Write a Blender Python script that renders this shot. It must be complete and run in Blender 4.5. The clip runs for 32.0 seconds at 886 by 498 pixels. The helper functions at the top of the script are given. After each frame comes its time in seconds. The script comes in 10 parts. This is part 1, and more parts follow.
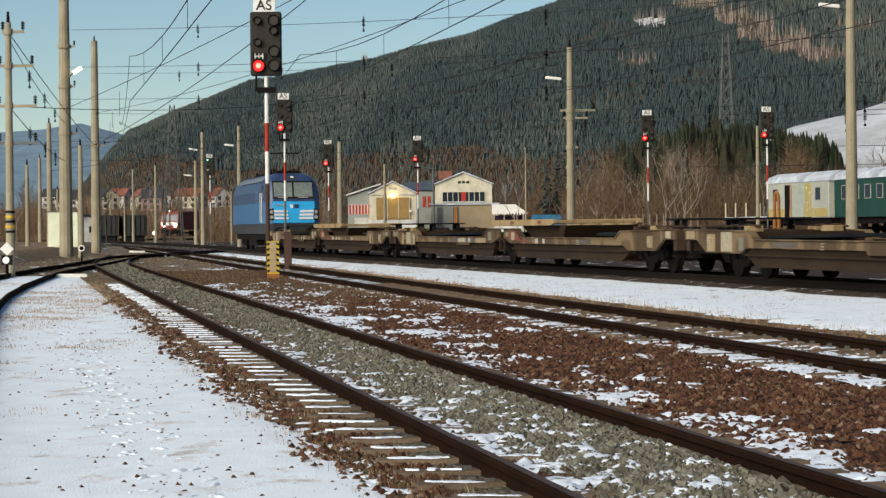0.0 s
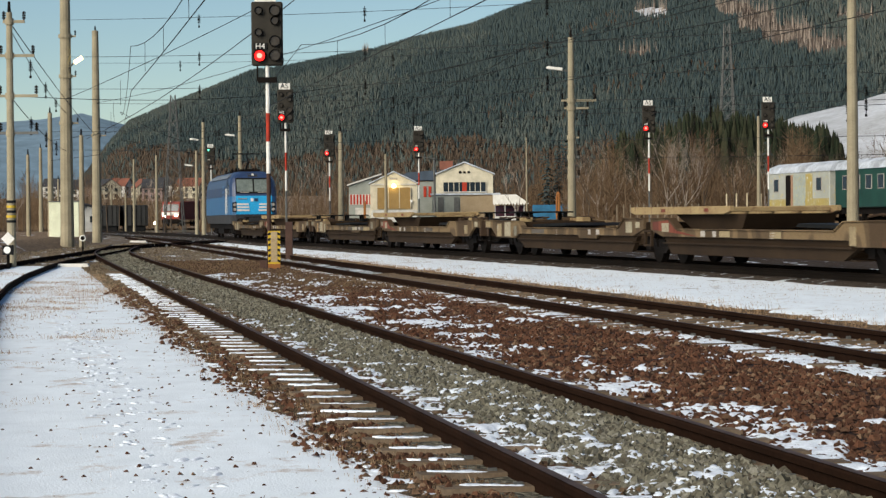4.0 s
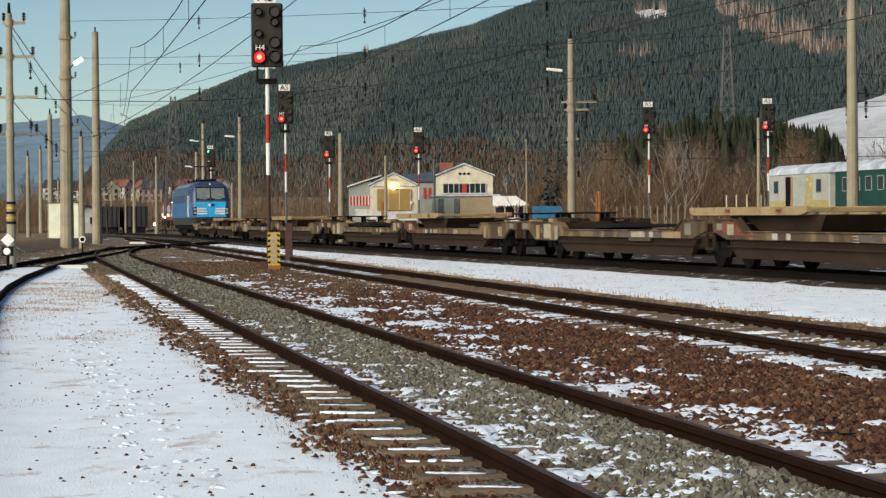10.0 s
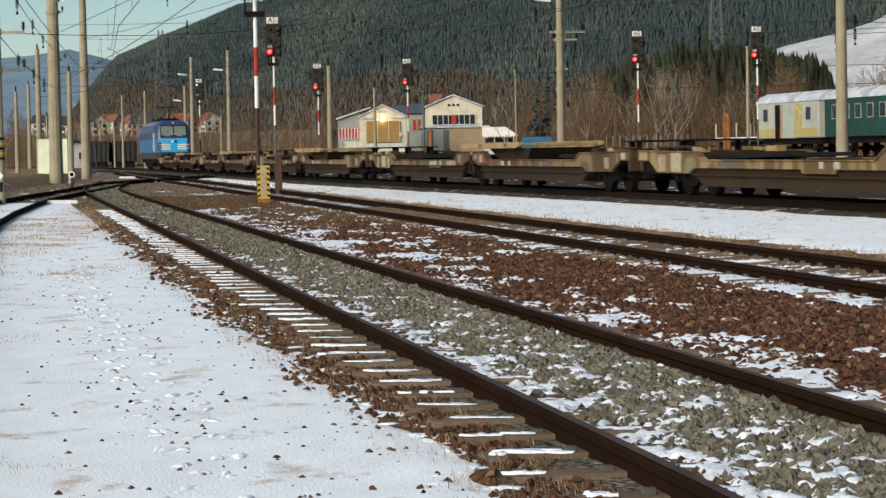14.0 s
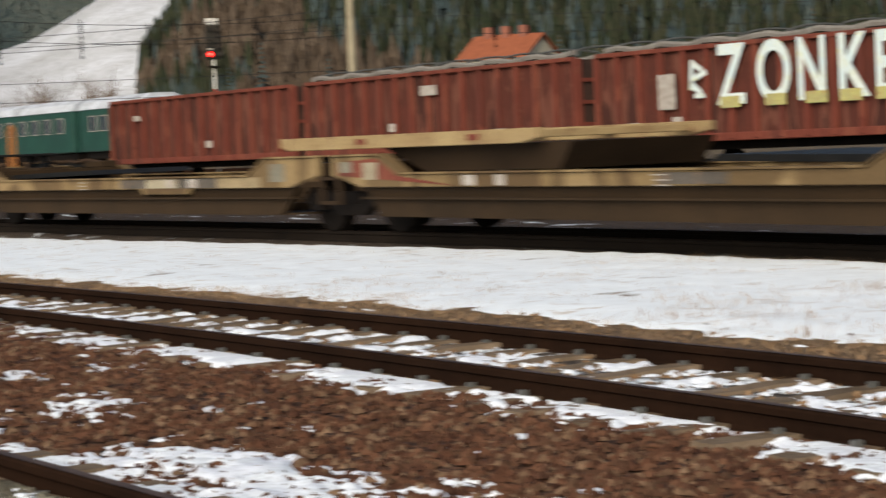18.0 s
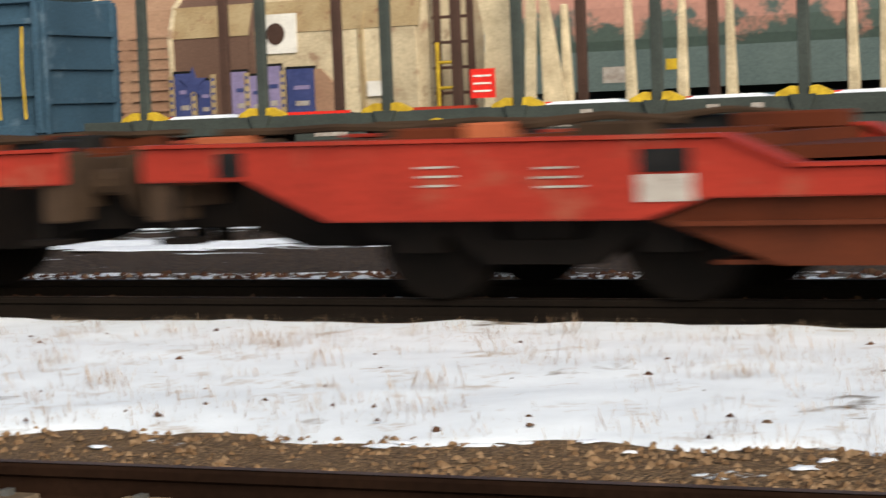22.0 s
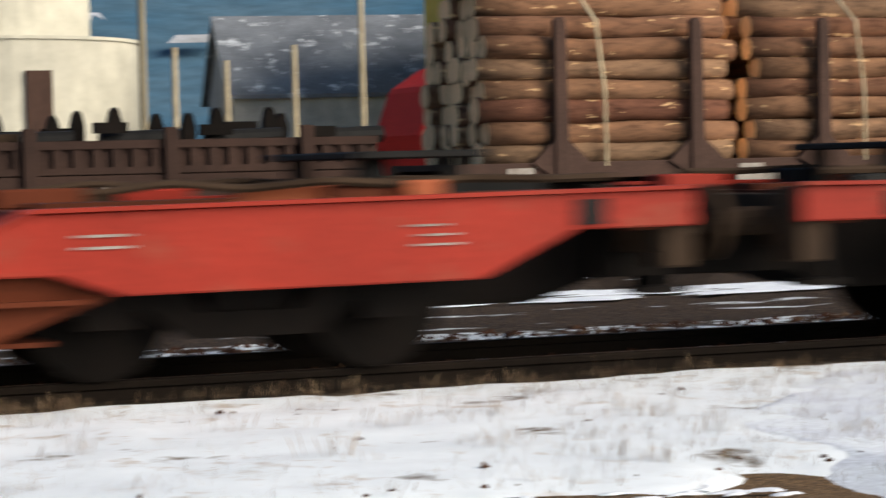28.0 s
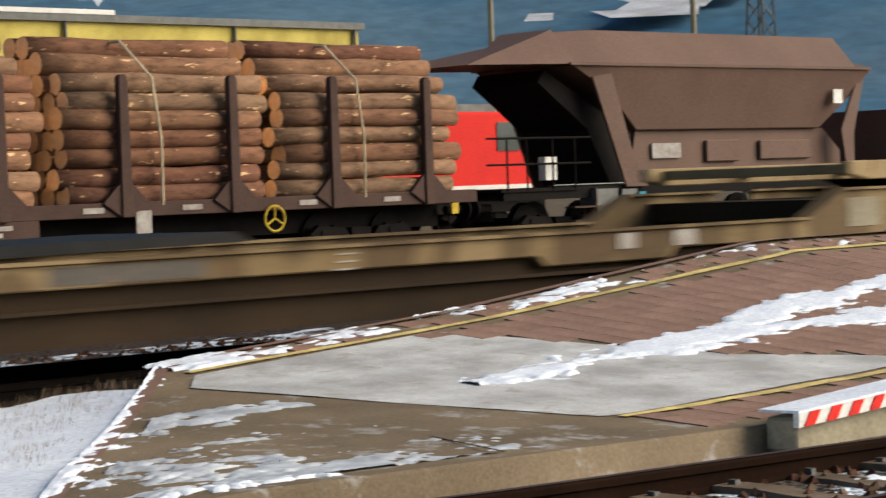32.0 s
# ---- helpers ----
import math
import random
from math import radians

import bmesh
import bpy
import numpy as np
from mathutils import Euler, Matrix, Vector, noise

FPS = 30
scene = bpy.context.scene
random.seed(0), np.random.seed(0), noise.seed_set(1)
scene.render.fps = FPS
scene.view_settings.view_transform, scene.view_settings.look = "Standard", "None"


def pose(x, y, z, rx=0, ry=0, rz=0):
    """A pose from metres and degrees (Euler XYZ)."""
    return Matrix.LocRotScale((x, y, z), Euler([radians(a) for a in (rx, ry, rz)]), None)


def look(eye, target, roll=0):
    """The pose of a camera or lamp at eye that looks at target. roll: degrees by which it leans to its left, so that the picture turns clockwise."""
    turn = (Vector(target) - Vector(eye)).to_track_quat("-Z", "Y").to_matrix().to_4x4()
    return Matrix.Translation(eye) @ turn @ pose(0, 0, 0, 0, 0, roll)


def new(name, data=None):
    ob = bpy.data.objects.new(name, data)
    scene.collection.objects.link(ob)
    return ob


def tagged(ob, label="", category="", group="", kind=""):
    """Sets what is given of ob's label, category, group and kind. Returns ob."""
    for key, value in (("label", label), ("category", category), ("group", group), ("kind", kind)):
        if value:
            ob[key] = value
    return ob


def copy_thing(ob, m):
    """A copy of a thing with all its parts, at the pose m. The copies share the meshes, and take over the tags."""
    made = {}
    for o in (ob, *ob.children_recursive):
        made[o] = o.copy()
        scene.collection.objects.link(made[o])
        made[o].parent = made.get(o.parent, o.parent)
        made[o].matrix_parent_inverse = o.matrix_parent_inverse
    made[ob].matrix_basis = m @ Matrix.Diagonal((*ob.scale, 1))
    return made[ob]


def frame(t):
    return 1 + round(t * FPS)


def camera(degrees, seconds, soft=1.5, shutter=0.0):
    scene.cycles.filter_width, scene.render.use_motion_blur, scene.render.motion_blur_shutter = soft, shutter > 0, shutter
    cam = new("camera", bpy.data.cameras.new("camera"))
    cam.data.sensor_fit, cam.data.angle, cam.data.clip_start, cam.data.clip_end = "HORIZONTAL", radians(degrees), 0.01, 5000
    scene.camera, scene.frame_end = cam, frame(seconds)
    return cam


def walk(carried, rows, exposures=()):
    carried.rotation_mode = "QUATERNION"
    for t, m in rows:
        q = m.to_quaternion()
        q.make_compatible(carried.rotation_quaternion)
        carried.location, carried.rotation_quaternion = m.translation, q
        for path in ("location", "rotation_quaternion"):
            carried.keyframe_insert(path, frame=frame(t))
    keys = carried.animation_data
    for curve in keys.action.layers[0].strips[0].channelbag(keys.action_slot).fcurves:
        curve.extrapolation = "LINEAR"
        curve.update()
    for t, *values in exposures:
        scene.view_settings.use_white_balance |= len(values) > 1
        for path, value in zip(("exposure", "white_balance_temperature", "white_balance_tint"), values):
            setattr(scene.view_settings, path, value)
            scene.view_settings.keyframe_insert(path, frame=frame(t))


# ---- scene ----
# ---- the camera and its walk ----
ROWS = (
    (0.0, 0.000, -0.000, -0.000, -0.504, -0.513),
    (0.5, -0.001, 0.000, 0.004, -0.525, -0.493),
    (1.0, -0.001, -0.000, 0.010, -0.550, -0.496),
    (1.5, -0.005, -0.002, 0.017, -0.580, -0.480),
    (2.0, -0.004, -0.003, 0.009, -0.632, -0.482),
    (2.5, -0.002, -0.004, -0.002, -0.694, -0.458),
    (3.0, -0.004, -0.005, -0.017, -0.737, -0.461),
    (3.5, -0.007, -0.005, -0.023, -0.753, -0.480),
    (5.5, -0.004, -0.011, -0.038, -0.737, -0.460),
    (6.0, -0.005, -0.011, -0.037, -0.714, -0.436),
    (6.5, -0.005, -0.010, -0.033, -0.693, -0.435),
    (7.0, -0.006, -0.008, -0.030, -0.672, -0.459),
    (7.5, -0.005, -0.006, -0.034, -0.652, -0.457),
    (8.0, -0.004, -0.005, -0.022, -0.655, -0.491),
    (8.5, -0.002, -0.005, -0.021, -0.668, -0.446),
    (9.0, -0.002, -0.005, -0.022, -0.672, -0.458),
    (9.5, -0.002, -0.005, -0.021, -0.693, -0.442),
    (10.0, -0.002, -0.003, -0.021, -0.717, -0.454),
    (10.5, -0.004, -0.001, -0.041, -0.796, -0.412),
    (11.0, -0.006, 0.002, -0.057, -0.907, -0.400),
    (11.5, -0.004, 0.004, -0.105, -1.153, -0.444),
    (12.0, 0.001, 0.007, -0.142, -1.343, -0.434),
    (12.5, 0.002, 0.010, -0.168, -1.544, -0.488),
    (13.0, -0.001, 0.011, -0.173, -1.834, -0.595),
    (13.5, 0.000, 0.006, -0.110, -2.130, -0.826),
    (15.5, 0.024, -0.060, 4.136, -3.075, -1.506),
    (16.0, 0.062, -0.072, 6.948, -2.981, -1.672),
    (16.5, 0.136, -0.071, 10.068, -2.789, -1.913),
    (17.0, 0.233, -0.054, 13.216, -2.621, -2.193),
    (17.5, 0.381, -0.031, 16.781, -2.530, -2.430),
    (18.0, 0.538, -0.058, 20.958, -2.608, -2.547),
    (18.5, 0.616, -0.133, 25.645, -3.068, -2.757),
    (19.0, 0.669, -0.224, 30.810, -3.616, -3.030),
    (19.5, 0.733, -0.320, 36.934, -4.086, -3.127),
    (20.0, 0.774, -0.372, 42.728, -4.291, -3.131),
    (20.5, 0.827, -0.389, 49.135, -4.108, -2.945),
    (21.0, 0.869, -0.430, 53.901, -3.941, -2.637),
    (21.5, 0.881, -0.454, 57.833, -3.741, -2.473),
    (22.0, 0.883, -0.483, 60.846, -3.532, -2.313),
    (22.5, 0.885, -0.507, 63.388, -3.307, -2.264),
    (23.0, 0.886, -0.524, 65.708, -3.059, -2.197),
    (23.5, 0.887, -0.539, 68.700, -2.702, -2.128),
    (24.0, 0.894, -0.568, 71.910, -2.501, -2.082),
    (24.5, 0.886, -0.598, 76.214, -2.402, -2.094),
    (26.5, 0.810, -0.807, 95.667, -2.484, -2.205),
    (27.0, 0.778, -0.880, 100.760, -2.449, -1.809),
    (27.5, 0.735, -0.974, 106.186, -2.327, -1.633),
    (28.0, 0.695, -1.064, 111.163, -2.160, -1.308),
    (28.5, 0.656, -1.141, 115.591, -1.922, -1.204),
    (29.0, 0.625, -1.203, 118.928, -1.667, -1.253),
    (29.5, 0.607, -1.245, 121.873, -1.467, -1.511),
    (30.0, 0.604, -1.259, 124.137, -1.451, -1.781),
    (30.5, 0.583, -1.263, 126.824, -1.553, -2.010),
    (31.0, 0.557, -1.276, 129.356, -1.634, -2.117),
    (31.5, 0.535, -1.287, 132.051, -1.631, -2.133),
    (32.0, 0.521, -1.291, 134.269, -1.512, -2.146),
)


def heading(yaw, pitch):
    a, b = radians(yaw), radians(pitch)
    return Vector((math.sin(a) * math.cos(b), math.cos(a) * math.cos(b), math.sin(b)))


EYE_Z = 1.5
cam = camera(22.02, 32.0, soft=1.35, shutter=0.5)
walk(cam, [(t, look((x, y, EYE_Z), Vector((x, y, EYE_Z)) + heading(yaw, pitch), roll)) for t, x, y, yaw, pitch, roll in ROWS],
     exposures=((0, 0.69, 6650, 5), (13.5, 0.69, 6650, 5), (17, 0.8, 7000, 8), (20, 0.87, 7050, 8), (22, 0.9, 7020, 8), (32, 0.92, 6950, 8)))

# ---- world, sun and exposure ----
world = bpy.data.worlds.new("sky")
scene.world = world
world.use_nodes = True
sky = world.node_tree.nodes.new("ShaderNodeTexSky")
sky.sky_type, sky.sun_disc = "NISHITA", False
SUN_AZ, SUN_EL = 222, 27
sky.sun_elevation, sky.sun_rotation = radians(SUN_EL), radians(SUN_AZ)
sky.altitude, sky.air_density, sky.dust_density, sky.ozone_density = 700, 1.0, 0.1, 3.0
world.node_tree.links.new(sky.outputs[0], world.node_tree.nodes["Background"].inputs[0])
world.node_tree.nodes["Background"].inputs[1].default_value = 0.055
sun = new("sun", bpy.data.lights.new("sun", "SUN"))
sun.data.energy, sun.data.angle, sun.data.color = 3.25, radians(50), (1.0, 0.92, 0.83)
sun.matrix_world = look((0, 0, 0), -heading(SUN_AZ, SUN_EL))

# ---- materials ----
def nodes_of(name):
    m = bpy.data.materials.new(name)
    m.use_nodes = True
    return m, m.node_tree.nodes, m.node_tree.links, m.node_tree.nodes["Principled BSDF"]


def noise_node(nd, ln, scale, detail=4.0, rough=0.6, source=None):
    n = nd.new("ShaderNodeTexNoise")
    n.inputs["Scale"].default_value, n.inputs["Detail"].default_value, n.inputs["Roughness"].default_value = scale, detail, rough
    if source is not None:
        ln.new(source, n.inputs["Vector"])
    return n


def ramp_node(nd, ln, source, stops):
    r = nd.new("ShaderNodeValToRGB")
    els = r.color_ramp.elements
    while len(els) < len(stops):
        els.new(0.5)
    for e, (p, c) in zip(els, stops):
        e.position, e.color = p, (*c, 1) if len(c) == 3 else c
    ln.new(source, r.inputs[0])
    return r


def mix_node(nd, ln, fac, a, b, kind="MIX"):
    m = nd.new("ShaderNodeMix")
    m.data_type, m.blend_type = "RGBA", kind
    for socket, value in ((m.inputs[0], fac), (m.inputs[6], a), (m.inputs[7], b)):
        if hasattr(value, "links"):
            ln.new(value, socket)
        elif isinstance(value, tuple):
            socket.default_value = (*value, 1)
        else:
            socket.default_value = value
    return m.outputs[2]


TONE_SCALE = 0.72          # scales every base colour down, except the pale ones, to deepen contrast


def toned_down(c):
    return c if max(c) > 0.6 else tuple(v * TONE_SCALE for v in c)


def surface(name, col, col2=None, scale=2.0, fine=40.0, rough=0.7, metal=0.0, bump=0.15, spread=(0.35, 0.65), stain=None, random_value=0.0, dist=0.01):
    """Two colours mixed in blotches, a finer grain over them, and a fine relief."""
    m, nd, ln, bs = nodes_of(name)
    co = nd.new("ShaderNodeTexCoord").outputs["Object"]
    big = noise_node(nd, ln, scale, 5, 0.6, co)
    small = noise_node(nd, ln, fine, 3, 0.6, co)
    col2 = toned_down(col2 or tuple(c * 0.7 for c in col))
    col = toned_down(col)
    base = ramp_node(nd, ln, big.outputs[0], ((spread[0], col), (spread[1], col2))).outputs[0]
    grain = ramp_node(nd, ln, small.outputs[0], ((0.3, (0.72, 0.72, 0.72)), (0.7, (1.15, 1.15, 1.15)))).outputs[0]
    out = mix_node(nd, ln, 0.8, base, grain, "MULTIPLY")
    if stain:
        s = noise_node(nd, ln, scale * 2.7, 6, 0.7, co)
        out = mix_node(nd, ln, ramp_node(nd, ln, s.outputs[0], ((0.56, (0, 0, 0)), (0.66, (1, 1, 1)))).outputs[0], out, stain)
    if random_value:
        info = nd.new("ShaderNodeObjectInfo")
        g = ramp_node(nd, ln, info.outputs["Random"], ((0.0, (1 - random_value,) * 3), (1.0, (1 + random_value * 0.5,) * 3)))
        out = mix_node(nd, ln, 1.0, out, g.outputs[0], "MULTIPLY")
    ln.new(out, bs.inputs["Base Color"])
    bs.inputs["Roughness"].default_value, bs.inputs["Metallic"].default_value = rough, metal
    bs.inputs["Specular IOR Level"].default_value = 0.5 if rough < 0.5 else 0.12
    b = nd.new("ShaderNodeBump")
    b.inputs["Strength"].default_value, b.inputs["Distance"].default_value = bump, dist
    ln.new(small.outputs[0], b.inputs["Height"])
    ln.new(b.outputs[0], bs.inputs["Normal"])
    return m


def glow(name, col, strength):
    m, nd, ln, bs = nodes_of(name)
    bs.inputs["Base Color"].default_value = (*col, 1)
    bs.inputs["Emission Color"].default_value, bs.inputs["Emission Strength"].default_value = (*col, 1), strength
    return m


def island_mix(name, cols, rough=0.9, bump=0.3, fine=30.0):
    """Loose pieces, each of its own tone."""
    m, nd, ln, bs = nodes_of(name)
    geo = nd.new("ShaderNodeNewGeometry")
    r = ramp_node(nd, ln, geo.outputs["Random Per Island"], [(i / (len(cols) - 1), c) for i, c in enumerate(map(toned_down, cols))])
    co = nd.new("ShaderNodeTexCoord").outputs["Object"]
    small = noise_node(nd, ln, fine, 3, 0.6, co)
    g = ramp_node(nd, ln, small.outputs[0], ((0.3, (0.6, 0.6, 0.6)), (0.7, (1.2, 1.2, 1.2))))
    ln.new(mix_node(nd, ln, 0.8, r.outputs[0], g.outputs[0], "MULTIPLY"), bs.inputs["Base Color"])
    bs.inputs["Roughness"].default_value = rough
    bs.inputs["Specular IOR Level"].default_value = 0.12
    b = nd.new("ShaderNodeBump")
    b.inputs["Strength"].default_value, b.inputs["Distance"].default_value = bump, 0.01
    ln.new(small.outputs[0], b.inputs["Height"])
    ln.new(b.outputs[0], bs.inputs["Normal"])
    return m


def patchy(name, low, low2, high, scale, edge, wide=0.05, fine=25.0, bump=0.6, dist=0.03, high_rough=0.55, stretch=(1, 1, 1), second=None):
    """A ground of two tones with patches of a third lying on it (snow on gravel, dry grass on snow)."""
    low, low2 = toned_down(low), toned_down(low2)
    m, nd, ln, bs = nodes_of(name)
    tc = nd.new("ShaderNodeTexCoord").outputs["Object"]
    mp = nd.new("ShaderNodeMapping")
    mp.inputs["Scale"].default_value = stretch
    ln.new(tc, mp.inputs["Vector"])
    co = mp.outputs[0]
    stones = nd.new("ShaderNodeTexVoronoi")
    stones.inputs["Scale"].default_value = fine
    ln.new(tc, stones.inputs["Vector"])
    shade = ramp_node(nd, ln, stones.outputs["Color"], ((0.0, low), (0.55, low2), (1.0, tuple(c * 1.6 for c in low2))))
    dark = ramp_node(nd, ln, stones.outputs["Distance"], ((0.25, (1, 1, 1)), (0.8, (0.35, 0.35, 0.35))))
    ground_col = mix_node(nd, ln, 1.0, shade.outputs[0], dark.outputs[0], "MULTIPLY")
    big = noise_node(nd, ln, scale, 8, 0.65, co)
    mask = ramp_node(nd, ln, big.outputs[0], ((edge, (0, 0, 0)), (edge + wide, (1, 1, 1)))).outputs[0]
    soft = noise_node(nd, ln, scale * 4, 4, 0.6, co)
    high_col = ramp_node(nd, ln, soft.outputs[0], ((0.3, high), (0.7, tuple(c * 0.9 for c in high)))).outputs[0]
    out = mix_node(nd, ln, mask, ground_col, high_col)
    if second:
        col, s2, e2, w2 = second
        n2 = noise_node(nd, ln, s2, 7, 0.7, co)
        out = mix_node(nd, ln, ramp_node(nd, ln, n2.outputs[0], ((e2, (0, 0, 0)), (e2 + w2, (1, 1, 1)))).outputs[0], out, col)
    ln.new(out, bs.inputs["Base Color"])
    bs.inputs["Roughness"].default_value = high_rough + 0.25
    bs.inputs["Specular IOR Level"].default_value = 0.12
    b = nd.new("ShaderNodeBump")
    b.inputs["Strength"].default_value, b.inputs["Distance"].default_value = bump, dist
    inv = nd.new("ShaderNodeMath")
    inv.operation = "SUBTRACT"
    ln.new(mask, inv.inputs[0])
    ln.new(stones.outputs["Distance"], inv.inputs[1])
    lumps = nd.new("ShaderNodeMath")
    lumps.operation, lumps.inputs[1].default_value = "MULTIPLY_ADD", 0.35
    ripple = noise_node(nd, ln, scale * 9, 5, 0.65, tc)
    ln.new(ripple.outputs[0], lumps.inputs[0])
    ln.new(inv.outputs[0], lumps.inputs[2])
    ln.new(lumps.outputs[0], b.inputs["Height"])
    ln.new(b.outputs[0], bs.inputs["Normal"])
    return m


SNOW = (0.83, 0.885, 0.93)
mat_snow_field = patchy("snow_field", (0.2, 0.15, 0.1), (0.28, 0.21, 0.14), SNOW, 0.9, 0.315, 0.06, fine=60, bump=0.16, dist=0.02, second=((0.46, 0.38, 0.3), 3.1, 0.565, 0.16))
mat_snow_verge = patchy("snow_verge", (0.2, 0.14, 0.09), (0.28, 0.2, 0.13), SNOW, 0.8, 0.27, 0.05, fine=60, bump=0.16, dist=0.02, stretch=(1, 0.6, 1), second=((0.5, 0.42, 0.36), 2.2, 0.565, 0.12))
mat_ballast_brown = patchy("ballast_brown", (0.07, 0.036, 0.023), (0.13, 0.068, 0.042), SNOW, 1.1, 0.8, 0.03, fine=22, bump=0.6, dist=0.03, stretch=(1, 0.55, 1))
mat_ballast_grey = patchy("ballast_grey", (0.13, 0.12, 0.09), (0.25, 0.23, 0.175), SNOW, 6.0, 0.8, 0.04, fine=20, bump=1.0, dist=0.04)
mat_ballast_snowy = patchy("ballast_snowy", (0.09, 0.07, 0.055), (0.19, 0.15, 0.12), SNOW, 2.2, 0.48, 0.04, fine=20, bump=1.0, dist=0.04)
mat_ballast_three = patchy("ballast_three_dark", (0.06, 0.045, 0.035), (0.13, 0.1, 0.078), SNOW, 2.2, 0.6, 0.04, fine=20, bump=1.0, dist=0.04)
mat_earth_dark = patchy("verge_earth", (0.12, 0.078, 0.042), (0.2, 0.13, 0.07), SNOW, 1.6, 0.66, 0.03, fine=55, bump=0.8, dist=0.02)
mat_earth = patchy("earth_strip", (0.17, 0.105, 0.058), (0.29, 0.185, 0.1), SNOW, 1.6, 0.66, 0.03, fine=55, bump=0.8, dist=0.02)
mat_far_ground = patchy("far_ground", (0.15, 0.105, 0.065), (0.22, 0.165, 0.1), SNOW, 0.06, 0.64, 0.05, fine=16, bump=0.3)
mat_rail_side = surface("rail_rust", (0.027, 0.0135, 0.0082), (0.018, 0.0095, 0.0062), 1.5, 30, 0.95, 0, 0.2)
mat_rail_head = surface("rail_polished", (0.13, 0.085, 0.066), (0.075, 0.047, 0.036), 3, 60, 0.62, 0.15, 0.05)
mat_rail_side.node_tree.nodes["Principled BSDF"].inputs["Specular IOR Level"].default_value = 0.02
mat_sleeper = surface("sleeper_concrete", (0.27, 0.2, 0.14), (0.17, 0.122, 0.08), 3, 40, 0.9, 0, 0.3, random_value=0.25)
mat_throat_stone = island_mix("throat_crumbs", ((0.12, 0.085, 0.05), (0.17, 0.13, 0.08), (0.23, 0.185, 0.125), (0.14, 0.095, 0.055), (0.3, 0.25, 0.18)))
# near black: the moving train's shade is put into the rail colour
mat_rail_shaded = surface("shaded_rail", (0.019, 0.013, 0.009), (0.013, 0.009, 0.0065), 1.5, 30, 0.95, 0, 0.2)
mat_dirt_stone = island_mix("dirt_crumbs", ((0.1, 0.062, 0.034), (0.14, 0.09, 0.05), (0.19, 0.125, 0.07), (0.115, 0.07, 0.045), (0.085, 0.045, 0.03)))
mat_stone = island_mix("ballast_stone", ((0.06, 0.026, 0.016), (0.115, 0.05, 0.028), (0.15, 0.073, 0.042), (0.075, 0.035, 0.022), (0.1, 0.052, 0.03), (0.25, 0.16, 0.1)))
mat_stone_grey = island_mix("ballast_stone_grey", ((0.11, 0.1, 0.072), (0.185, 0.17, 0.125), (0.24, 0.225, 0.17), (0.1, 0.086, 0.062), (0.29, 0.275, 0.225)))
mat_snow = surface("snow_lump", SNOW, (0.72, 0.76, 0.84), 3, 30, 0.7, 0, 0.25)
mat_grass = island_mix("dry_grass", ((0.4, 0.26, 0.15), (0.52, 0.38, 0.24), (0.26, 0.16, 0.09), (0.34, 0.22, 0.14)))
mat_concrete = surface("concrete", (0.46, 0.395, 0.27), (0.35, 0.3, 0.205), 1.2, 30, 0.9, 0, 0.25)
mat_steel = surface("grey_steel", (0.2, 0.2, 0.19), (0.14, 0.14, 0.13), 3, 50, 0.6, 0.5, 0.1)
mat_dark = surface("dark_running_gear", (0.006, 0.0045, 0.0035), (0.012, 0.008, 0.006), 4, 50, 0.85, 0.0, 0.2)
mat_black = surface("black_paint", (0.01, 0.01, 0.01), (0.02, 0.019, 0.018), 4, 50, 0.6, 0, 0.1)
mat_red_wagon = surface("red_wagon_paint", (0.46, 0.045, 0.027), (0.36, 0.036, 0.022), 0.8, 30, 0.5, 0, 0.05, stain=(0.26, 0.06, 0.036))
mat_red_dark = surface("red_wagon_dark", (0.15, 0.034, 0.013), (0.09, 0.023, 0.01), 0.9, 30, 0.75, 0, 0.1)


def camouflage(name, tones, scale, rough=0.75, stretch=(1.0, 0.05, 1.6), detail=2):
    """Broad patches of several paints with soft worn borders, rust and dust over them."""
    m, nd, ln, bs = nodes_of(name)
    co = nd.new("ShaderNodeTexCoord").outputs["Object"]
    mp = nd.new("ShaderNodeMapping")
    mp.inputs["Scale"].default_value = stretch
    ln.new(co, mp.inputs["Vector"])
    big = noise_node(nd, ln, scale, detail, 0.5, mp.outputs[0])
    stops = []
    for i, c in enumerate(map(toned_down, tones)):
        p = 0.34 + 0.32 * i / len(tones)
        stops += [(p, c), (p + 0.32 / len(tones) - 0.012, c)]
    base = ramp_node(nd, ln, big.outputs[0], stops).outputs[0]
    fine = noise_node(nd, ln, 28, 4, 0.65, co)
    grain = ramp_node(nd, ln, fine.outputs[0], ((0.3, (0.75, 0.74, 0.72)), (0.7, (1.15, 1.15, 1.15)))).outputs[0]
    out = mix_node(nd, ln, 0.8, base, grain, "MULTIPLY")
    rust = noise_node(nd, ln, 2.6, 7, 0.7, co)
    out = mix_node(nd, ln, ramp_node(nd, ln, rust.outputs[0], ((0.6, (0, 0, 0)), (0.72, (0.7, 0.7, 0.7)))).outputs[0], out, (0.16, 0.075, 0.045))
    ln.new(out, bs.inputs["Base Color"])
    bs.inputs["Roughness"].default_value = rough
    bs.inputs["Specular IOR Level"].default_value = 0.12
    b = nd.new("ShaderNodeBump")
    b.inputs["Strength"].default_value, b.inputs["Distance"].default_value = 0.1, 0.01
    ln.new(fine.outputs[0], b.inputs["Height"])
    ln.new(b.outputs[0], bs.inputs["Normal"])
    return m


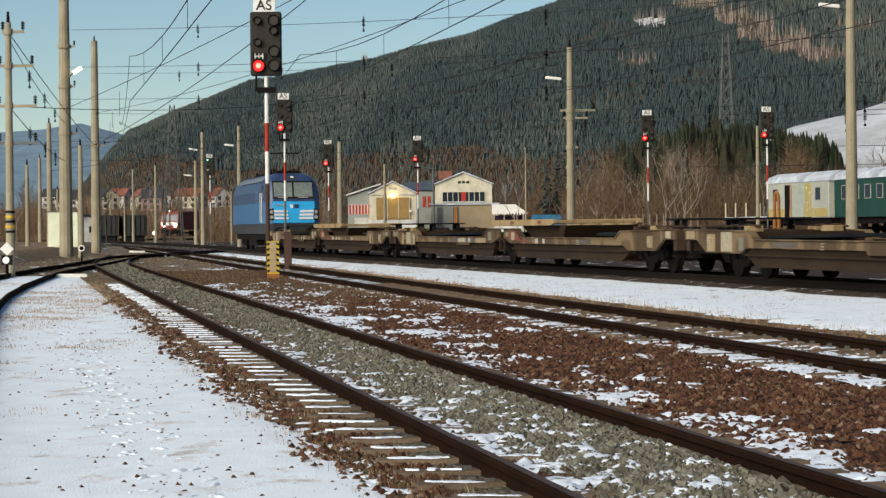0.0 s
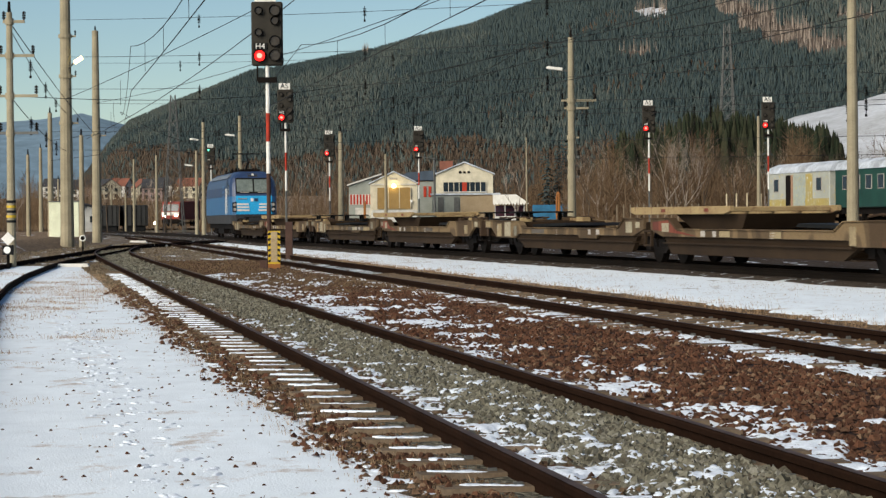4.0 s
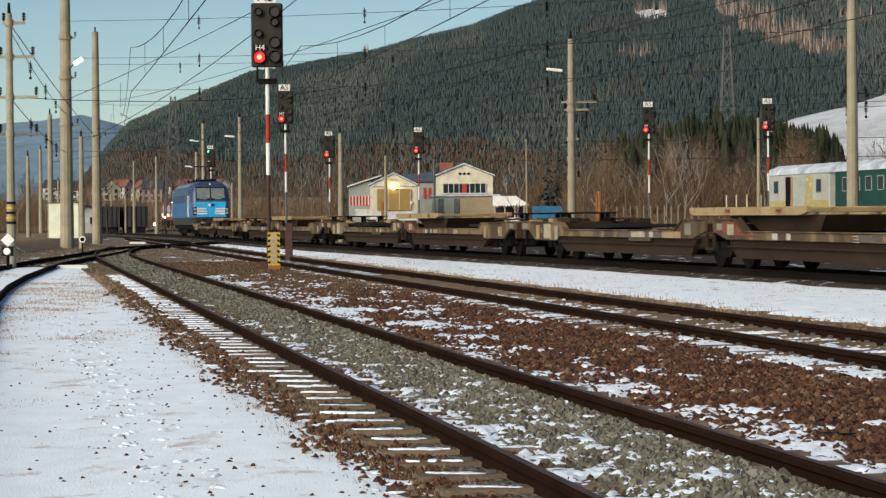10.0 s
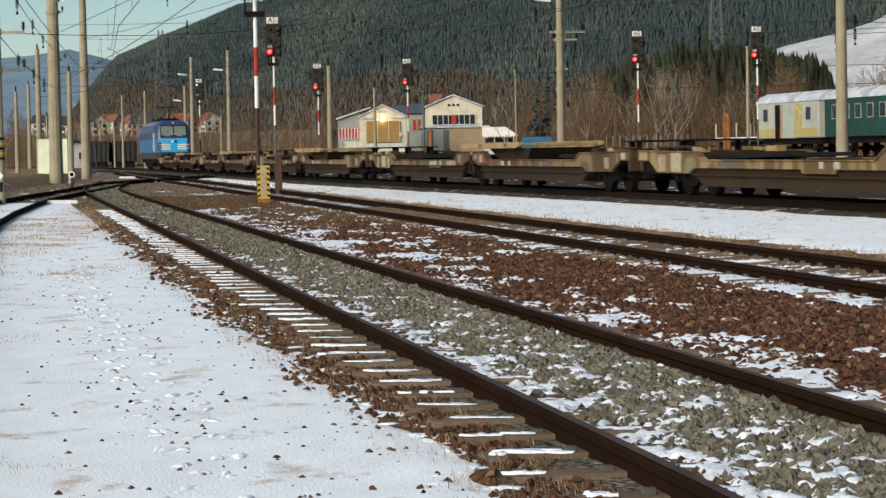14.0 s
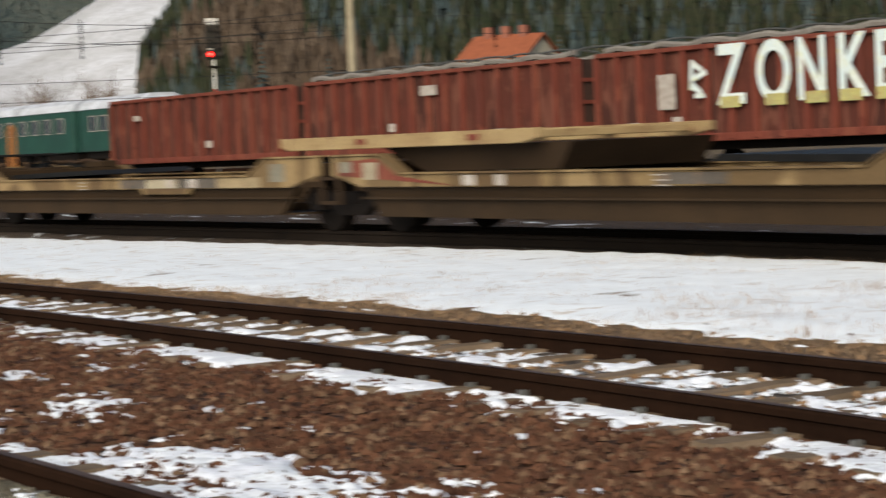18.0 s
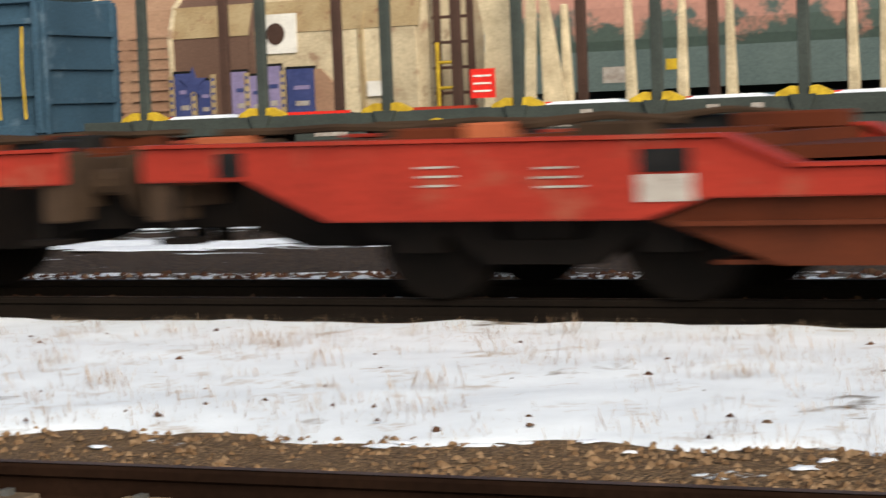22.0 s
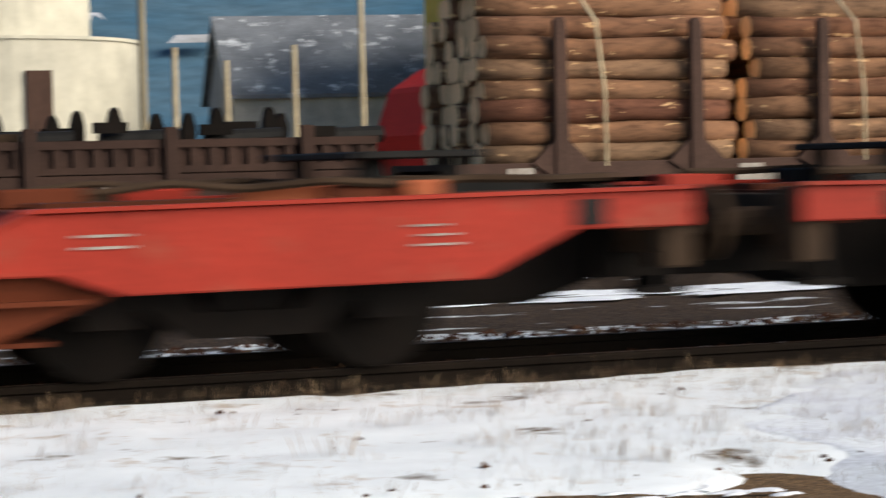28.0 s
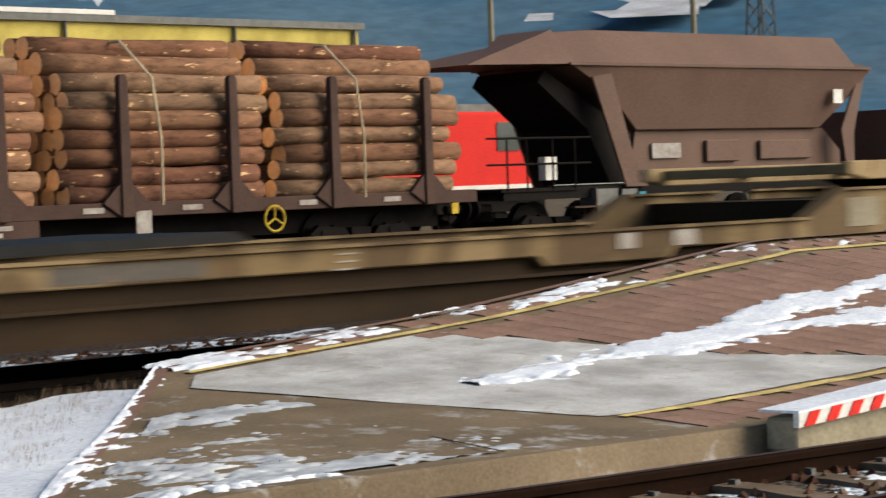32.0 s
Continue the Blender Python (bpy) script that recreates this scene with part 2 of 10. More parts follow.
mat_brown_wagon = camouflage("brown_wagon_paint", ((0.09, 0.06, 0.034), (0.13, 0.088, 0.05), (0.22, 0.15, 0.08), (0.12, 0.08, 0.045), (0.085, 0.054, 0.03)), 0.55, stretch=(1.0, 0.05, 0.45), detail=1)
mat_tan_wagon = camouflage("tan_wagon_paint", ((0.13, 0.083, 0.042), (0.25, 0.17, 0.082), (0.15, 0.098, 0.048), (0.31, 0.215, 0.108), (0.18, 0.12, 0.06)), 0.55, stretch=(1.0, 0.05, 0.45), detail=1)
REPAINTS = [surface("repaint_" + nm, a, tuple(v * 0.75 for v in a), 1.5, 30, 0.8, 0, 0.05, stain=(0.17, 0.11, 0.07)) for nm, a in (("beige", (0.4, 0.31, 0.18)), ("tan", (0.42, 0.28, 0.14)), ("grey_green", (0.27, 0.25, 0.19)), ("pale", (0.46, 0.4, 0.28)), ("dusky", (0.14, 0.12, 0.1)))]
mat_brown_dark = surface("brown_wagon_dark", (0.046, 0.028, 0.015), (0.03, 0.018, 0.01), 0.9, 30, 0.85, 0, 0.1)
mat_tan_dark = surface("tan_wagon_dark", (0.05, 0.03, 0.015), (0.034, 0.021, 0.011), 0.9, 30, 0.85, 0, 0.1)
mat_rusty = surface("rusty_fittings", (0.075, 0.046, 0.028), (0.05, 0.031, 0.02), 5, 40, 0.85, 0, 0.2)
mat_cream = surface("cream_paint", (0.54, 0.42, 0.24), (0.42, 0.3, 0.16), 1.4, 30, 0.7, 0, 0.1, stain=(0.22, 0.12, 0.07))
mat_white = surface("white_paint", (0.78, 0.76, 0.7), (0.65, 0.62, 0.56), 2, 40, 0.6, 0, 0.05)
mat_label = surface("label_white", (0.58, 0.54, 0.48), (0.36, 0.3, 0.26), 6, 60, 0.7, 0, 0.05)
mat_yellow = surface("yellow_paint", (0.62, 0.42, 0.04), (0.5, 0.32, 0.03), 4, 40, 0.6, 0, 0.05)
mat_red = surface("signal_red_paint", (0.55, 0.06, 0.03), (0.42, 0.05, 0.03), 4, 40, 0.6, 0, 0.05)
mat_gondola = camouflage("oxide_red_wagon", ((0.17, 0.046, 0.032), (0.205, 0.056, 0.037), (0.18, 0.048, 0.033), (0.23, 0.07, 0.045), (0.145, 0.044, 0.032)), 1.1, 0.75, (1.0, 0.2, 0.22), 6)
# darker than the ribs: the shade between them is put into the colour
mat_gondola_shaded = camouflage("oxide_red_shaded", ((0.085, 0.03, 0.022), (0.125, 0.037, 0.026), (0.1, 0.032, 0.023), (0.17, 0.064, 0.044), (0.068, 0.026, 0.02)), 1.6, 0.8, (1.0, 0.2, 0.16), 7)
mat_blue_wagon = surface("blue_wagon_paint", (0.055, 0.115, 0.17), (0.042, 0.088, 0.13), 0.6, 20, 0.7, 0, 0.1, stain=(0.075, 0.12, 0.16))
mat_stake_green = surface("grey_green_wagon", (0.075, 0.09, 0.08), (0.055, 0.065, 0.058), 1.5, 30, 0.65, 0, 0.1)
mat_wagon_brown = surface("flat_wagon_brown", (0.11, 0.062, 0.047), (0.08, 0.046, 0.036), 1.5, 30, 0.75, 0, 0.1)


def bark():
    """Spruce bark: each log of its own tone, flaky along its length, with pale chips where it was stripped."""
    m, nd, ln, bs = nodes_of("spruce_bark")
    co = nd.new("ShaderNodeTexCoord").outputs["Object"]
    mp = nd.new("ShaderNodeMapping")
    mp.inputs["Scale"].default_value = (0.45, 1.6, 1.6)
    ln.new(co, mp.inputs["Vector"])
    info = nd.new("ShaderNodeObjectInfo")
    tone = ramp_node(nd, ln, info.outputs["Random"], ((0.0, (0.16, 0.074, 0.043)), (0.3, (0.215, 0.115, 0.066)), (0.5, (0.135, 0.058, 0.037)), (0.7, (0.19, 0.116, 0.07)), (0.85, (0.225, 0.132, 0.08)), (1.0, (0.165, 0.076, 0.045)))).outputs[0]
    flakes = noise_node(nd, ln, 5.0, 8, 0.72, mp.outputs[0])
    shade = ramp_node(nd, ln, flakes.outputs[0], ((0.3, (0.35, 0.32, 0.3)), (0.48, (0.9, 0.9, 0.9)), (0.6, (1.15, 1.12, 1.08)), (0.72, (1.5, 1.4, 1.25)))).outputs[0]
    out = mix_node(nd, ln, 1.0, tone, shade, "MULTIPLY")
    chips = noise_node(nd, ln, 5.5, 3, 0.55, mp.outputs[0])
    out = mix_node(nd, ln, ramp_node(nd, ln, chips.outputs[0], ((0.65, (0, 0, 0)), (0.665, (1, 1, 1)))).outputs[0], out, (0.6, 0.38, 0.2))
    ln.new(out, bs.inputs["Base Color"])
    bs.inputs["Roughness"].default_value = 0.9
    bs.inputs["Specular IOR Level"].default_value = 0.12
    b = nd.new("ShaderNodeBump")
    b.inputs["Strength"].default_value, b.inputs["Distance"].default_value = 0.7, 0.02
    ln.new(flakes.outputs[0], b.inputs["Height"])
    ln.new(b.outputs[0], bs.inputs["Normal"])
    return m


mat_bark = bark()
mat_cut = surface("cut_wood", (1.0, 0.66, 0.38), (0.88, 0.55, 0.3), 6, 40, 0.8, 0, 0.2, random_value=0.2)
mat_low_brown = surface("low_wagon_brown", (0.075, 0.042, 0.032), (0.05, 0.029, 0.023), 1.5, 30, 0.8, 0, 0.1)
mat_hopper = surface("hopper_brown", (0.21, 0.126, 0.092), (0.17, 0.1, 0.073), 0.5, 25, 0.65, 0, 0.06)
mat_glass = surface("dark_glass", (0.02, 0.03, 0.035), (0.03, 0.04, 0.05), 2, 10, 0.08, 0, 0.0)
mat_loco_blue = surface("loco_blue", (0.035, 0.17, 0.38), (0.03, 0.14, 0.32), 1, 20, 0.35, 0, 0.02)
mat_loco_dark = surface("loco_dark_blue", (0.035, 0.07, 0.17), (0.035, 0.055, 0.12), 1, 20, 0.4, 0, 0.02)
mat_wall_cream = surface("cream_plaster", (0.64, 0.57, 0.42), (0.6, 0.54, 0.4), 0.8, 20, 0.9, 0, 0.1)
mat_wall_white = surface("white_plaster", (0.62, 0.6, 0.55), (0.52, 0.5, 0.46), 0.8, 20, 0.9, 0, 0.1)
mat_wall_yellow = surface("yellow_cladding", (0.62, 0.5, 0.13), (0.55, 0.43, 0.1), 0.5, 20, 0.7, 0, 0.05)
mat_wall_olive = surface("olive_render", (0.4, 0.38, 0.22), (0.32, 0.31, 0.18), 0.6, 15, 0.9, 0, 0.1)
mat_roof_snow = surface("roof_snowy", (0.6, 0.64, 0.7), (0.4, 0.42, 0.45), 1.2, 20, 0.8, 0, 0.1)
mat_roof_red = surface("roof_tiles_red", (0.33, 0.13, 0.085), (0.24, 0.1, 0.07), 1.2, 20, 0.85, 0, 0.2)
mat_roof_dark = surface("roof_dark", (0.07, 0.07, 0.075), (0.05, 0.05, 0.055), 1.2, 20, 0.7, 0, 0.1)
mat_shed_door = surface("tan_door", (0.42, 0.27, 0.1), (0.35, 0.22, 0.08), 1.2, 20, 0.7, 0, 0.05)
mat_green_coach = surface("green_coach", (0.025, 0.085, 0.065), (0.02, 0.06, 0.05), 0.8, 20, 0.5, 0, 0.05)
mat_bright_red = surface("bright_red_paint", (0.72, 0.03, 0.02), (0.62, 0.025, 0.02), 0.8, 20, 0.7, 0, 0.03)
mat_silo = surface("silo_cream", (0.64, 0.61, 0.5), (0.58, 0.555, 0.47), 0.15, 1.2, 0.75, 0, 0.03)
mat_wood_pale = surface("pale_timber", (0.68, 0.57, 0.38), (0.56, 0.45, 0.29), 2, 30, 0.85, 0, 0.2)
mat_pav = surface("platform_asphalt", (0.62, 0.62, 0.6), (0.5, 0.49, 0.47), 1.6, 60, 0.8, 0, 0.25, stain=(0.36, 0.33, 0.29))
mat_pav_brown = surface("platform_concrete", (0.31, 0.23, 0.145), (0.2, 0.15, 0.095), 0.9, 50, 0.85, 0, 0.2, stain=(0.33, 0.31, 0.28))
mat_brick = surface("paving_brick", (0.42, 0.255, 0.185), (0.33, 0.2, 0.15), 3, 40, 0.85, 0, 0.2, random_value=0.15)
# both woods are greyed with blue: the haze is mixed into their colour
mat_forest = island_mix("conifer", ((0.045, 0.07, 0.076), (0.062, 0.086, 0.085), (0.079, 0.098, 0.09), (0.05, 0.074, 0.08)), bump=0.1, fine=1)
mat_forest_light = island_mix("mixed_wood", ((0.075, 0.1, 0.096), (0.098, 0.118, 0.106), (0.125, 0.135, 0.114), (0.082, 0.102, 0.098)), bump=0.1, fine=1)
mat_wood_bare = island_mix("bare_trees", ((0.085, 0.06, 0.04), (0.105, 0.075, 0.052), (0.135, 0.1, 0.072), (0.07, 0.049, 0.034)), bump=0.1, fine=2)
mat_pine = island_mix("spruce_needles", ((0.024, 0.033, 0.018), (0.034, 0.042, 0.022), (0.05, 0.05, 0.028), (0.028, 0.036, 0.02)), bump=0.2, fine=3)
mat_birch = surface("pale_trunk", (0.46, 0.38, 0.31), (0.28, 0.22, 0.18), 4, 20, 0.9, 0, 0.2)
mat_lamp_red = glow("lamp_red", (1.0, 0.004, 0.004), 1.5)
mat_lamp_green = glow("lamp_green", (0.06, 1.0, 0.5), 2.2)
mat_core_red = glow("lamp_core_red", (1.0, 0.12, 0.09), 3)
mat_core_green = glow("lamp_core_green", (0.5, 1.0, 0.8), 4)
mat_cabinet = surface("cabinet_cream", (0.72, 0.74, 0.55), (0.62, 0.63, 0.46), 1.5, 20, 0.7, 0, 0.05)
mat_grey_tarp = surface("dark_grey_tarpaulin", (0.06, 0.06, 0.058), (0.045, 0.044, 0.042), 0.8, 10, 0.8, 0, 0.1)
mat_frame = surface("loading_frame_paint", (0.46, 0.34, 0.17), (0.33, 0.22, 0.11), 1.4, 30, 0.7, 0, 0.1, stain=(0.14, 0.075, 0.045))
mat_bank = patchy("bank_gravel", (0.26, 0.17, 0.1), (0.36, 0.245, 0.15), SNOW, 0.35, 0.62, 0.05, fine=7, bump=0.3, dist=0.05)
mat_throat = patchy("throat_ballast", (0.18, 0.135, 0.09), (0.3, 0.225, 0.155), SNOW, 0.5, 0.58, 0.04, fine=9, bump=0.4, dist=0.05, stretch=(1, 0.4, 1))
mat_navy_shade = surface("stall_cloth", (0.05, 0.035, 0.06), (0.09, 0.03, 0.04), 2, 10, 0.9, 0, 0.1)
mat_post = surface("weathered_post", (0.34, 0.27, 0.19), (0.24, 0.19, 0.13), 3, 20, 0.9, 0, 0.2)
mat_loop = surface("rusty_orange_pipe", (0.42, 0.17, 0.05), (0.32, 0.13, 0.045), 2, 20, 0.8, 0, 0.1)
mat_signal = surface("signal_shield", (0.052, 0.046, 0.036), (0.04, 0.035, 0.028), 3, 30, 0.7, 0, 0.05)
mat_lens = surface("dark_lens", (0.075, 0.062, 0.045), (0.05, 0.04, 0.03), 8, 60, 0.25, 0, 0)

mat_ballast_dark = patchy("ballast_dark", (0.05, 0.034, 0.024), (0.1, 0.068, 0.046), SNOW, 1.4, 0.6, 0.03, fine=20, bump=1.0, dist=0.04, stretch=(1, 0.25, 1))
mat_gravel_stone = island_mix("fine_gravel", ((0.17, 0.098, 0.05), (0.26, 0.155, 0.082), (0.36, 0.235, 0.135), (0.2, 0.118, 0.062)))
mat_ice = surface("wet_ice", (0.64, 0.67, 0.69), (0.5, 0.52, 0.53), 4, 30, 0.45, 0, 0.1)
mat_line = surface("worn_yellow_line", (0.78, 0.6, 0.22), (0.56, 0.43, 0.19), 3, 30, 0.8, 0, 0.1)
mat_loco_cyan = surface("loco_cyan", (0.03, 0.4, 0.75), (0.028, 0.34, 0.66), 1, 20, 0.4, 0, 0.02)
mat_loco_skirt = surface("loco_skirt_grey", (0.075, 0.075, 0.08), (0.055, 0.055, 0.06), 1, 20, 0.6, 0, 0.05)
mat_loco_silver = surface("loco_roof_silver", (0.3, 0.33, 0.36), (0.24, 0.26, 0.29), 1, 20, 0.5, 0.3, 0.05)
# the reflected sky is put into the glass as a grey-green tint
mat_windscreen = surface("windscreen_glass", (0.26, 0.3, 0.26), (0.18, 0.21, 0.19), 1.5, 10, 0.1, 0, 0.0)

# ---- building blocks ----
class Geo:
    """Vertices and faces of one mesh, gathered piece by piece."""

    def __init__(self):
        self.v, self.f = [], []

    def add(self, verts, faces):
        n = len(self.v)
        self.v.extend(verts)
        self.f.extend([tuple(i + n for i in face) for face in faces])
        return self

    def box(self, c, s, rz=0.0, ry=0.0, rx=0.0):
        q = Euler((rx, ry, rz)).to_matrix() if (rz or ry or rx) else None
        vs = []
        for x in (-0.5, 0.5):
            for y in (-0.5, 0.5):
                for z in (-0.5, 0.5):
                    p = Vector((x * s[0], y * s[1], z * s[2]))
                    if q:
                        p = q @ p
                    vs.append((p.x + c[0], p.y + c[1], p.z + c[2]))
        return self.add(vs, [(0, 1, 3, 2), (4, 6, 7, 5), (0, 4, 5, 1), (2, 3, 7, 6), (0, 2, 6, 4), (1, 5, 7, 3)])

    def prism(self, poly, a, b, axis="y"):
        """A polygon given in the two other axes, drawn out along axis from a to b."""
        put = {"y": lambda p, t: (p[0], t, p[1]), "x": lambda p, t: (t, p[0], p[1]), "z": lambda p, t: (p[0], p[1], t)}[axis]
        n = len(poly)
        vs = [put(p, a) for p in poly] + [put(p, b) for p in poly]
        return self.add(vs, [tuple(range(n)), tuple(range(2 * n - 1, n - 1, -1))] + [(i, i + n, (i + 1) % n + n, (i + 1) % n) for i in range(n)])

    def cyl(self, p0, p1, r0, r1=None, n=10, caps=True):
        r1 = r0 if r1 is None else r1
        p0, p1 = Vector(p0), Vector(p1)
        d = (p1 - p0).normalized()
        u = d.orthogonal().normalized()
        w = d.cross(u)
        vs = []
        for p, r in ((p0, r0), (p1, r1)):
            for i in range(n):
                a = 2 * math.pi * i / n
                q = p + (u * math.cos(a) + w * math.sin(a)) * r
                vs.append(tuple(q))
        fs = [(i, (i + 1) % n, (i + 1) % n + n, i + n) for i in range(n)]
        if caps:
            fs += [tuple(range(n - 1, -1, -1)), tuple(range(n, 2 * n))]
        return self.add(vs, fs)

    def tube(self, pts, r, n=6):
        """One round bar bent along a line of points."""
        pts = [Vector(p) for p in pts]
        first = len(self.v)
        u = None
        for i, p in enumerate(pts):
            d = (pts[min(i + 1, len(pts) - 1)] - pts[max(i - 1, 0)]).normalized()
            u = d.orthogonal().normalized() if u is None else (u - d * u.dot(d)).normalized()
            w = d.cross(u)
            for k in range(n):
                a = 2 * math.pi * k / n
                self.v.append(tuple(p + (u * math.cos(a) + w * math.sin(a)) * r))
        for i in range(len(pts) - 1):
            for k in range(n):
                a, b = first + i * n + k, first + i * n + (k + 1) % n
                self.f.append((a, b, b + n, a + n))
        self.f += [tuple(range(first + n - 1, first - 1, -1)), tuple(range(len(self.v) - n, len(self.v)))]
        return self

    def ring(self, c, r, thick, axis="y", n=20):
        for i in range(n):
            a, b = 2 * math.pi * i / n, 2 * math.pi * (i + 1) / n
            f = {"y": lambda t: (c[0] + r * math.cos(t), c[1], c[2] + r * math.sin(t)), "x": lambda t: (c[0], c[1] + r * math.cos(t), c[2] + r * math.sin(t))}[axis]
            self.cyl(f(a), f(b), thick, thick, 5, False)
        return self

    def mesh(self, name, mat, smooth=False):
        me = bpy.data.meshes.new(name)
        me.from_pydata(self.v, [], self.f)
        me.materials.append(mat)
        if smooth:
            me.shade_smooth()
        me.update()
        return me


def fix_normals(me):
    bm = bmesh.new()
    bm.from_mesh(me)
    bmesh.ops.recalc_face_normals(bm, faces=bm.faces)
    bm.to_mesh(me)
    bm.free()


def part(name, geo, mat, parent, label="", smooth=False, bevel=0.0):
    me = geo.mesh(name, mat, smooth) if isinstance(geo, Geo) else geo
    if isinstance(geo, Geo) and len(geo.v) < 20000:
        fix_normals(me)
    ob = new(name, me)
    ob.parent = parent
    if label:
        ob["label"] = label
    if bevel:
        b = ob.modifiers.new("bevel", "BEVEL")
        b.width, b.segments, b.limit_method = bevel, 1, "ANGLE"
    return ob


def thing(name, label, category, m=None, group="", kind=""):
    ob = new(name)
    ob.empty_display_size = 0.2
    if m is not None:
        ob.matrix_world = m
    return tagged(ob, label, category, group, kind)


def solo(name, geo, mat, label, category, m=None, group="", kind="", smooth=False, bevel=0.0):
    ob = part(name, geo, mat, None, "", smooth, bevel)
    if m is not None:
        ob.matrix_world = m
    return tagged(ob, label, category, group, kind)


def softplus(v, w):
    return w * math.log1p(math.exp(max(-60.0, min(60.0, v / w))))


# ---- the lines of the tracks: x of the middle of each track at y ----
RAIL = 0.20          # height of the rails' running surface
HALF = 0.7525        # from the middle of a track to the middle of a rail


def track_1(y):
    return 2.87 - 0.183 * softplus(y - 3.0, 2.0) + 0.085 * softplus(y - 101.0, 6.0) - 0.04 * softplus(y - 155.0, 10.0) - 0.04 * softplus(y - 200.0, 10.0)


def track_2(y):
    return 7.42 - 0.18 * softplus(y - 7.3, 5.0) - 0.06 * softplus(-6.5 - y, 1.5)


def dip(y):
    """Lowers the second track near the platform, to fit the camera's view."""
    return float(np.interp(-y, (4, 9, 12), (0.0, -0.13, -0.17)))


def track_3(y):
    return 15.3 - 0.2283 * softplus(y - 19.97, 5.0) + 0.000384 * max(0.0, y - 92.0) ** 2 - 0.000591 * max(0.0, y - 145.0) ** 2


def rise(y):
    """Raises the third track towards the station throat, to fit the camera's view."""
    return float(np.interp(y, (18, 45, 110, 300), (0.0, 0.12, 0.16, 0.16)))


def track_4(y):
    return 34.95 - 0.195 * softplus(y - 18.5, 5.0)


def offset_line(track, y, d):
    """The point d metres to the right of a track at y (looking to larger y)."""
    s = (track(y + 0.05) - track(y - 0.05)) / 0.1
    k = 1 / math.sqrt(1 + s * s)
    return track(y) + d * k, y - d * k * s


def steps(a, b, fine, coarse, near=20.0):
    out, y = [], a
    while y < b:
        out.append(y)
        y += fine + (coarse - fine) * min(1.0, max(0.0, (abs(y) - near) / 120.0))
    out.append(b)
    return out


def lumps(x, y, seed):
    """The unevenness of the ground at a point."""
    return noise.noise(Vector((x * 1.7 + seed, y * 1.7, 0.3))) * 0.6 + noise.noise(Vector((x * 6, y * 6 + seed, 1.7))) * 0.4


def band(name, left, right, ys, cols, z, rough, mat, label, category="ground", seed=0.0):
    """A strip of ground between two lines, slightly uneven."""
    g = Geo()
    n = cols + 1
    for y in ys:
        xl, xr = left(y), right(y)
        for i in range(n):
            x = xl + (xr - xl) * i / cols
            g.v.append((x, y, z(y, i / cols) + lumps(x, y, seed) * rough))
    for j in range(len(ys) - 1):
        for i in range(cols):
            a = j * n + i
            g.f.append((a, a + 1, a + n + 1, a + n))
    me = g.mesh(name, mat, True)
    return tagged(new(name, me), label, category, "", "structure")


# the wide ground to the horizon
def build_ground():
    g = Geo()
    xs = [-4000, -1500, -500, -150, -60, -30, -20, -14, -10, 0, 40, 60, 120, 300, 900, 2500, 4000]
    ys = [-4000, -1500, -500, -150, -60, -30, 0, 30, 60, 120, 240, 420, 700, 1500, 4000]
    for y in ys:
        for x in xs:
            g.v.append((x, y, -0.14))
    w = len(xs)
    for j in range(len(ys) - 1):
        for i in range(w - 1):
            a = j * w + i
            g.f.append((a, a + 1, a + w + 1, a + w))
    tagged(new("ground", g.mesh("ground", mat_far_ground)), "flat valley ground, brown earth with thin snow", "ground", "", "structure")


build_ground()
near_y = steps(-40.0, 0.0, 0.8, 0.8) + steps(0.8, 75.0, 0.16, 0.8, 22.0)


def edge(track, d):
    return lambda y: offset_line(track, y, d)[0]


def verge_gap(y):
    """Width of the brown strip between the sleepers' ends and the snow."""
    return float(np.interp(y, (8, 12.5, 16.5, 23, 38, 60), (0.1, 0.18, 0.3, 0.4, 0.4, 0.46)))


def bed_one(u):
    """Ballast of the first track across its width: low at the sleepers' left ends, heaped over them on the right."""
    return float(np.interp(u, (0.0, 0.2, 0.36, 0.5, 0.85, 1.0), (0.066, 0.07, 0.072, 0.086, 0.088, 0.06)))


flat = lambda v: (lambda y, u: v)
band("ground_snow_verge", lambda y: track_1(y) - 14 - 0.05 * y, lambda y: edge(track_1, -1.0)(y) - verge_gap(y) + 0.1 + 0.14 * noise.noise(Vector((1, y * 0.7, 0))) + 0.12 * noise.noise(Vector((5, y * 3.1, 0))), steps(-40.0, 2.0, 0.8, 0.8) + steps(3.0, 75.0, 0.16, 0.6, 24), 60, lambda y, u: 0.062 - 0.05 * max(0.0, (u - 0.97) / 0.03), 0.016, mat_snow_verge, "thin trodden snow with dry grass beside the track", seed=3.0)
band("ground_brown_edge", edge(track_1, -2.1), edge(track_1, -1.0), near_y, 8, lambda y, u: 0.035 + 0.03 * u, 0.015, mat_earth_dark, "brown gravel and dead grass along the sleepers", seed=9.0)
band("ballast_track_one", edge(track_1, -1.05), edge(track_1, 1.05), near_y, 14, lambda y, u: bed_one(u), 0.02, mat_ballast_grey, "grey ballast with patches of snow", "ballast", 5.0)
band("ballast_between_tracks", edge(track_1, 1.0), edge(track_2, -1.0), near_y, 26, flat(0.045), 0.05, mat_ballast_brown, "reddish brown ballast with patches of snow", "ballast", 1.0)
band("ballast_track_two", edge(track_2, -1.02), edge(track_2, 1.02), steps(-60, 160, 0.2, 2.0, 25), 12, lambda y, u: 0.05 + dip(y), 0.025, mat_ballast_snowy, "ballast half covered by snow", "ballast", 2.0)
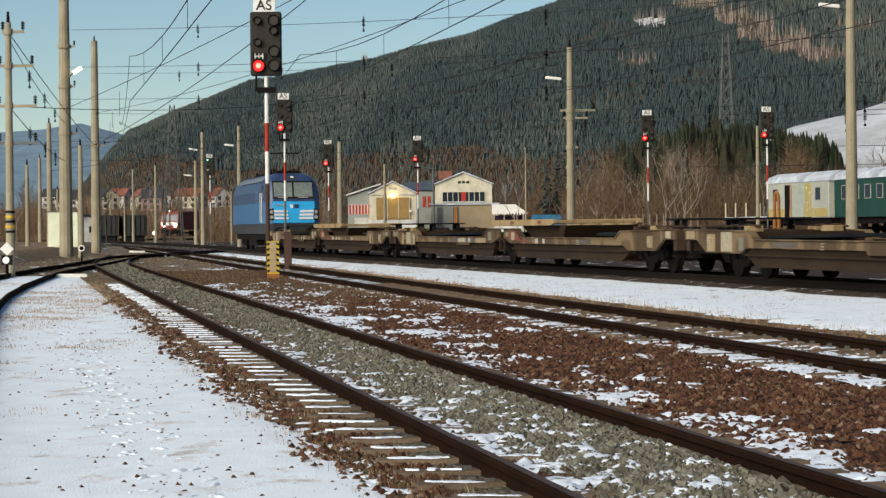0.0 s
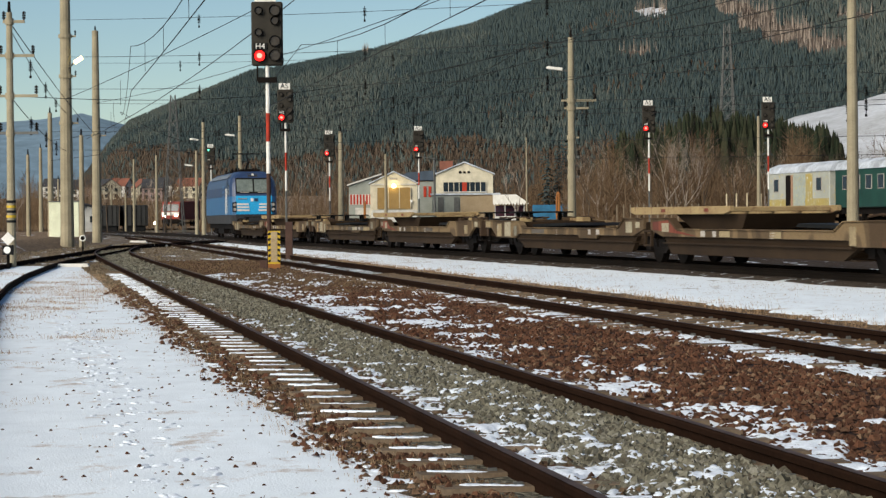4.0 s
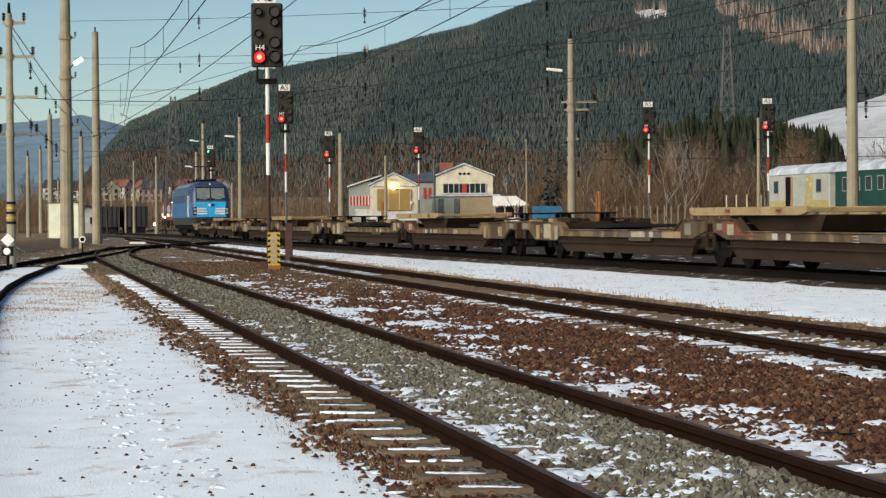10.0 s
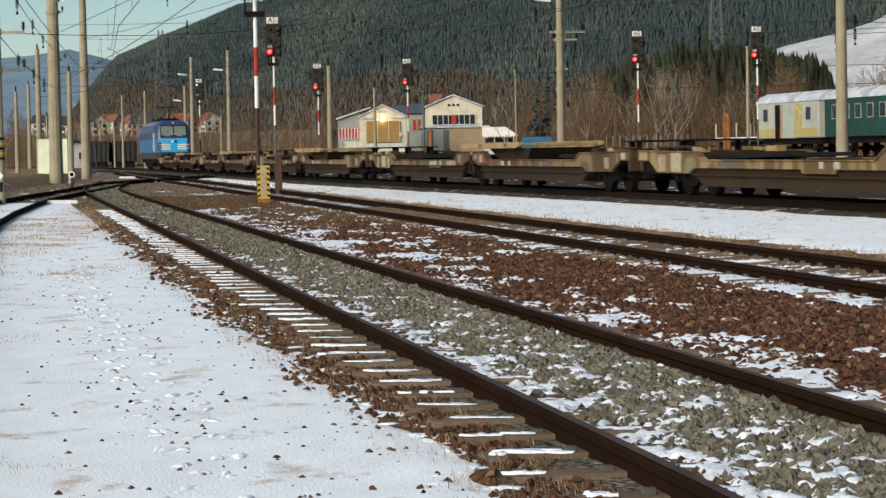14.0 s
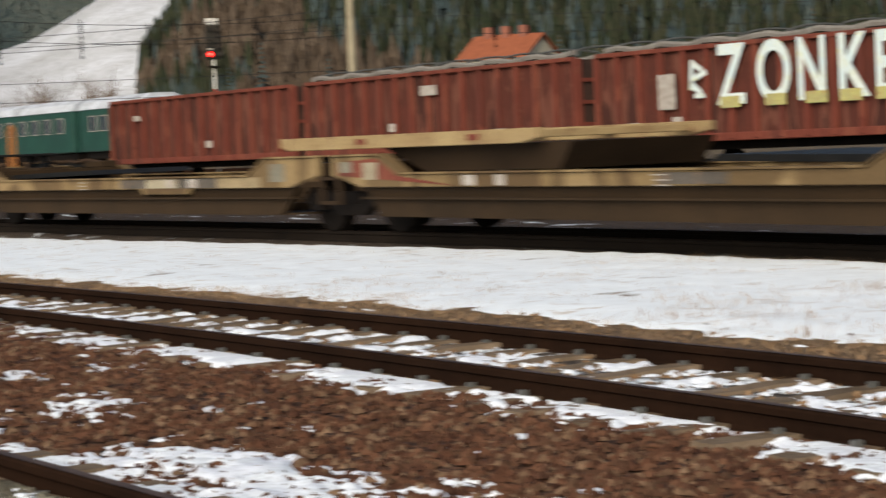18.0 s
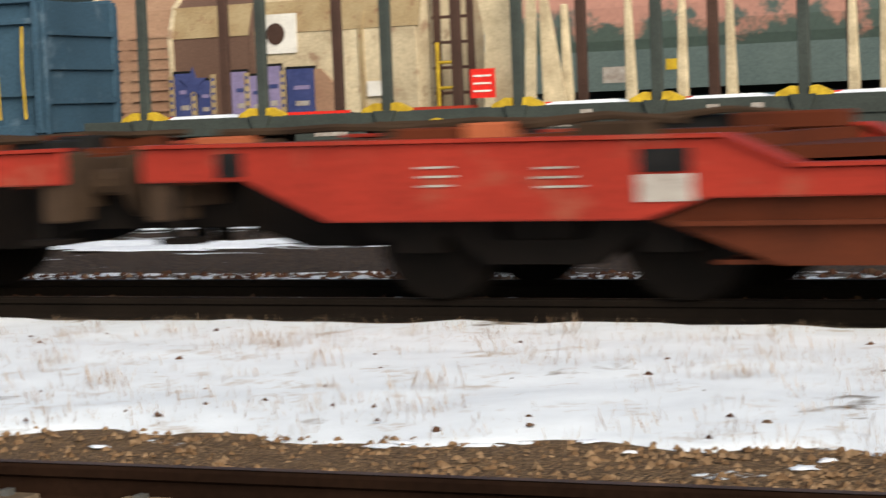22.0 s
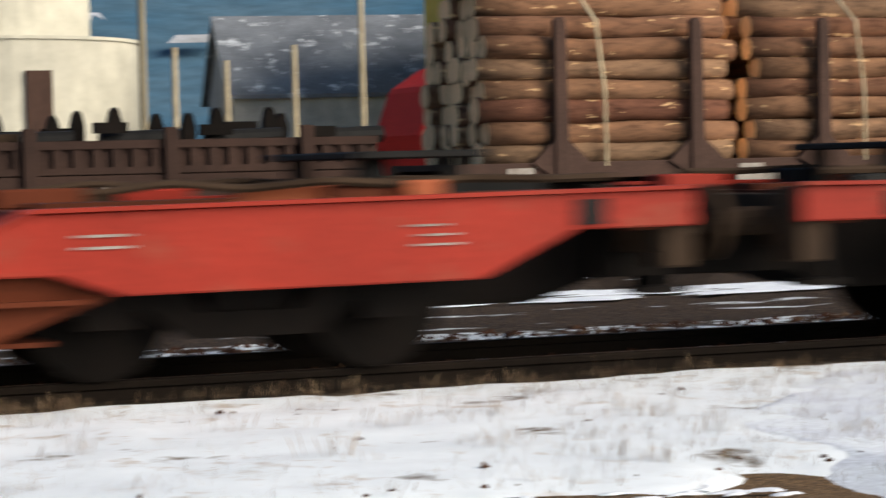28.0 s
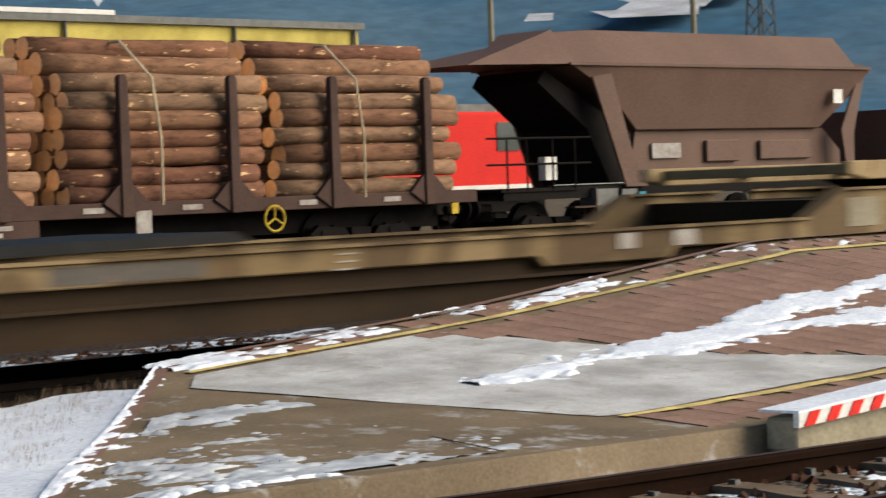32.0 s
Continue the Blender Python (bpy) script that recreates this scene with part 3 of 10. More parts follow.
band("ground_earth_strip", edge(track_2, 1.0), edge(track_2, 3.2), steps(-60, 160, 0.25, 2.0, 25), 14, lambda y, u: 0.05 + dip(y) * (1 - 0.6 * u), 0.03, mat_earth, "strip of brown gravel beside the rail", "ground", 7.0)
band("ground_snow_between", lambda y: offset_line(track_2, y, 2.3)[0] + 0.25 * noise.noise(Vector((0, y * 0.45, 0))) - 0.25 * noise.noise(Vector((3, y * 1.7, 0))), lambda y: offset_line(track_3, y, -1.25 - 2.4 * rise(y))[0], steps(-13.3, 160, 0.2, 2.0, 25), 40, lambda y, u: 0.045 + 0.045 * min(1.0, u * 9) + dip(y) * 0.65 * max(0.0, 1 - u * 5) - 0.03 * max(0.0, 1 - u * 40), 0.035, mat_snow_field, "snow field with tufts of dry grass between the tracks", "snow", 4.0)
band("ballast_track_three", lambda y: offset_line(track_3, y, -1.3 - 3 * rise(y))[0], lambda y: offset_line(track_3, y, 1.6 + 2 * rise(y))[0], steps(-60, 300, 0.3, 4.0, 20), 16, lambda y, u: 0.04 + rise(y) * min(1.0, u * 5, (1 - u) * 6), 0.03, mat_ballast_three, "dark ballast with snow under the moving train", "ballast", 6.0)
band("ground_snow_strip", edge(track_3, 1.5), edge(track_3, 3.4), steps(-60, 300, 0.4, 4.0, 20), 10, flat(0.045), 0.03, mat_ballast_snowy, "snow and gravel beside the moving train", "ground", 18.0)
band("ground_yard", edge(track_3, 3.3), lambda y: track_4(y) + 9, steps(-60, 300, 0.5, 4.0, 20), 30, flat(0.03), 0.05, mat_ballast_dark, "dark gravel with strips of snow between the yard tracks", "ground", 8.0)


# ---- rails and sleepers ----
PROFILE = ((-0.07, 0.0), (0.07, 0.0), (0.07, 0.012), (0.016, 0.032), (0.009, 0.05), (0.009, 0.115), (0.034, 0.128), (0.036, 0.160), (0.028, 0.172), (-0.028, 0.172), (-0.036, 0.160), (-0.034, 0.128), (-0.009, 0.115), (-0.009, 0.05), (-0.016, 0.032), (-0.07, 0.012))


def build_rail(name, track, side, ys, label):
    base, head = Geo(), Geo()
    n = len(PROFILE)
    for y in ys:
        for px, pz in PROFILE:
            x2, y2 = offset_line(track, y, side + px)
            base.v.append((x2, y2, RAIL - 0.172 + pz + (dip(y) if track is track_2 else rise(y) if track is track_3 else 0.0)))
        for px in (-0.027, 0.027):
            x2, y2 = offset_line(track, y, side + px)
            head.v.append((x2, y2, RAIL + 0.0045 + (dip(y) if track is track_2 else rise(y) if track is track_3 else 0.0)))
    for j in range(len(ys) - 1):
        for i in range(n):
            a, b = j * n + i, j * n + (i + 1) % n
            base.f.append((a, b, b + n, a + n))
        head.f.append((2 * j, 2 * j + 1, 2 * j + 3, 2 * j + 2))
    ob = tagged(new(name, base.mesh(name, mat_rail_shaded if track is track_3 else mat_rail_side)), label, "rail", "rails", "structure")
    part("running_surface", head, mat_rail_head, ob, "worn bright running surface")


for tr, y0, y1, lab in ((lambda y: 41.5, -30, 60, "dark rail under the far wagons"), (lambda y: 46.4, -60, 20, "dark rail under the red locomotives"), (track_1, -40, 250, "rusty rail with a worn grey top on the nearest track"), (track_2, -60, 200, "rusty rail with a bright worn top"), (track_3, -60, 330, "rail coloured dark for the shade under the moving freight train"), (track_4, -60, 200, "dark rail under the standing wagons")):
    for side in (-HALF, HALF):
        build_rail("rail", tr, side, steps(y0, y1, 0.8, 6.0, 20), lab)


def sleeper_mesh(length, width, height):
    g = Geo()
    a, b, h = width / 2, width / 2 - 0.035, height
    pts = []
    for x, hh in ((-length / 2, h * 0.86), (-0.34, h * 0.92), (-0.12, h * 0.72), (0.2, h * 0.72), (0.45, h * 0.92), (length / 2, h * 0.9)):
        pts.append([(x, -a, 0), (x, -b, hh), (x, b, hh), (x, a, 0)])
    for ring in pts:
        g.v.extend(ring)
    for j in range(len(pts) - 1):
        for i in range(3):
            g.f.append((4 * j + i, 4 * j + i + 1, 4 * j + 5 + i, 4 * j + 4 + i))
    g.f += [(0, 1, 2, 3), (23, 22, 21, 20)]
    return g


def build_sleepers(track, spacing, y0, y1, mesh, clip, label):
    holder = thing("track_bed", label, "sleepers", None, "", "structure")
    y, k = y0, 0
    while y < y1 and k < 300:
        s = (track(y + 0.05) - track(y - 0.05)) / 0.1
        ob = new("sleeper", mesh)
        ob.parent = holder
        ob.matrix_basis = pose(track(y), y, 0.02 + (dip(y) - 0.008 if track is track_2 else 0.0) + random.uniform(-0.008, 0.008), 0, 0, math.degrees(math.atan(-s)) + random.uniform(-0.6, 0.6))
        if clip is not None and y < 32:
            for side in (-HALF, HALF):
                x2, y2 = offset_line(track, y, side)
                c = new("rail_clip", clip)
                c.parent = holder
                c.matrix_basis = pose(x2, y2, RAIL - 0.172 + (dip(y) if track is track_2 else 0.0), 0, 0, math.degrees(math.atan(-s)))
        y += spacing
        k += 1
    return holder


clip_geo = Geo()
for sgn in (-1, 1):
    clip_geo.box((sgn * 0.1, 0, 0.03), (0.07, 0.09, 0.03))
    clip_geo.box((sgn * 0.075, 0, 0.055), (0.05, 0.035, 0.05))
clip_mesh = clip_geo.mesh("rail_clip", mat_steel)
sl_mesh = sleeper_mesh(2.5, 0.26, 0.075).mesh("sleeper", mat_sleeper)
fix_normals(sl_mesh)
build_sleepers(track_1, 0.68, -14.36, 66.0, sl_mesh, clip_mesh, "concrete sleepers half buried in grey ballast")
build_sleepers(track_2, 0.60, -14.0, 60.0, sl_mesh, clip_mesh, "concrete sleepers half buried in snowy ballast")

# ---- the moving freight train ----
TRAIN_COEF = (14.92706, 5.20455, -0.06136661, 0.004908462, -3.955373e-05, 3.959895e-07, -1.578204e-08)


def train_run(t):
    return sum(c * t ** i for i, c in enumerate(TRAIN_COEF))


_ys = [i * 0.5 for i in range(-400, 841)]
_arc = [0.0]
for _a, _b in zip(_ys, _ys[1:]):
    _arc.append(_arc[-1] + math.hypot(_b - _a, track_3(_b) - track_3(_a)))
_zero = np.interp(0, _ys, _arc)
_arc = [a - _zero for a in _arc]


def on_track_3(s):
    y = float(np.interp(s, _arc, _ys))
    return Vector((track_3(y), y, RAIL + rise(y)))


MOVERS = []          # (thing, coordinate of its front, of its rear along the train)


def wheel_mesh(r=0.46, n=18):
    """Two wheels and their axle, turned as one piece round the axle."""
    half = ((1.02, 0.0), (1.02, 0.1), (0.84, 0.12), (0.83, r * 0.5), (0.82, r - 0.06), (0.82, r), (0.71, r), (0.70, r + 0.03), (0.66, r + 0.03), (0.66, r - 0.08), (0.68, 0.2), (0.66, 0.1), (0.6, 0.085))
    line = [(-y, q) for y, q in half] + [(y, q) for y, q in reversed(half)]
    g = Geo()
    for y, q in line:
        for i in range(n):
            a = 2 * math.pi * i / n
            g.v.append((max(q, 0.001) * math.cos(a), y, max(q, 0.001) * math.sin(a)))
    for j in range(len(line) - 1):
        for i in range(n):
            a, b = j * n + i, j * n + (i + 1) % n
            g.f.append((a, b, b + n, a + n))
    return g


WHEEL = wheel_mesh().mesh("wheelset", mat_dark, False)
fix_normals(WHEEL)


def bogie(parent, x, wheelbase=1.8, name="bogie"):
    g = Geo()
    for s in (-1, 1):
        y = s * 1.0
        g.prism(((x - 1.35, 0.5), (x - 1.15, 0.66), (x - 0.45, 0.62), (x - 0.3, 0.42), (x + 0.3, 0.42), (x + 0.45, 0.62), (x + 1.15, 0.66), (x + 1.35, 0.5), (x + 1.2, 0.42), (x + 0.7, 0.46), (x + 0.4, 0.26), (x - 0.4, 0.26), (x - 0.7, 0.46), (x - 1.2, 0.42)), y - 0.07, y + 0.07)
        for w in (-1, 1):
            g.box((x + w * wheelbase / 2, y, 0.46), (0.34, 0.2, 0.24))
            g.cyl((x + w * (wheelbase / 2 + 0.2), y, 0.5), (x + w * (wheelbase / 2 + 0.2), y, 0.68), 0.06, 0.06, 8)
            g.cyl((x + w * (wheelbase / 2 - 0.2), y, 0.5), (x + w * (wheelbase / 2 - 0.2), y, 0.68), 0.06, 0.06, 8)
    g.box((x, 0, 0.5), (0.5, 2.1, 0.22))
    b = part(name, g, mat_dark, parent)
    for w in (-1, 1):
        ob = new("wheelset", WHEEL)
        ob.parent = b
        ob.matrix_basis = pose(x + w * wheelbase / 2, 0, 0.46)
    return b


L = 17.5
mat_ochre = surface("ochre_patch", (0.5, 0.14, 0.06), (0.42, 0.11, 0.05), 2, 30, 0.7, 0, 0.05)


def pocket_half(kind, jacobs, extras):
    """Half of an articulated pocket wagon; x = 0 at the coupling, x = L at the joint."""
    red, tan = kind == "red", kind == "tan"
    deep = extras < 10
    # lower panels, floors and frames take the darker colour
    upper, lower = (mat_red_wagon, mat_red_dark) if red else (mat_tan_wagon if tan else mat_brown_wagon, mat_tan_dark if tan else mat_brown_dark)
    t = thing("pocket_wagon", "red articulated pocket wagon, dirty and empty, rolling on the track" if red else "brown and beige weathered articulated pocket wagon, empty", "wagon", None, "wagons of the moving train")
    for s in (-1, 1):
        y0, y1 = s * 1.36, s * 1.45
        g = Geo()
        g.prism(((0.4, 1.10), (0.4, 0.86), (1.25, 0.86), (1.9, 0.57), (4.2, 0.56), (4.6, 0.69), *(((11.25, 0.69), (11.35, 0.6), (13.0, 0.6), (13.1, 0.69)) if deep else ()), (16.3, 0.69), (17.2, 0.86), (17.2, 1.14), (15.65, 1.14), (15.05, 0.87), *(((10.15, 0.87), (9.85, 0.96), (7.5, 0.96), (7.2, 0.87)) if red else ()), (5.2, 0.87), (4.75, 1.06), (1.2, 1.10)), y0, y1)
        up = part("side_sill", g, upper, t, bevel=0.012)
        g = Geo()
        g.prism(((0.4, 1.10), (0.4, 1.125), (4.75, 1.085), (5.2, 0.895), *(((7.2, 0.895), (7.5, 0.985), (9.85, 0.985), (10.15, 0.895)) if red else ()), (15.05, 0.895), (15.65, 1.165), (17.2, 1.165), (17.2, 1.14), (15.65, 1.14), (15.05, 0.87), *(((10.15, 0.87), (9.85, 0.96), (7.5, 0.96), (7.2, 0.87)) if red else ()), (5.2, 0.87), (4.75, 1.06)), s * 1.30, s * 1.49)
        part("top_flange", g, upper, up)
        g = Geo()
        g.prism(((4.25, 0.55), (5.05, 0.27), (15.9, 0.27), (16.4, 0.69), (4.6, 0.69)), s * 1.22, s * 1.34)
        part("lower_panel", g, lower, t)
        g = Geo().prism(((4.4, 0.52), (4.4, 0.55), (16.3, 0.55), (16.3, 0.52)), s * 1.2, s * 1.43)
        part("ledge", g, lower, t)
        g = Geo()
        posts = (7.65, 9.75) if red else ()
        for px in posts:
            g = Geo().prism(((px - 0.17, 1.06), (px + 0.17, 1.06), (px + 0.16, 0.8), (px + 0.09, 0.52), (px - 0.09, 0.52), (px - 0.16, 0.8)), s * 1.44, s * 1.52)
            part("bracket", g, upper, t, bevel=0.015)
        rng = random.Random(extras + s)
        lines = [(rng.uniform(2.0, 2.9), 0.92), (rng.uniform(8.1, 9.2), 0.82)] + ([(15.9 if extras == 10 else 14.3, 0.93 if extras == 10 else 0.82)] if red else [])
        if red and extras % 2:
            lines.append((3.6, 0.9))
        for px, zz in lines:
            w = rng.uniform(0.2, 0.36)
            for k in range(3):
                part("marking", Geo().box((px + rng.uniform(-0.05, 0.05), s * 1.455, zz - 0.06 * k), (w * rng.uniform(0.7, 1.0), 0.012, 0.014)), mat_label, up, "line of white lettering")
        if red:
            part("data_plate", Geo().box((1.15, s * 1.455, 0.97), (0.2, 0.02, 0.16)), mat_black, up, "small black plate")
            if extras % 2:
                part("data_plate", Geo().box((4.35, s * 1.455, 0.93), (0.34, 0.02, 0.14)), mat_black, up, "black plate")
                part("data_plate", Geo().box((4.35, s * 1.455, 0.76), (0.36, 0.02, 0.17)), mat_label, up, "white data plate")
            for k in range(0 if extras % 2 else 2):
                part("marking", Geo().box((4.3, s * 1.455, 0.92 - 0.07 * k), (0.3, 0.012, 0.016)), mat_label, up, "line of white lettering")
            if extras == 10:
                part("label_field", Geo().box((15.85, s * 1.452, 0.86), (1.0, 0.01, 0.26)), mat_cream, up, "cream label field")
                part("primer_patch", Geo().box((6.4, s * 1.453, 0.78), (1.1, 0.008, 0.16)), mat_red_dark, up, "dull brown repaint")
                part("primer_patch", Geo().box((8.7, s * 1.453, 0.83), (1.6, 0.008, 0.24)), mat_red_dark, up, "dull brown repaint")
            elif extras < 10:
                part("primer_patch", Geo().box((12.2, s * 1.453, 0.74), (1.2, 0.008, 0.2)), mat_ochre, up, "faded ochre patch")
        else:
            part("marking", Geo().box((13.2, s * 1.459, 0.78), (0.3, 0.012, 0.14)), mat_label, up, "white square")
            part("marking", Geo().box((12.4, s * 1.459, 0.78), (0.22, 0.012, 0.14)), mat_label, up, "white square")
            # fields of other paint, each as high as the sill is there
            px = 5.5
            while px < 14.4:
                w = rng.uniform(0.5, 1.5)
                if rng.random() < 0.34:
                    part("repaint_field", Geo().box((px + w / 2, s * 1.452, 0.78), (w, 0.008, rng.uniform(0.13, 0.165))), rng.choice(REPAINTS), up, "repainted field")
                px += w + 0.02
            for px, zc, w, h in ((0.85, 0.98, 0.55, 0.2), (2.3, 0.8, 0.5, 0.42), (3.35, 0.83, 0.7, 0.46), (4.3, 0.78, 0.3, 0.4), (16.0, 0.92, 0.5, 0.3), (16.75, 0.98, 0.5, 0.2)):
                if rng.random() < 0.8:
                    part("repaint_field", Geo().box((px, s * 1.453, zc), (w * rng.uniform(0.7, 1.1), 0.008, h * rng.uniform(0.7, 1.0))), rng.choice(REPAINTS[:4]), up, "repainted field")
            if extras >= 10:
                part("primer_patch", Geo().prism(((13.6, 0.71), (17.0, 0.86), (17.0, 1.05), (15.8, 1.1), (15.2, 0.85)), s * 1.45, s * 1.456), mat_gondola, up, "faded red repaint")
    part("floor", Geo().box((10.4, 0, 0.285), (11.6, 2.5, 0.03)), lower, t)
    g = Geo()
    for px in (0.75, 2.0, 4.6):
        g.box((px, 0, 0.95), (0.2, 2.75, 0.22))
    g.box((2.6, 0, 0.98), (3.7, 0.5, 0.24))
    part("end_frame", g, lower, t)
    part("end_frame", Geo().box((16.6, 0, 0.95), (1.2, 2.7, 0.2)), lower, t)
    for px in (6.2, 8.4, 10.6, 12.8, 15.0):
        part("cross_beam", Geo().box((px, 0, 0.36), (0.16, 2.5, 0.12)), lower, t)
    for s in (-1, 1):
        g = Geo().cyl((0.65, s * 0.875, 0.86), (0.2, s * 0.875, 0.86), 0.1, 0.1, 12)
        g.cyl((0.2, s * 0.875, 0.86), (0.03, s * 0.875, 0.86), 0.08, 0.08, 12)
        g.cyl((0.03, s * 0.875, 0.86), (0.0, s * 0.875, 0.86), 0.26, 0.26, 16)
        part("buffer", g, mat_rusty, t)
        part("corner_plate", Geo().box((0.5, s * 1.22, 0.84), (0.2, 0.36, 0.5)), mat_rusty, t, bevel=0.015)
        part("end_hose", Geo().tube([(0.4 - 0.3 * math.sin(math.pi * u), s * 0.35, 0.75 - 0.4 * math.sin(math.pi * u)) for u in (0, 0.2, 0.4, 0.6, 0.8, 1.0)], 0.025), mat_black, t)
    part("buffer_beam", Geo().box((0.55, 0, 0.86), (0.14, 2.5, 0.36)), mat_rusty, t, bevel=0.01)
    part("coupling", Geo().box((0.35, 0, 0.85), (0.9, 0.16, 0.14)).box((0.1, 0, 0.62), (0.1, 0.1, 0.5)), mat_dark, t)
    bogie(t, 3.3)
    if jacobs:
        bogie(t, 17.5, 1.9, "joint_bogie")
        for s in (-1, 1):
            g = Geo()
            for px in (17.25, 17.75):
                g.box((px, s * 1.4, 0.64), (0.09, 0.06, 0.4))
            g.box((17.5, s * 1.4, 0.46), (0.58, 0.07, 0.05))
            g.box((17.5, s * 1.4, 0.82), (0.58, 0.07, 0.05))
            part("step_frame", g, mat_red_wagon if red else mat_brown_dark, t)
    # trailer hitch and stands on the end platform
    if not red or extras % 3 == 0:
        hitch = part("trailer_hitch", Geo().box((2.1, 0, 1.36), (0.9, 1.9, 0.05)), mat_black, t, bevel=0.01)
        for px in (1.8, 2.4):
            for s in (-1, 1):
                part("hitch_leg", Geo().box((px, s * 0.7, 1.22), (0.12, 0.12, 0.26)), mat_black, hitch)
    # low fittings on the end platform
    rng = random.Random(extras + 50)
    for k in range(9):
        px, py = 0.9 + 0.42 * k, rng.choice((-1, 1)) * rng.uniform(0.75, 1.2)
        tint = rng.choice((lower, mat_black, upper, mat_rusty, mat_ochre if red else mat_frame))
        part("deck_fitting", Geo().box((px, py, 1.12), (rng.uniform(0.25, 0.8), rng.uniform(0.15, 0.4), rng.uniform(0.07, 0.16)), rz=rng.uniform(-0.2, 0.2)), tint, t, bevel=0.015)
    for sy in (-1, 1):
        part("brake_pipe", Geo().tube([(0.8 + 0.5 * q, sy * 1.05 + 0.08 * math.sin(q * 2.1), 1.19 + 0.03 * math.sin(q * 3.3)) for q in range(8)], 0.028), mat_rusty, t)
    if not red and extras >= 10:
        loop = [(0.62, 0.0), (0.62, 0.75), (0.66, 0.88), (0.76, 0.93), (0.86, 0.88), (0.9, 0.75), (0.9, 0.0)]
        part("grab_loop", Geo().tube([(x, -1.36, 1.08 + z) for x, z in loop], 0.045), mat_loop, t, "rusty orange grab loop")
    # solid dark blocks added for the black space under the wagon's end
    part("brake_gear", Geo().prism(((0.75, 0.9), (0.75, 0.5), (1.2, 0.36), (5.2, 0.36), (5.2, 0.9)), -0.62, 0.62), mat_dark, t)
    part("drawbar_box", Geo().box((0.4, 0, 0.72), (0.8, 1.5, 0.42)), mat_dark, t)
    for s in (-1, 1):
        part("end_step", Geo().box((0.62, s * 1.25, 0.45), (0.3, 0.25, 0.04)), mat_dark, t)
        part("step_hanger", Geo().box((0.62, s * 1.36, 0.66), (0.05, 0.03, 0.42)), mat_dark, t)
    part("support_plate", Geo().prism(((4.6, 0.98), (8.3, 1.03), (8.5, 0.95), (4.8, 0.9)), -1.0, 1.0), mat_black if not red else mat_red_dark, t)
    if not red and extras >= 10:
        g = Geo()
        for s in (-1, 1):
            g.prism(((12.0, 1.24), (18.8, 1.24), (19.1, 1.3), (19.1, 1.43), (11.6, 1.43), (11.6, 1.3)), s * 1.25, s * 1.37)
        for px in (12.0, 13.8, 15.6, 17.4, 18.8):
            g.box((px, 0, 1.35), (0.14, 2.6, 0.1))
        bk = part("loading_frame", g, mat_frame, t, "tan steel loading frame", bevel=0.01)
        for px in (13.2, 16.4):
            for s in (-1, 1):
                part("arrow_mark", Geo().box((px, s * 1.374, 1.34), (0.3, 0.01, 0.08)), mat_gondola, bk)
        part("frame_rest", Geo().prism(((11.5, 0.9), (15.0, 0.9), (16.2, 1.24), (11.2, 1.24)), -1.1, 1.1), mat_brown_dark, t)
    return t


def add_mover(t, a, b):
    MOVERS.append((t, a, b))


# couplings along the train, in metres from its zero
COUPLINGS = [111.5 - 35 * i for i in range(13)]
LIBRARY = {}
for i, k in enumerate(COUPLINGS):
    kind = "red" if i in (6, 7, 8, 9) else "tan" if i > 3 else "brown"
    for half in (0, 1):
        key = (kind, half == 0, (i % 3) if kind == "red" else (i % 2))
        if key not in LIBRARY:
            LIBRARY[key] = pocket_half(kind, half == 0, key[2] + (10 if half else 0))
            ob = LIBRARY[key]
        else:
            ob = copy_thing(LIBRARY[key], Matrix.Identity(4))
        # half 0 runs from its coupling at k down to the joint at k - L, half 1 from the next coupling up to the joint
        add_mover(ob, k if half == 0 else k - 2 * L, k - L)

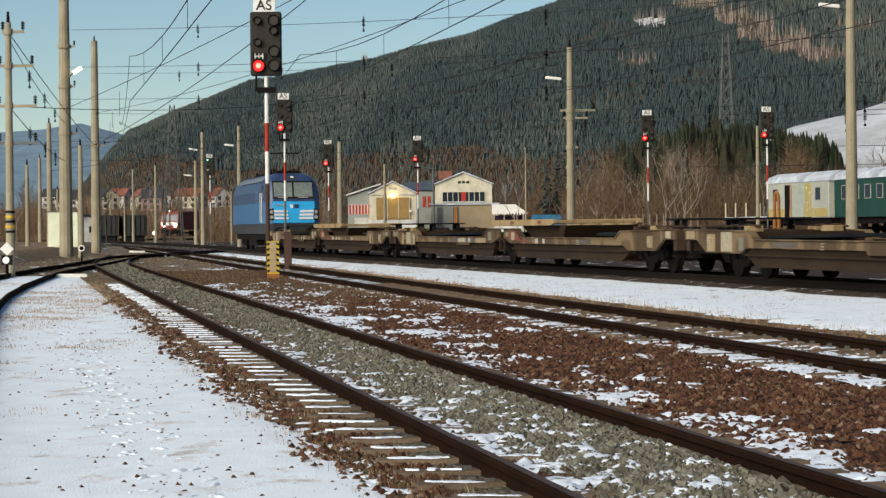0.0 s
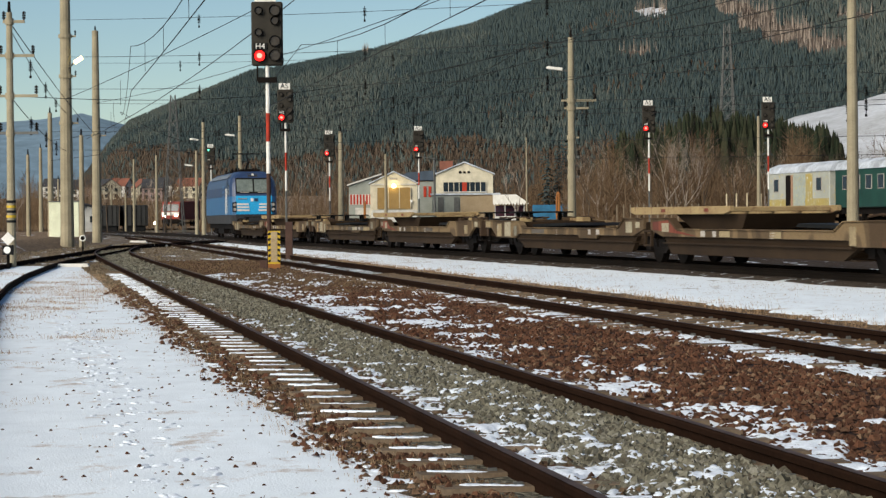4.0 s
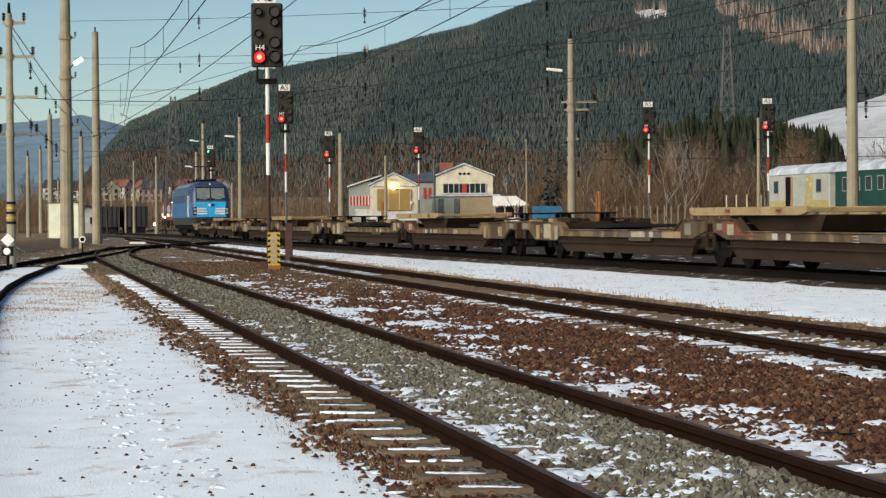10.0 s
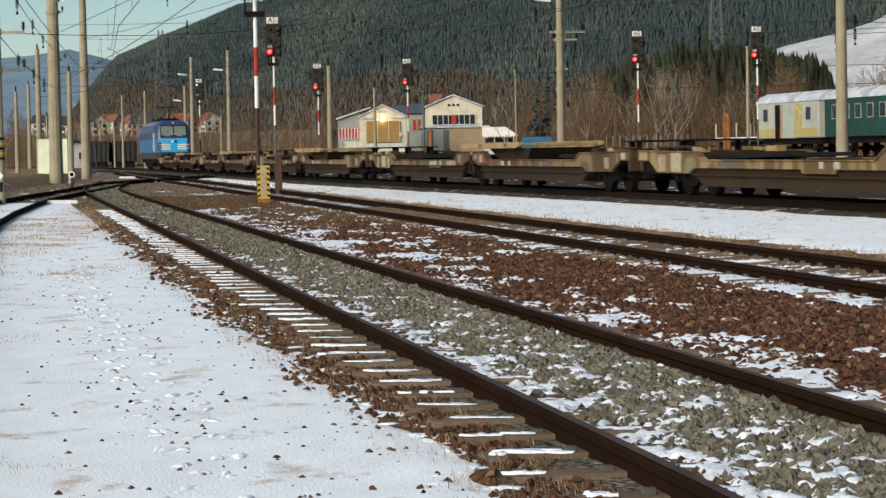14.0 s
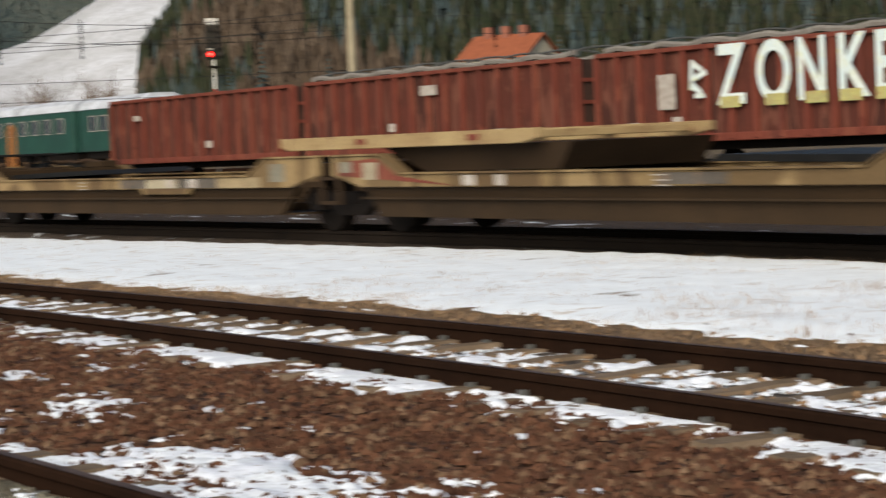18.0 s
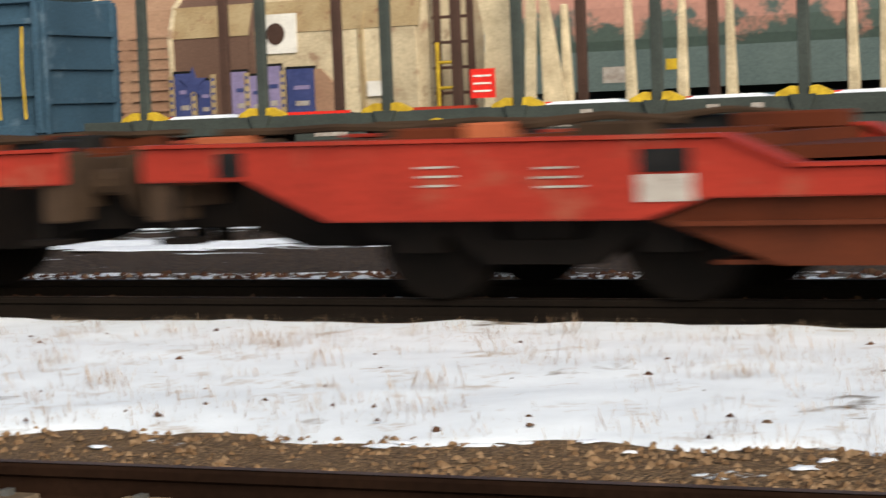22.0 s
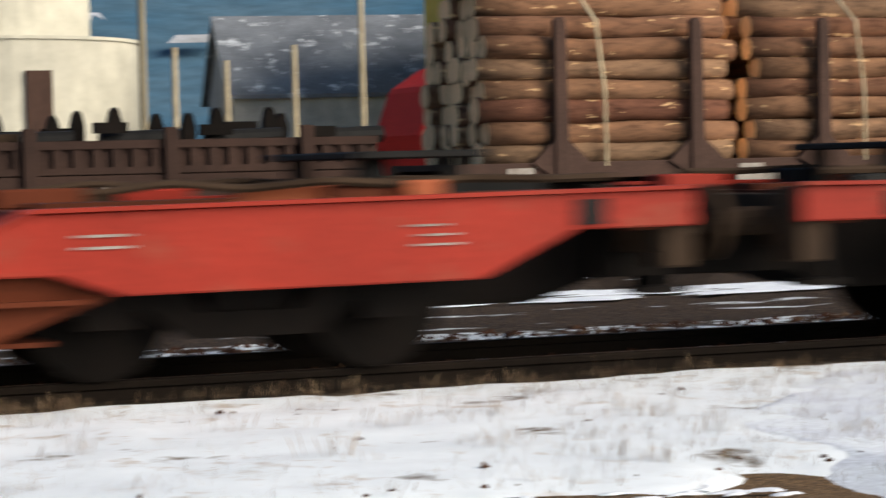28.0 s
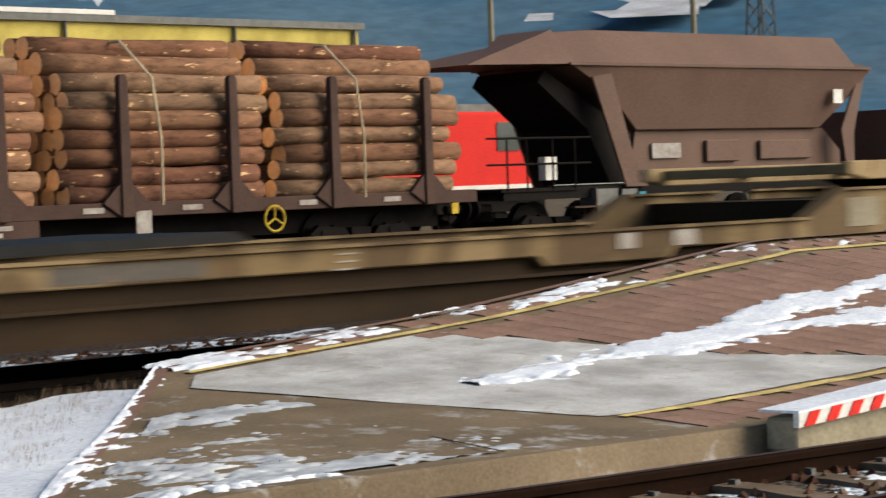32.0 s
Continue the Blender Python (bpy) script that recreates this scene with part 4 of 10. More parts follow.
def build_loco():
    """A modern blue electric locomotive; x = 0 at the end that is coupled to the wagons."""
    t = thing("locomotive", "blue electric locomotive with white front stripes, pulling the train", "locomotive")
    n = 19.0
    nose = lambda z: float(np.interp(z, (0.9, 1.5, 2.65, 3.85, 4.1, 4.3), (0.5, 0.32, 0.28, 0.82, 1.1, 1.7)))
    half = lambda z: float(np.interp(z, (0.9, 1.5, 3.3, 3.8, 4.1, 4.3), (1.4, 1.49, 1.48, 1.38, 1.12, 0.8)))

    def shell(levels):
        """The body between two heights, tapered and with cut corners at both cabs."""
        g = Geo()
        for z in levels:
            a, h = nose(z), half(z)
            ring = [(a, h - 0.34), (a + 0.12, h - 0.14), (a + 0.5, h), (n - a - 0.5, h), (n - a - 0.12, h - 0.14), (n - a, h - 0.34)]
            g.v += [(x, y, z) for x, y in ring] + [(x, -y, z) for x, y in reversed(ring)]
        for k in range(len(levels) - 1):
            for i in range(12):
                a, b = 12 * k + i, 12 * k + (i + 1) % 12
                g.f.append((a, b, b + 12, a + 12))
        m = 12 * (len(levels) - 1)
        g.f += [tuple(range(12)), tuple(range(m + 11, m - 1, -1))]
        return g

    def front(z0, z1, y0, y1, proud, thick=0.05):
        """A panel on the cab's front between two heights."""
        zs = [z0, (z0 + z1) / 2, z1]
        return Geo().prism([(nose(z) - proud, z) for z in zs] + [(nose(z) - proud + thick, z) for z in reversed(zs)], y0, y1)

    part("skirt", shell((0.95, 1.25, 1.52)), mat_loco_skirt, t, "dark grey body skirt", bevel=0.01)
    body = part("body", shell((1.524, 2.1, 2.68)), mat_loco_blue, t, "mid blue lower body")
    upper = part("upper_body", shell((2.684, 3.3, 3.6, 3.85)), mat_loco_dark, t, "dark blue upper body")
    roof = part("roof", shell((3.854, 4.0, 4.1, 4.28)), mat_loco_dark, t, "dark blue cab roof")
    for s in (-1, 1):
        part("roof_panel", Geo().prism(((s * 1.37, 3.87), (s * 1.4, 3.87), (s * 1.14, 4.14), (s * 1.1, 4.12)), 3.2, n - 3.2, "x"), mat_loco_silver, roof, "silver grey roof slope")
        for x in (2.35, 3.1):
            part("handrail", Geo().cyl((x, s * 1.53, 1.6), (x, s * 1.53, 3.2), 0.02, 0.02, 6), mat_white, upper)
        part("cab_door", Geo().box((2.72, s * 1.488, 2.75), (0.6, 0.012, 2.0)), mat_loco_dark, upper)
        part("cab_window", Geo().box((1.75, s * 1.482, 3.15), (0.6, 0.03, 0.6)), mat_glass, upper)
        for k in range(4):
            part("side_sign", Geo().box((5.0, s * 1.492, 3.3 - 0.3 * k), (1.4, 0.012, 0.16)), mat_loco_blue, upper)
    part("front_band", front(1.56, 2.72, -1.14, 1.14, 0.02), mat_loco_cyan, body, "bright cyan lower front")
    part("windscreen_surround", front(2.86, 3.86, -1.12, 1.12, 0.012), mat_black, upper)
    for a, b in ((-1.06, -0.05), (0.05, 1.06)):
        part("windscreen", front(2.98, 3.76, a, b, 0.03), mat_windscreen, upper)
        part("wiper", front(2.92, 2.96, a + 0.25, b - 0.2, 0.045, 0.02), mat_label, upper)
    part("upper_lamp_panel", front(3.94, 4.16, -0.3, 0.3, 0.02), mat_loco_skirt, roof)
    part("upper_lamp", Geo().cyl((nose(4.05) - 0.06, 0, 4.05), (nose(4.05) + 0.1, 0, 4.05), 0.085, 0.085, 12), mat_white, roof)
    for s in (-1, 1):
        for k in range(3):
            z = 2.2 - 0.19 * k
            part("front_stripe", Geo().prism(((s * (1.08 - 0.01 * k), z + 0.05), (s * (0.34 - 0.03 * k), z + 0.03), (s * (0.34 - 0.03 * k), z - 0.07), (s * (1.08 - 0.01 * k), z - 0.07)), nose(2.1) - 0.05, nose(2.1) + 0.02, "x"), mat_white, body, "white front stripe")
        lamp = part("headlamp", Geo().prism(((s * 1.1, 2.36), (s * 1.36, 2.28), (s * 1.36, 1.72), (s * 1.1, 1.68)), nose(2.0) - 0.03, nose(2.0) + 0.3, "x"), mat_black, body)
        for z in (2.15, 1.86):
            part("lamp_glass", Geo().cyl((nose(2.0) - 0.05, s * 1.22, z), (nose(2.0), s * 1.22, z), 0.1, 0.1, 12), mat_label, lamp, "clear round lamp glass")
    part("front_emblem", front(2.36, 2.56, -0.26, -0.02, 0.03), mat_loco_dark, body)
    part("front_emblem", front(2.36, 2.56, 0.04, 0.2, 0.03), mat_white, body)
    part("number_bar", front(2.5, 2.56, 0.45, 1.02, 0.03), mat_label, body, "line of white lettering")
    part("underframe", Geo().box((9.5, 0, 0.85), (17.2, 2.5, 0.45)).box((9.5, 0, 0.55), (4.0, 2.5, 0.5)), mat_dark, t)
    part("snow_plough", Geo().prism(((0.5, 0.95), (0.35, 0.3), (0.5, 0.22), (0.8, 0.95)), -1.2, 1.2), mat_dark, t)
    for s in (-1, 1):
        part("buffer", Geo().cyl((0.6, s * 0.875, 1.04), (0.0, s * 0.875, 1.04), 0.1, 0.1, 12).cyl((0.03, s * 0.875, 1.04), (0, s * 0.875, 1.04), 0.26, 0.26, 14), mat_dark, t)
    for x in (3.6, 15.4):
        bogie(t, x, 2.6)
    pan = part("pantograph", Geo().tube(((5.6, 0, 4.35), (3.7, 0, 4.95), (4.9, 0, 5.5)), 0.06), mat_black, t)
    part("contact_strip", Geo().cyl((4.9, -0.9, 5.5), (4.9, 0.9, 5.5), 0.045, 0.045, 6), mat_black, pan)
    part("pantograph", Geo().tube(((13.4, 0, 4.4), (15.6, 0, 4.5), (13.4, 0, 4.58)), 0.06), mat_black, t)
    for x, l, w in ((7, 2.5, 1.0), (11.5, 3.0, 1.2), (3.2, 1.2, 1.3)):
        part("roof_box", Geo().box((x, 0, 4.36), (l, w, 0.2)), mat_dark, roof, bevel=0.03)
    for x in (4.4, 6.0, 8.8, 13.0):
        for s in (-1, 1):
            part("roof_insulator", Geo().cyl((x, s * 0.55, 4.28), (x, s * 0.55, 4.6), 0.08, 0.06, 8), mat_dark, roof)
    return t


loco = build_loco()
add_mover(loco, 111.6, 130.6)


def motions():
    """Everything that moves, keyed from the start of the clip to its end."""
    for ob, a, b in MOVERS:
        rows = []
        for i in range(0, 33):
            t = float(i)
            p, q = on_track_3(train_run(t) + a), on_track_3(train_run(t) + b)
            d = q - p
            rows.append((t, pose(p.x, p.y, p.z, 0, -math.degrees(math.atan2(d.z, math.hypot(d.x, d.y))), math.degrees(math.atan2(d.y, d.x)))))
        walk(ob, rows)


# ---- the standing wagons behind ----
def text_mesh(body, size, mat, depth=0.004):
    cu = bpy.data.curves.new("text", "FONT")
    cu.body, cu.size, cu.extrude, cu.align_x, cu.align_y = body, size, depth, "CENTER", "CENTER"
    cu.offset = 0.022 * size if size > 1 else 0.0
    ob = bpy.data.objects.new("text", cu)
    scene.collection.objects.link(ob)
    bpy.context.view_layer.update()
    me = bpy.data.meshes.new_from_object(ob.evaluated_get(bpy.context.evaluated_depsgraph_get()))
    bpy.data.objects.remove(ob)
    me.materials.clear()
    me.materials.append(mat)
    return me


def standing(track, ya, yb):
    """Pose of a wagon whose ends lie at ya and yb of a track: its x runs from the first to the second."""
    p, q = Vector((track(ya), ya, RAIL)), Vector((track(yb), yb, RAIL))
    d = q - p
    return pose(p.x, p.y, p.z, 0, 0, math.degrees(math.atan2(d.y, d.x))), d.length


def buffers(parent, x, sgn, z=0.86):
    for s in (-1, 1):
        g = Geo().cyl((x, s * 0.875, z), (x + sgn * 0.5, s * 0.875, z), 0.09, 0.09, 10)
        g.cyl((x + sgn * 0.5, s * 0.875, z), (x + sgn * 0.54, s * 0.875, z), 0.24, 0.24, 14)
        part("buffer", g, mat_dark, parent)


def handwheel(parent, x, z, y=-1.5):
    g = Geo().ring((x, y, z), 0.24, 0.025)
    for a in (90, 210, 330):
        g.cyl((x, y, z), (x + 0.24 * math.cos(radians(a)), y, z + 0.24 * math.sin(radians(a))), 0.02, 0.02, 5)
    return part("brake_wheel", g, mat_yellow, parent, "yellow brake wheel")


def gondola(ya, yb, mat, label, rib=0.92, ladder_mat=None):
    m, n = standing(track_4, ya, yb)
    t = thing("gondola_wagon", label, "wagon", m, "standing wagons")
    a, b = 0.5, n - 0.5
    for s in (-1, 1):
        wall = part("side_wall", Geo().box(((a + b) / 2, s * 1.31, 2.3), (b - a, 0.06, 2.3)), mat if ladder_mat else mat_gondola_shaded, t)
        part("top_rim", Geo().box(((a + b) / 2, s * 1.39, 3.47), (b - a, 0.16, 0.12)), mat, wall, bevel=0.015)
        part("sole_bar", Geo().box(((a + b) / 2, s * 1.38, 1.2), (b - a, 0.14, 0.2)), mat, wall, bevel=0.015)
        k = int((b - a) / rib)
        for i in range(k + 1):
            x = a + (b - a) * i / k
            part("rib", Geo().prism(((x - 0.09, 1.15), (x - 0.06, 1.3), (x - 0.06, 3.42), (x + 0.06, 3.42), (x + 0.06, 1.3), (x + 0.09, 1.15)), s * 1.335, s * (1.475 if not ladder_mat else 1.52)), mat, wall, bevel=0.012)
        if ladder_mat:
            for i in range(k):
                x = a + (b - a) * (i + 0.5) / k
                for z in (1.85, 2.55, 3.1):
                    if (i + int(z * 3)) % 4 != 3:
                        part("stiffener", Geo().box((x, s * 1.39, z), ((b - a) / k, 0.13, 0.1)), mat, wall)
    for x in (a, b):
        # on red wagons a brown end wall carries the shade of the gap
        part("end_wall", Geo().box((x, 0, 2.3), (0.08, 2.72, 2.3)), mat_low_brown if not ladder_mat else mat, t)
    part("floor", Geo().box(((a + b) / 2, 0, 1.18), (b - a - 0.1, 2.6, 0.08)), mat_dark, t)
    part("underframe", Geo().box(((a + b) / 2, 0, 1.0), (b - a, 1.2, 0.25)), mat_dark, t)
    bogie(t, 2.6)
    bogie(t, n - 2.6)
    for x, e in ((a, -1), (b, 1)):
        for s in (-1, 1):
            part("corner_post", Geo().box((x + e * 0.06, s * 1.3, 2.3), (0.1, 0.14, 2.36)), mat, t, bevel=0.012)
            part("end_step", Geo().box((x + e * 0.1, s * 1.25, 0.62), (0.1, 0.3, 0.04)).box((x + e * 0.1, s * 1.38, 0.85), (0.05, 0.03, 0.5)), mat_dark, t)
        for z in (1.7, 2.3, 2.9):
            part("end_stiffener", Geo().box((x + e * 0.07, 0, z), (0.08, 2.5, 0.1)), mat, t)
    buffers(t, a, -1)
    buffers(t, b, 1)
    return t, n


g1, n1 = gondola(87.26, 71.9, mat_gondola, "rust-red open freight wagon standing in the yard")
g2, n2 = gondola(71.9, 56.05, mat_gondola, "rust-red open freight wagon with faded white lettering")
g3, n3 = gondola(56.05, 40.4, mat_gondola, "rust-red open freight wagon with large pale blue graffiti")
gb, nb = gondola(40.4, 24.5, mat_blue_wagon, "blue ribbed open freight wagon with chalky markings", 1.55, mat_blue_wagon)
mat_graffiti_yellow = surface("graffiti_yellow", (0.6, 0.55, 0.2), (0.45, 0.42, 0.2), 3, 30, 0.7, 0, 0.05, stain=(0.28, 0.08, 0.05))
mat_graffiti = surface("graffiti_pale_blue", (0.5, 0.62, 0.66), (0.62, 0.66, 0.6), 1.5, 30, 0.7, 0, 0.05, stain=(0.55, 0.55, 0.25))
for i, ch in enumerate("ZONKE73"):
    gx = (6.2, 7.8, 9.17, 10.55, 11.67, 13.7, 14.6)[i]
    ob = part("graffiti_letter", text_mesh(ch, 2.05 if i < 5 else 2.2, mat_graffiti), None, g3, "pale blue painted letter")
    ob.matrix_basis = Matrix.Translation((gx, -1.485, 2.65 if i < 5 else 2.75)) @ pose(0, 0, 0, 90, 0, 0) @ Matrix.Diagonal((0.78 if ch != "N" else 0.7, 1.0, 1, 1))
    if i < 5:
        part("letter_fill", Geo().box((gx - 0.05 + 0.1 * (i % 3), -1.492, 2.05), (0.75, 0.004, 0.28)), mat_graffiti_yellow, g3, "yellow fill at the letter's foot")
for k, (dx, dz, w, h, a) in enumerate(((0, 0.25, 0.5, 0.14, 0.5), (0.1, 0.0, 0.6, 0.14, -0.3), (-0.05, -0.3, 0.55, 0.16, 0.6), (0.1, -0.5, 0.4, 0.12, 0.0), (-0.2, 0.0, 0.14, 0.7, 0.1))):
    part("graffiti_stroke", Geo().box((4.85 + dx, -1.487, 2.75 + dz), (w, 0.006, h), ry=a), mat_graffiti, g3)
for t, w, rows in ((g1, n1, ((3.0, 2.8, 0.6, 0.2), (9.0, 1.7, 0.5, 0.25))), (g2, n2, ((8.2, 2.95, 0.9, 0.3), (6.0, 1.9, 0.4, 0.25), (12.0, 1.6, 0.5, 0.2))), (g3, n3, ((3.6, 2.4, 0.7, 0.9), (4.0, 1.6, 0.4, 0.3), (2.2, 1.5, 0.5, 0.3))), (gb, nb, ((1.4, 1.75, 0.5, 0.5), (3.4, 1.55, 0.9, 0.3), (5.0, 1.85, 0.5, 0.5), (7.2, 1.8, 0.35, 0.35), (9.0, 1.5, 0.8, 0.15), (6.2, 2.9, 0.6, 0.25)))):
    for x, z, ww, hh in rows:
        part("marking", Geo().box((x, -1.478, z), (ww, 0.012, hh)), mat_label, t, "faded white lettering")
part("blue_panel", Geo().box((12.9, -1.478, 1.75), (1.2, 0.014, 0.35)), surface("deep_blue", (0.03, 0.07, 0.25), None, 2), gb)
part("orange_panel", Geo().box((2.1, -1.478, 1.32), (0.9, 0.014, 0.16)), surface("orange_paint", (0.5, 0.2, 0.04), None, 2), gb)
for x in (14.9, 15.4):
    part("handrail", Geo().tube(((x, -1.5, 1.4), (x, -1.56, 2.3), (x, -1.5, 3.0)), 0.025), mat_yellow, gb)
mat_tarp = surface("grey_tarpaulin", (0.3, 0.28, 0.25), (0.2, 0.18, 0.16), 2.5, 25, 0.85, 0, 0.3)
for gg, nn in ((g2, n2), (g3, n3)):
    for s in (-1, 1):
        part("sheet_rail", Geo().tube([(0.7 + (nn - 1.4) * i / 24, s * 1.22, 3.6 + 0.05 * math.sin(i * 1.9)) for i in range(25)], 0.085), mat_tarp, gg, "rolled grey tarpaulin along the rim")
    for i in range(9):
        x = 0.9 + (nn - 1.8) * i / 8
        part("hoop", Geo().tube([(x, 1.25 * math.cos(a), 3.55 + 0.28 * math.sin(a)) for a in [math.pi * k / 8 for k in range(9)]], 0.03), mat_steel, gg)


def stake_wagon():
    m, n = standing(track_4, 24.1, 1.0)
    t = thing("stake_wagon", "grey-green flat wagon with tall steel stakes, snow on its deck", "wagon", m, "standing wagons")
    part("deck", Geo().box((n / 2, 0, 1.22), (n - 0.2, 2.7, 0.08)), mat_dark, t)
    for s in (-1, 1):
        part("side_beam", Geo().box((n / 2, s * 1.38, 1.14), (n - 0.2, 0.12, 0.3)), mat_stake_green, t, bevel=0.01)
    for x, w in ((9.0, 1.2), (11.3, 1.1), (13.7, 1.3), (16.2, 1.6), (18.6, 1.6), (20.8, 1.6)):
        part("snow_cover", Geo().prism(((x - w / 2, 1.26), (x - w * 0.3, 1.31), (x + w * 0.35, 1.32), (x + w / 2, 1.26)), -1.25, -0.6), mat_snow, t, "snow lying on the deck")
    for i in range(10):
        x = 1.3 + i * 2.31
        for s in (-1, 1):
            part("stake", Geo().box((x, s * 1.33, 2.34), (0.17, 0.12, 2.27)), mat_stake_green if s < 0 else mat_wagon_brown, t, bevel=0.012)
            part("stake_socket", Geo().prism(((x - 0.2, 1.3), (x - 0.08, 0.98), (x + 0.08, 0.98), (x + 0.2, 1.3)), s * 1.43, s * 1.5), mat_stake_green, t)
        for e in (-1, 1):
            part("stake_foot", Geo().prism(((x + e * 0.09, 1.28), (x + e * 0.11, 1.42), (x + e * 0.2, 1.43), (x + e * 0.42, 1.33), (x + e * 0.44, 1.28)), -1.44, -1.3), mat_yellow, t, "yellow stake foot")
        if i < 9 and i not in (1, 2):
            part("snow_cover", Geo().prism(((x + 0.45, 1.28), (x + 0.6, 1.335), (x + 1.5, 1.345), (x + 1.8, 1.28)), -1.4, -0.9), mat_snow, t, "snow lying on the deck")
        if i < 9:
            part("strap", Geo().box((x + 0.9, -1.1, 1.3), (1.1, 0.2, 0.07)), mat_bright_red if i % 2 else mat_red, t)
    for x in (8.52, 9.61, 10.47, 11.28, 13.23, 13.73, 14.36, 15.82, 16.33, 16.66, 17.1, 18.75, 20.4, 20.75, 21.6, 22.3):
        h = 1.72 + 0.1 * math.sin(x * 2.1)
        part("timber_post", Geo().prism(((x - 0.09, 1.26), (x - 0.045 + 0.03 * math.sin(x * 5), 1.26 + h), (x + 0.045 + 0.03 * math.sin(x * 5), 1.26 + h), (x + 0.09, 1.26)), -0.06, 0.06), mat_wood_pale, t, "pale upright timber", bevel=0.015)
    part("timber_board", Geo().prism(((19.1, 1.26), (19.2, 3.0), (19.42, 3.0), (19.5, 1.26)), -0.3, -0.24), mat_wall_white, t, "grey-white board leaning upright")
    part("timber_board", Geo().prism(((7.66, 1.26), (7.37, 3.1), (7.93, 3.08), (7.98, 1.26)), -0.9, -0.86), mat_wood_pale, t, "pale timber board leaning upright")
    part("timber_board", Geo().prism(((8.2, 1.26), (8.18, 3.02), (8.32, 3.02), (8.6, 1.26)), -0.3, -0.24), mat_wood_pale, t, "pale timber board leaning upright")
    part("data_plate", Geo().box((4.88, -1.4, 0.88), (1.3, 0.03, 0.36)), mat_stake_green, t)
    for z, w in ((0.96, 0.6), (0.82, 0.9)):
        part("marking", Geo().box((4.9, -1.42, z), (w, 0.012, 0.07)), mat_label, t, "line of white lettering")
    part("data_plate", Geo().box((8.95, -1.4, 0.87), (1.42, 0.03, 0.42)), mat_stake_green, t)
    part("marking", Geo().box((8.7, -1.42, 0.99), (0.85, 0.012, 0.09)), mat_label, t, "line of white lettering")
    part("marking", Geo().box((8.7, -1.42, 0.87), (0.9, 0.012, 0.06)), mat_label, t, "line of white lettering")
    handwheel(t, 6.85, 0.89)
    part("equipment_box", Geo().box((13.58, -1.2, 0.8), (1.1, 0.4, 0.42)), mat_stake_green, t, bevel=0.01)
    part("air_tank", Geo().cyl((9.6, -0.9, 0.75), (11.0, -0.9, 0.75), 0.2, 0.2, 12), mat_dark, t)
    part("red_sign", Geo().box((7.6, -1.3, 1.67), (0.42, 0.03, 0.46)), mat_bright_red, t, "small red warning plate")
    for k in range(3):
        part("sign_line", Geo().box((7.6, -1.32, 1.79 - 0.12 * k), (0.3, 0.008, 0.03)), mat_white, t)
    for x, m_ in ((11.5, mat_bright_red), (12.1, mat_white), (12.55, mat_yellow)):
        part("valve_handle", Geo().box((x, -1.45, 0.92), (0.18, 0.05, 0.1)), m_, t)
    for x in (9.4, 11.45, 12.15):
        part("marking", Geo().box((x, -1.445, 1.14), (0.2, 0.01, 0.12)), mat_label, t)
    part("tow_hook", Geo().box((n - 0.7, -1.46, 0.93), (0.2, 0.05, 0.2)), mat_yellow, t)
    part("tow_hook", Geo().box((0.9, -1.46, 0.93), (0.2, 0.05, 0.2)), mat_yellow, t)
    # deepened to stand for the black space under the deck
    part("underframe", Geo().box((n / 2, 0, 0.8), (n - 1, 1.6, 0.6)), mat_dark, t)
    bogie(t, 3.0)
    bogie(t, n - 3.0)
    buffers(t, 0.5, -1)
    buffers(t, n - 0.5, 1)
    return t


stake_wagon()


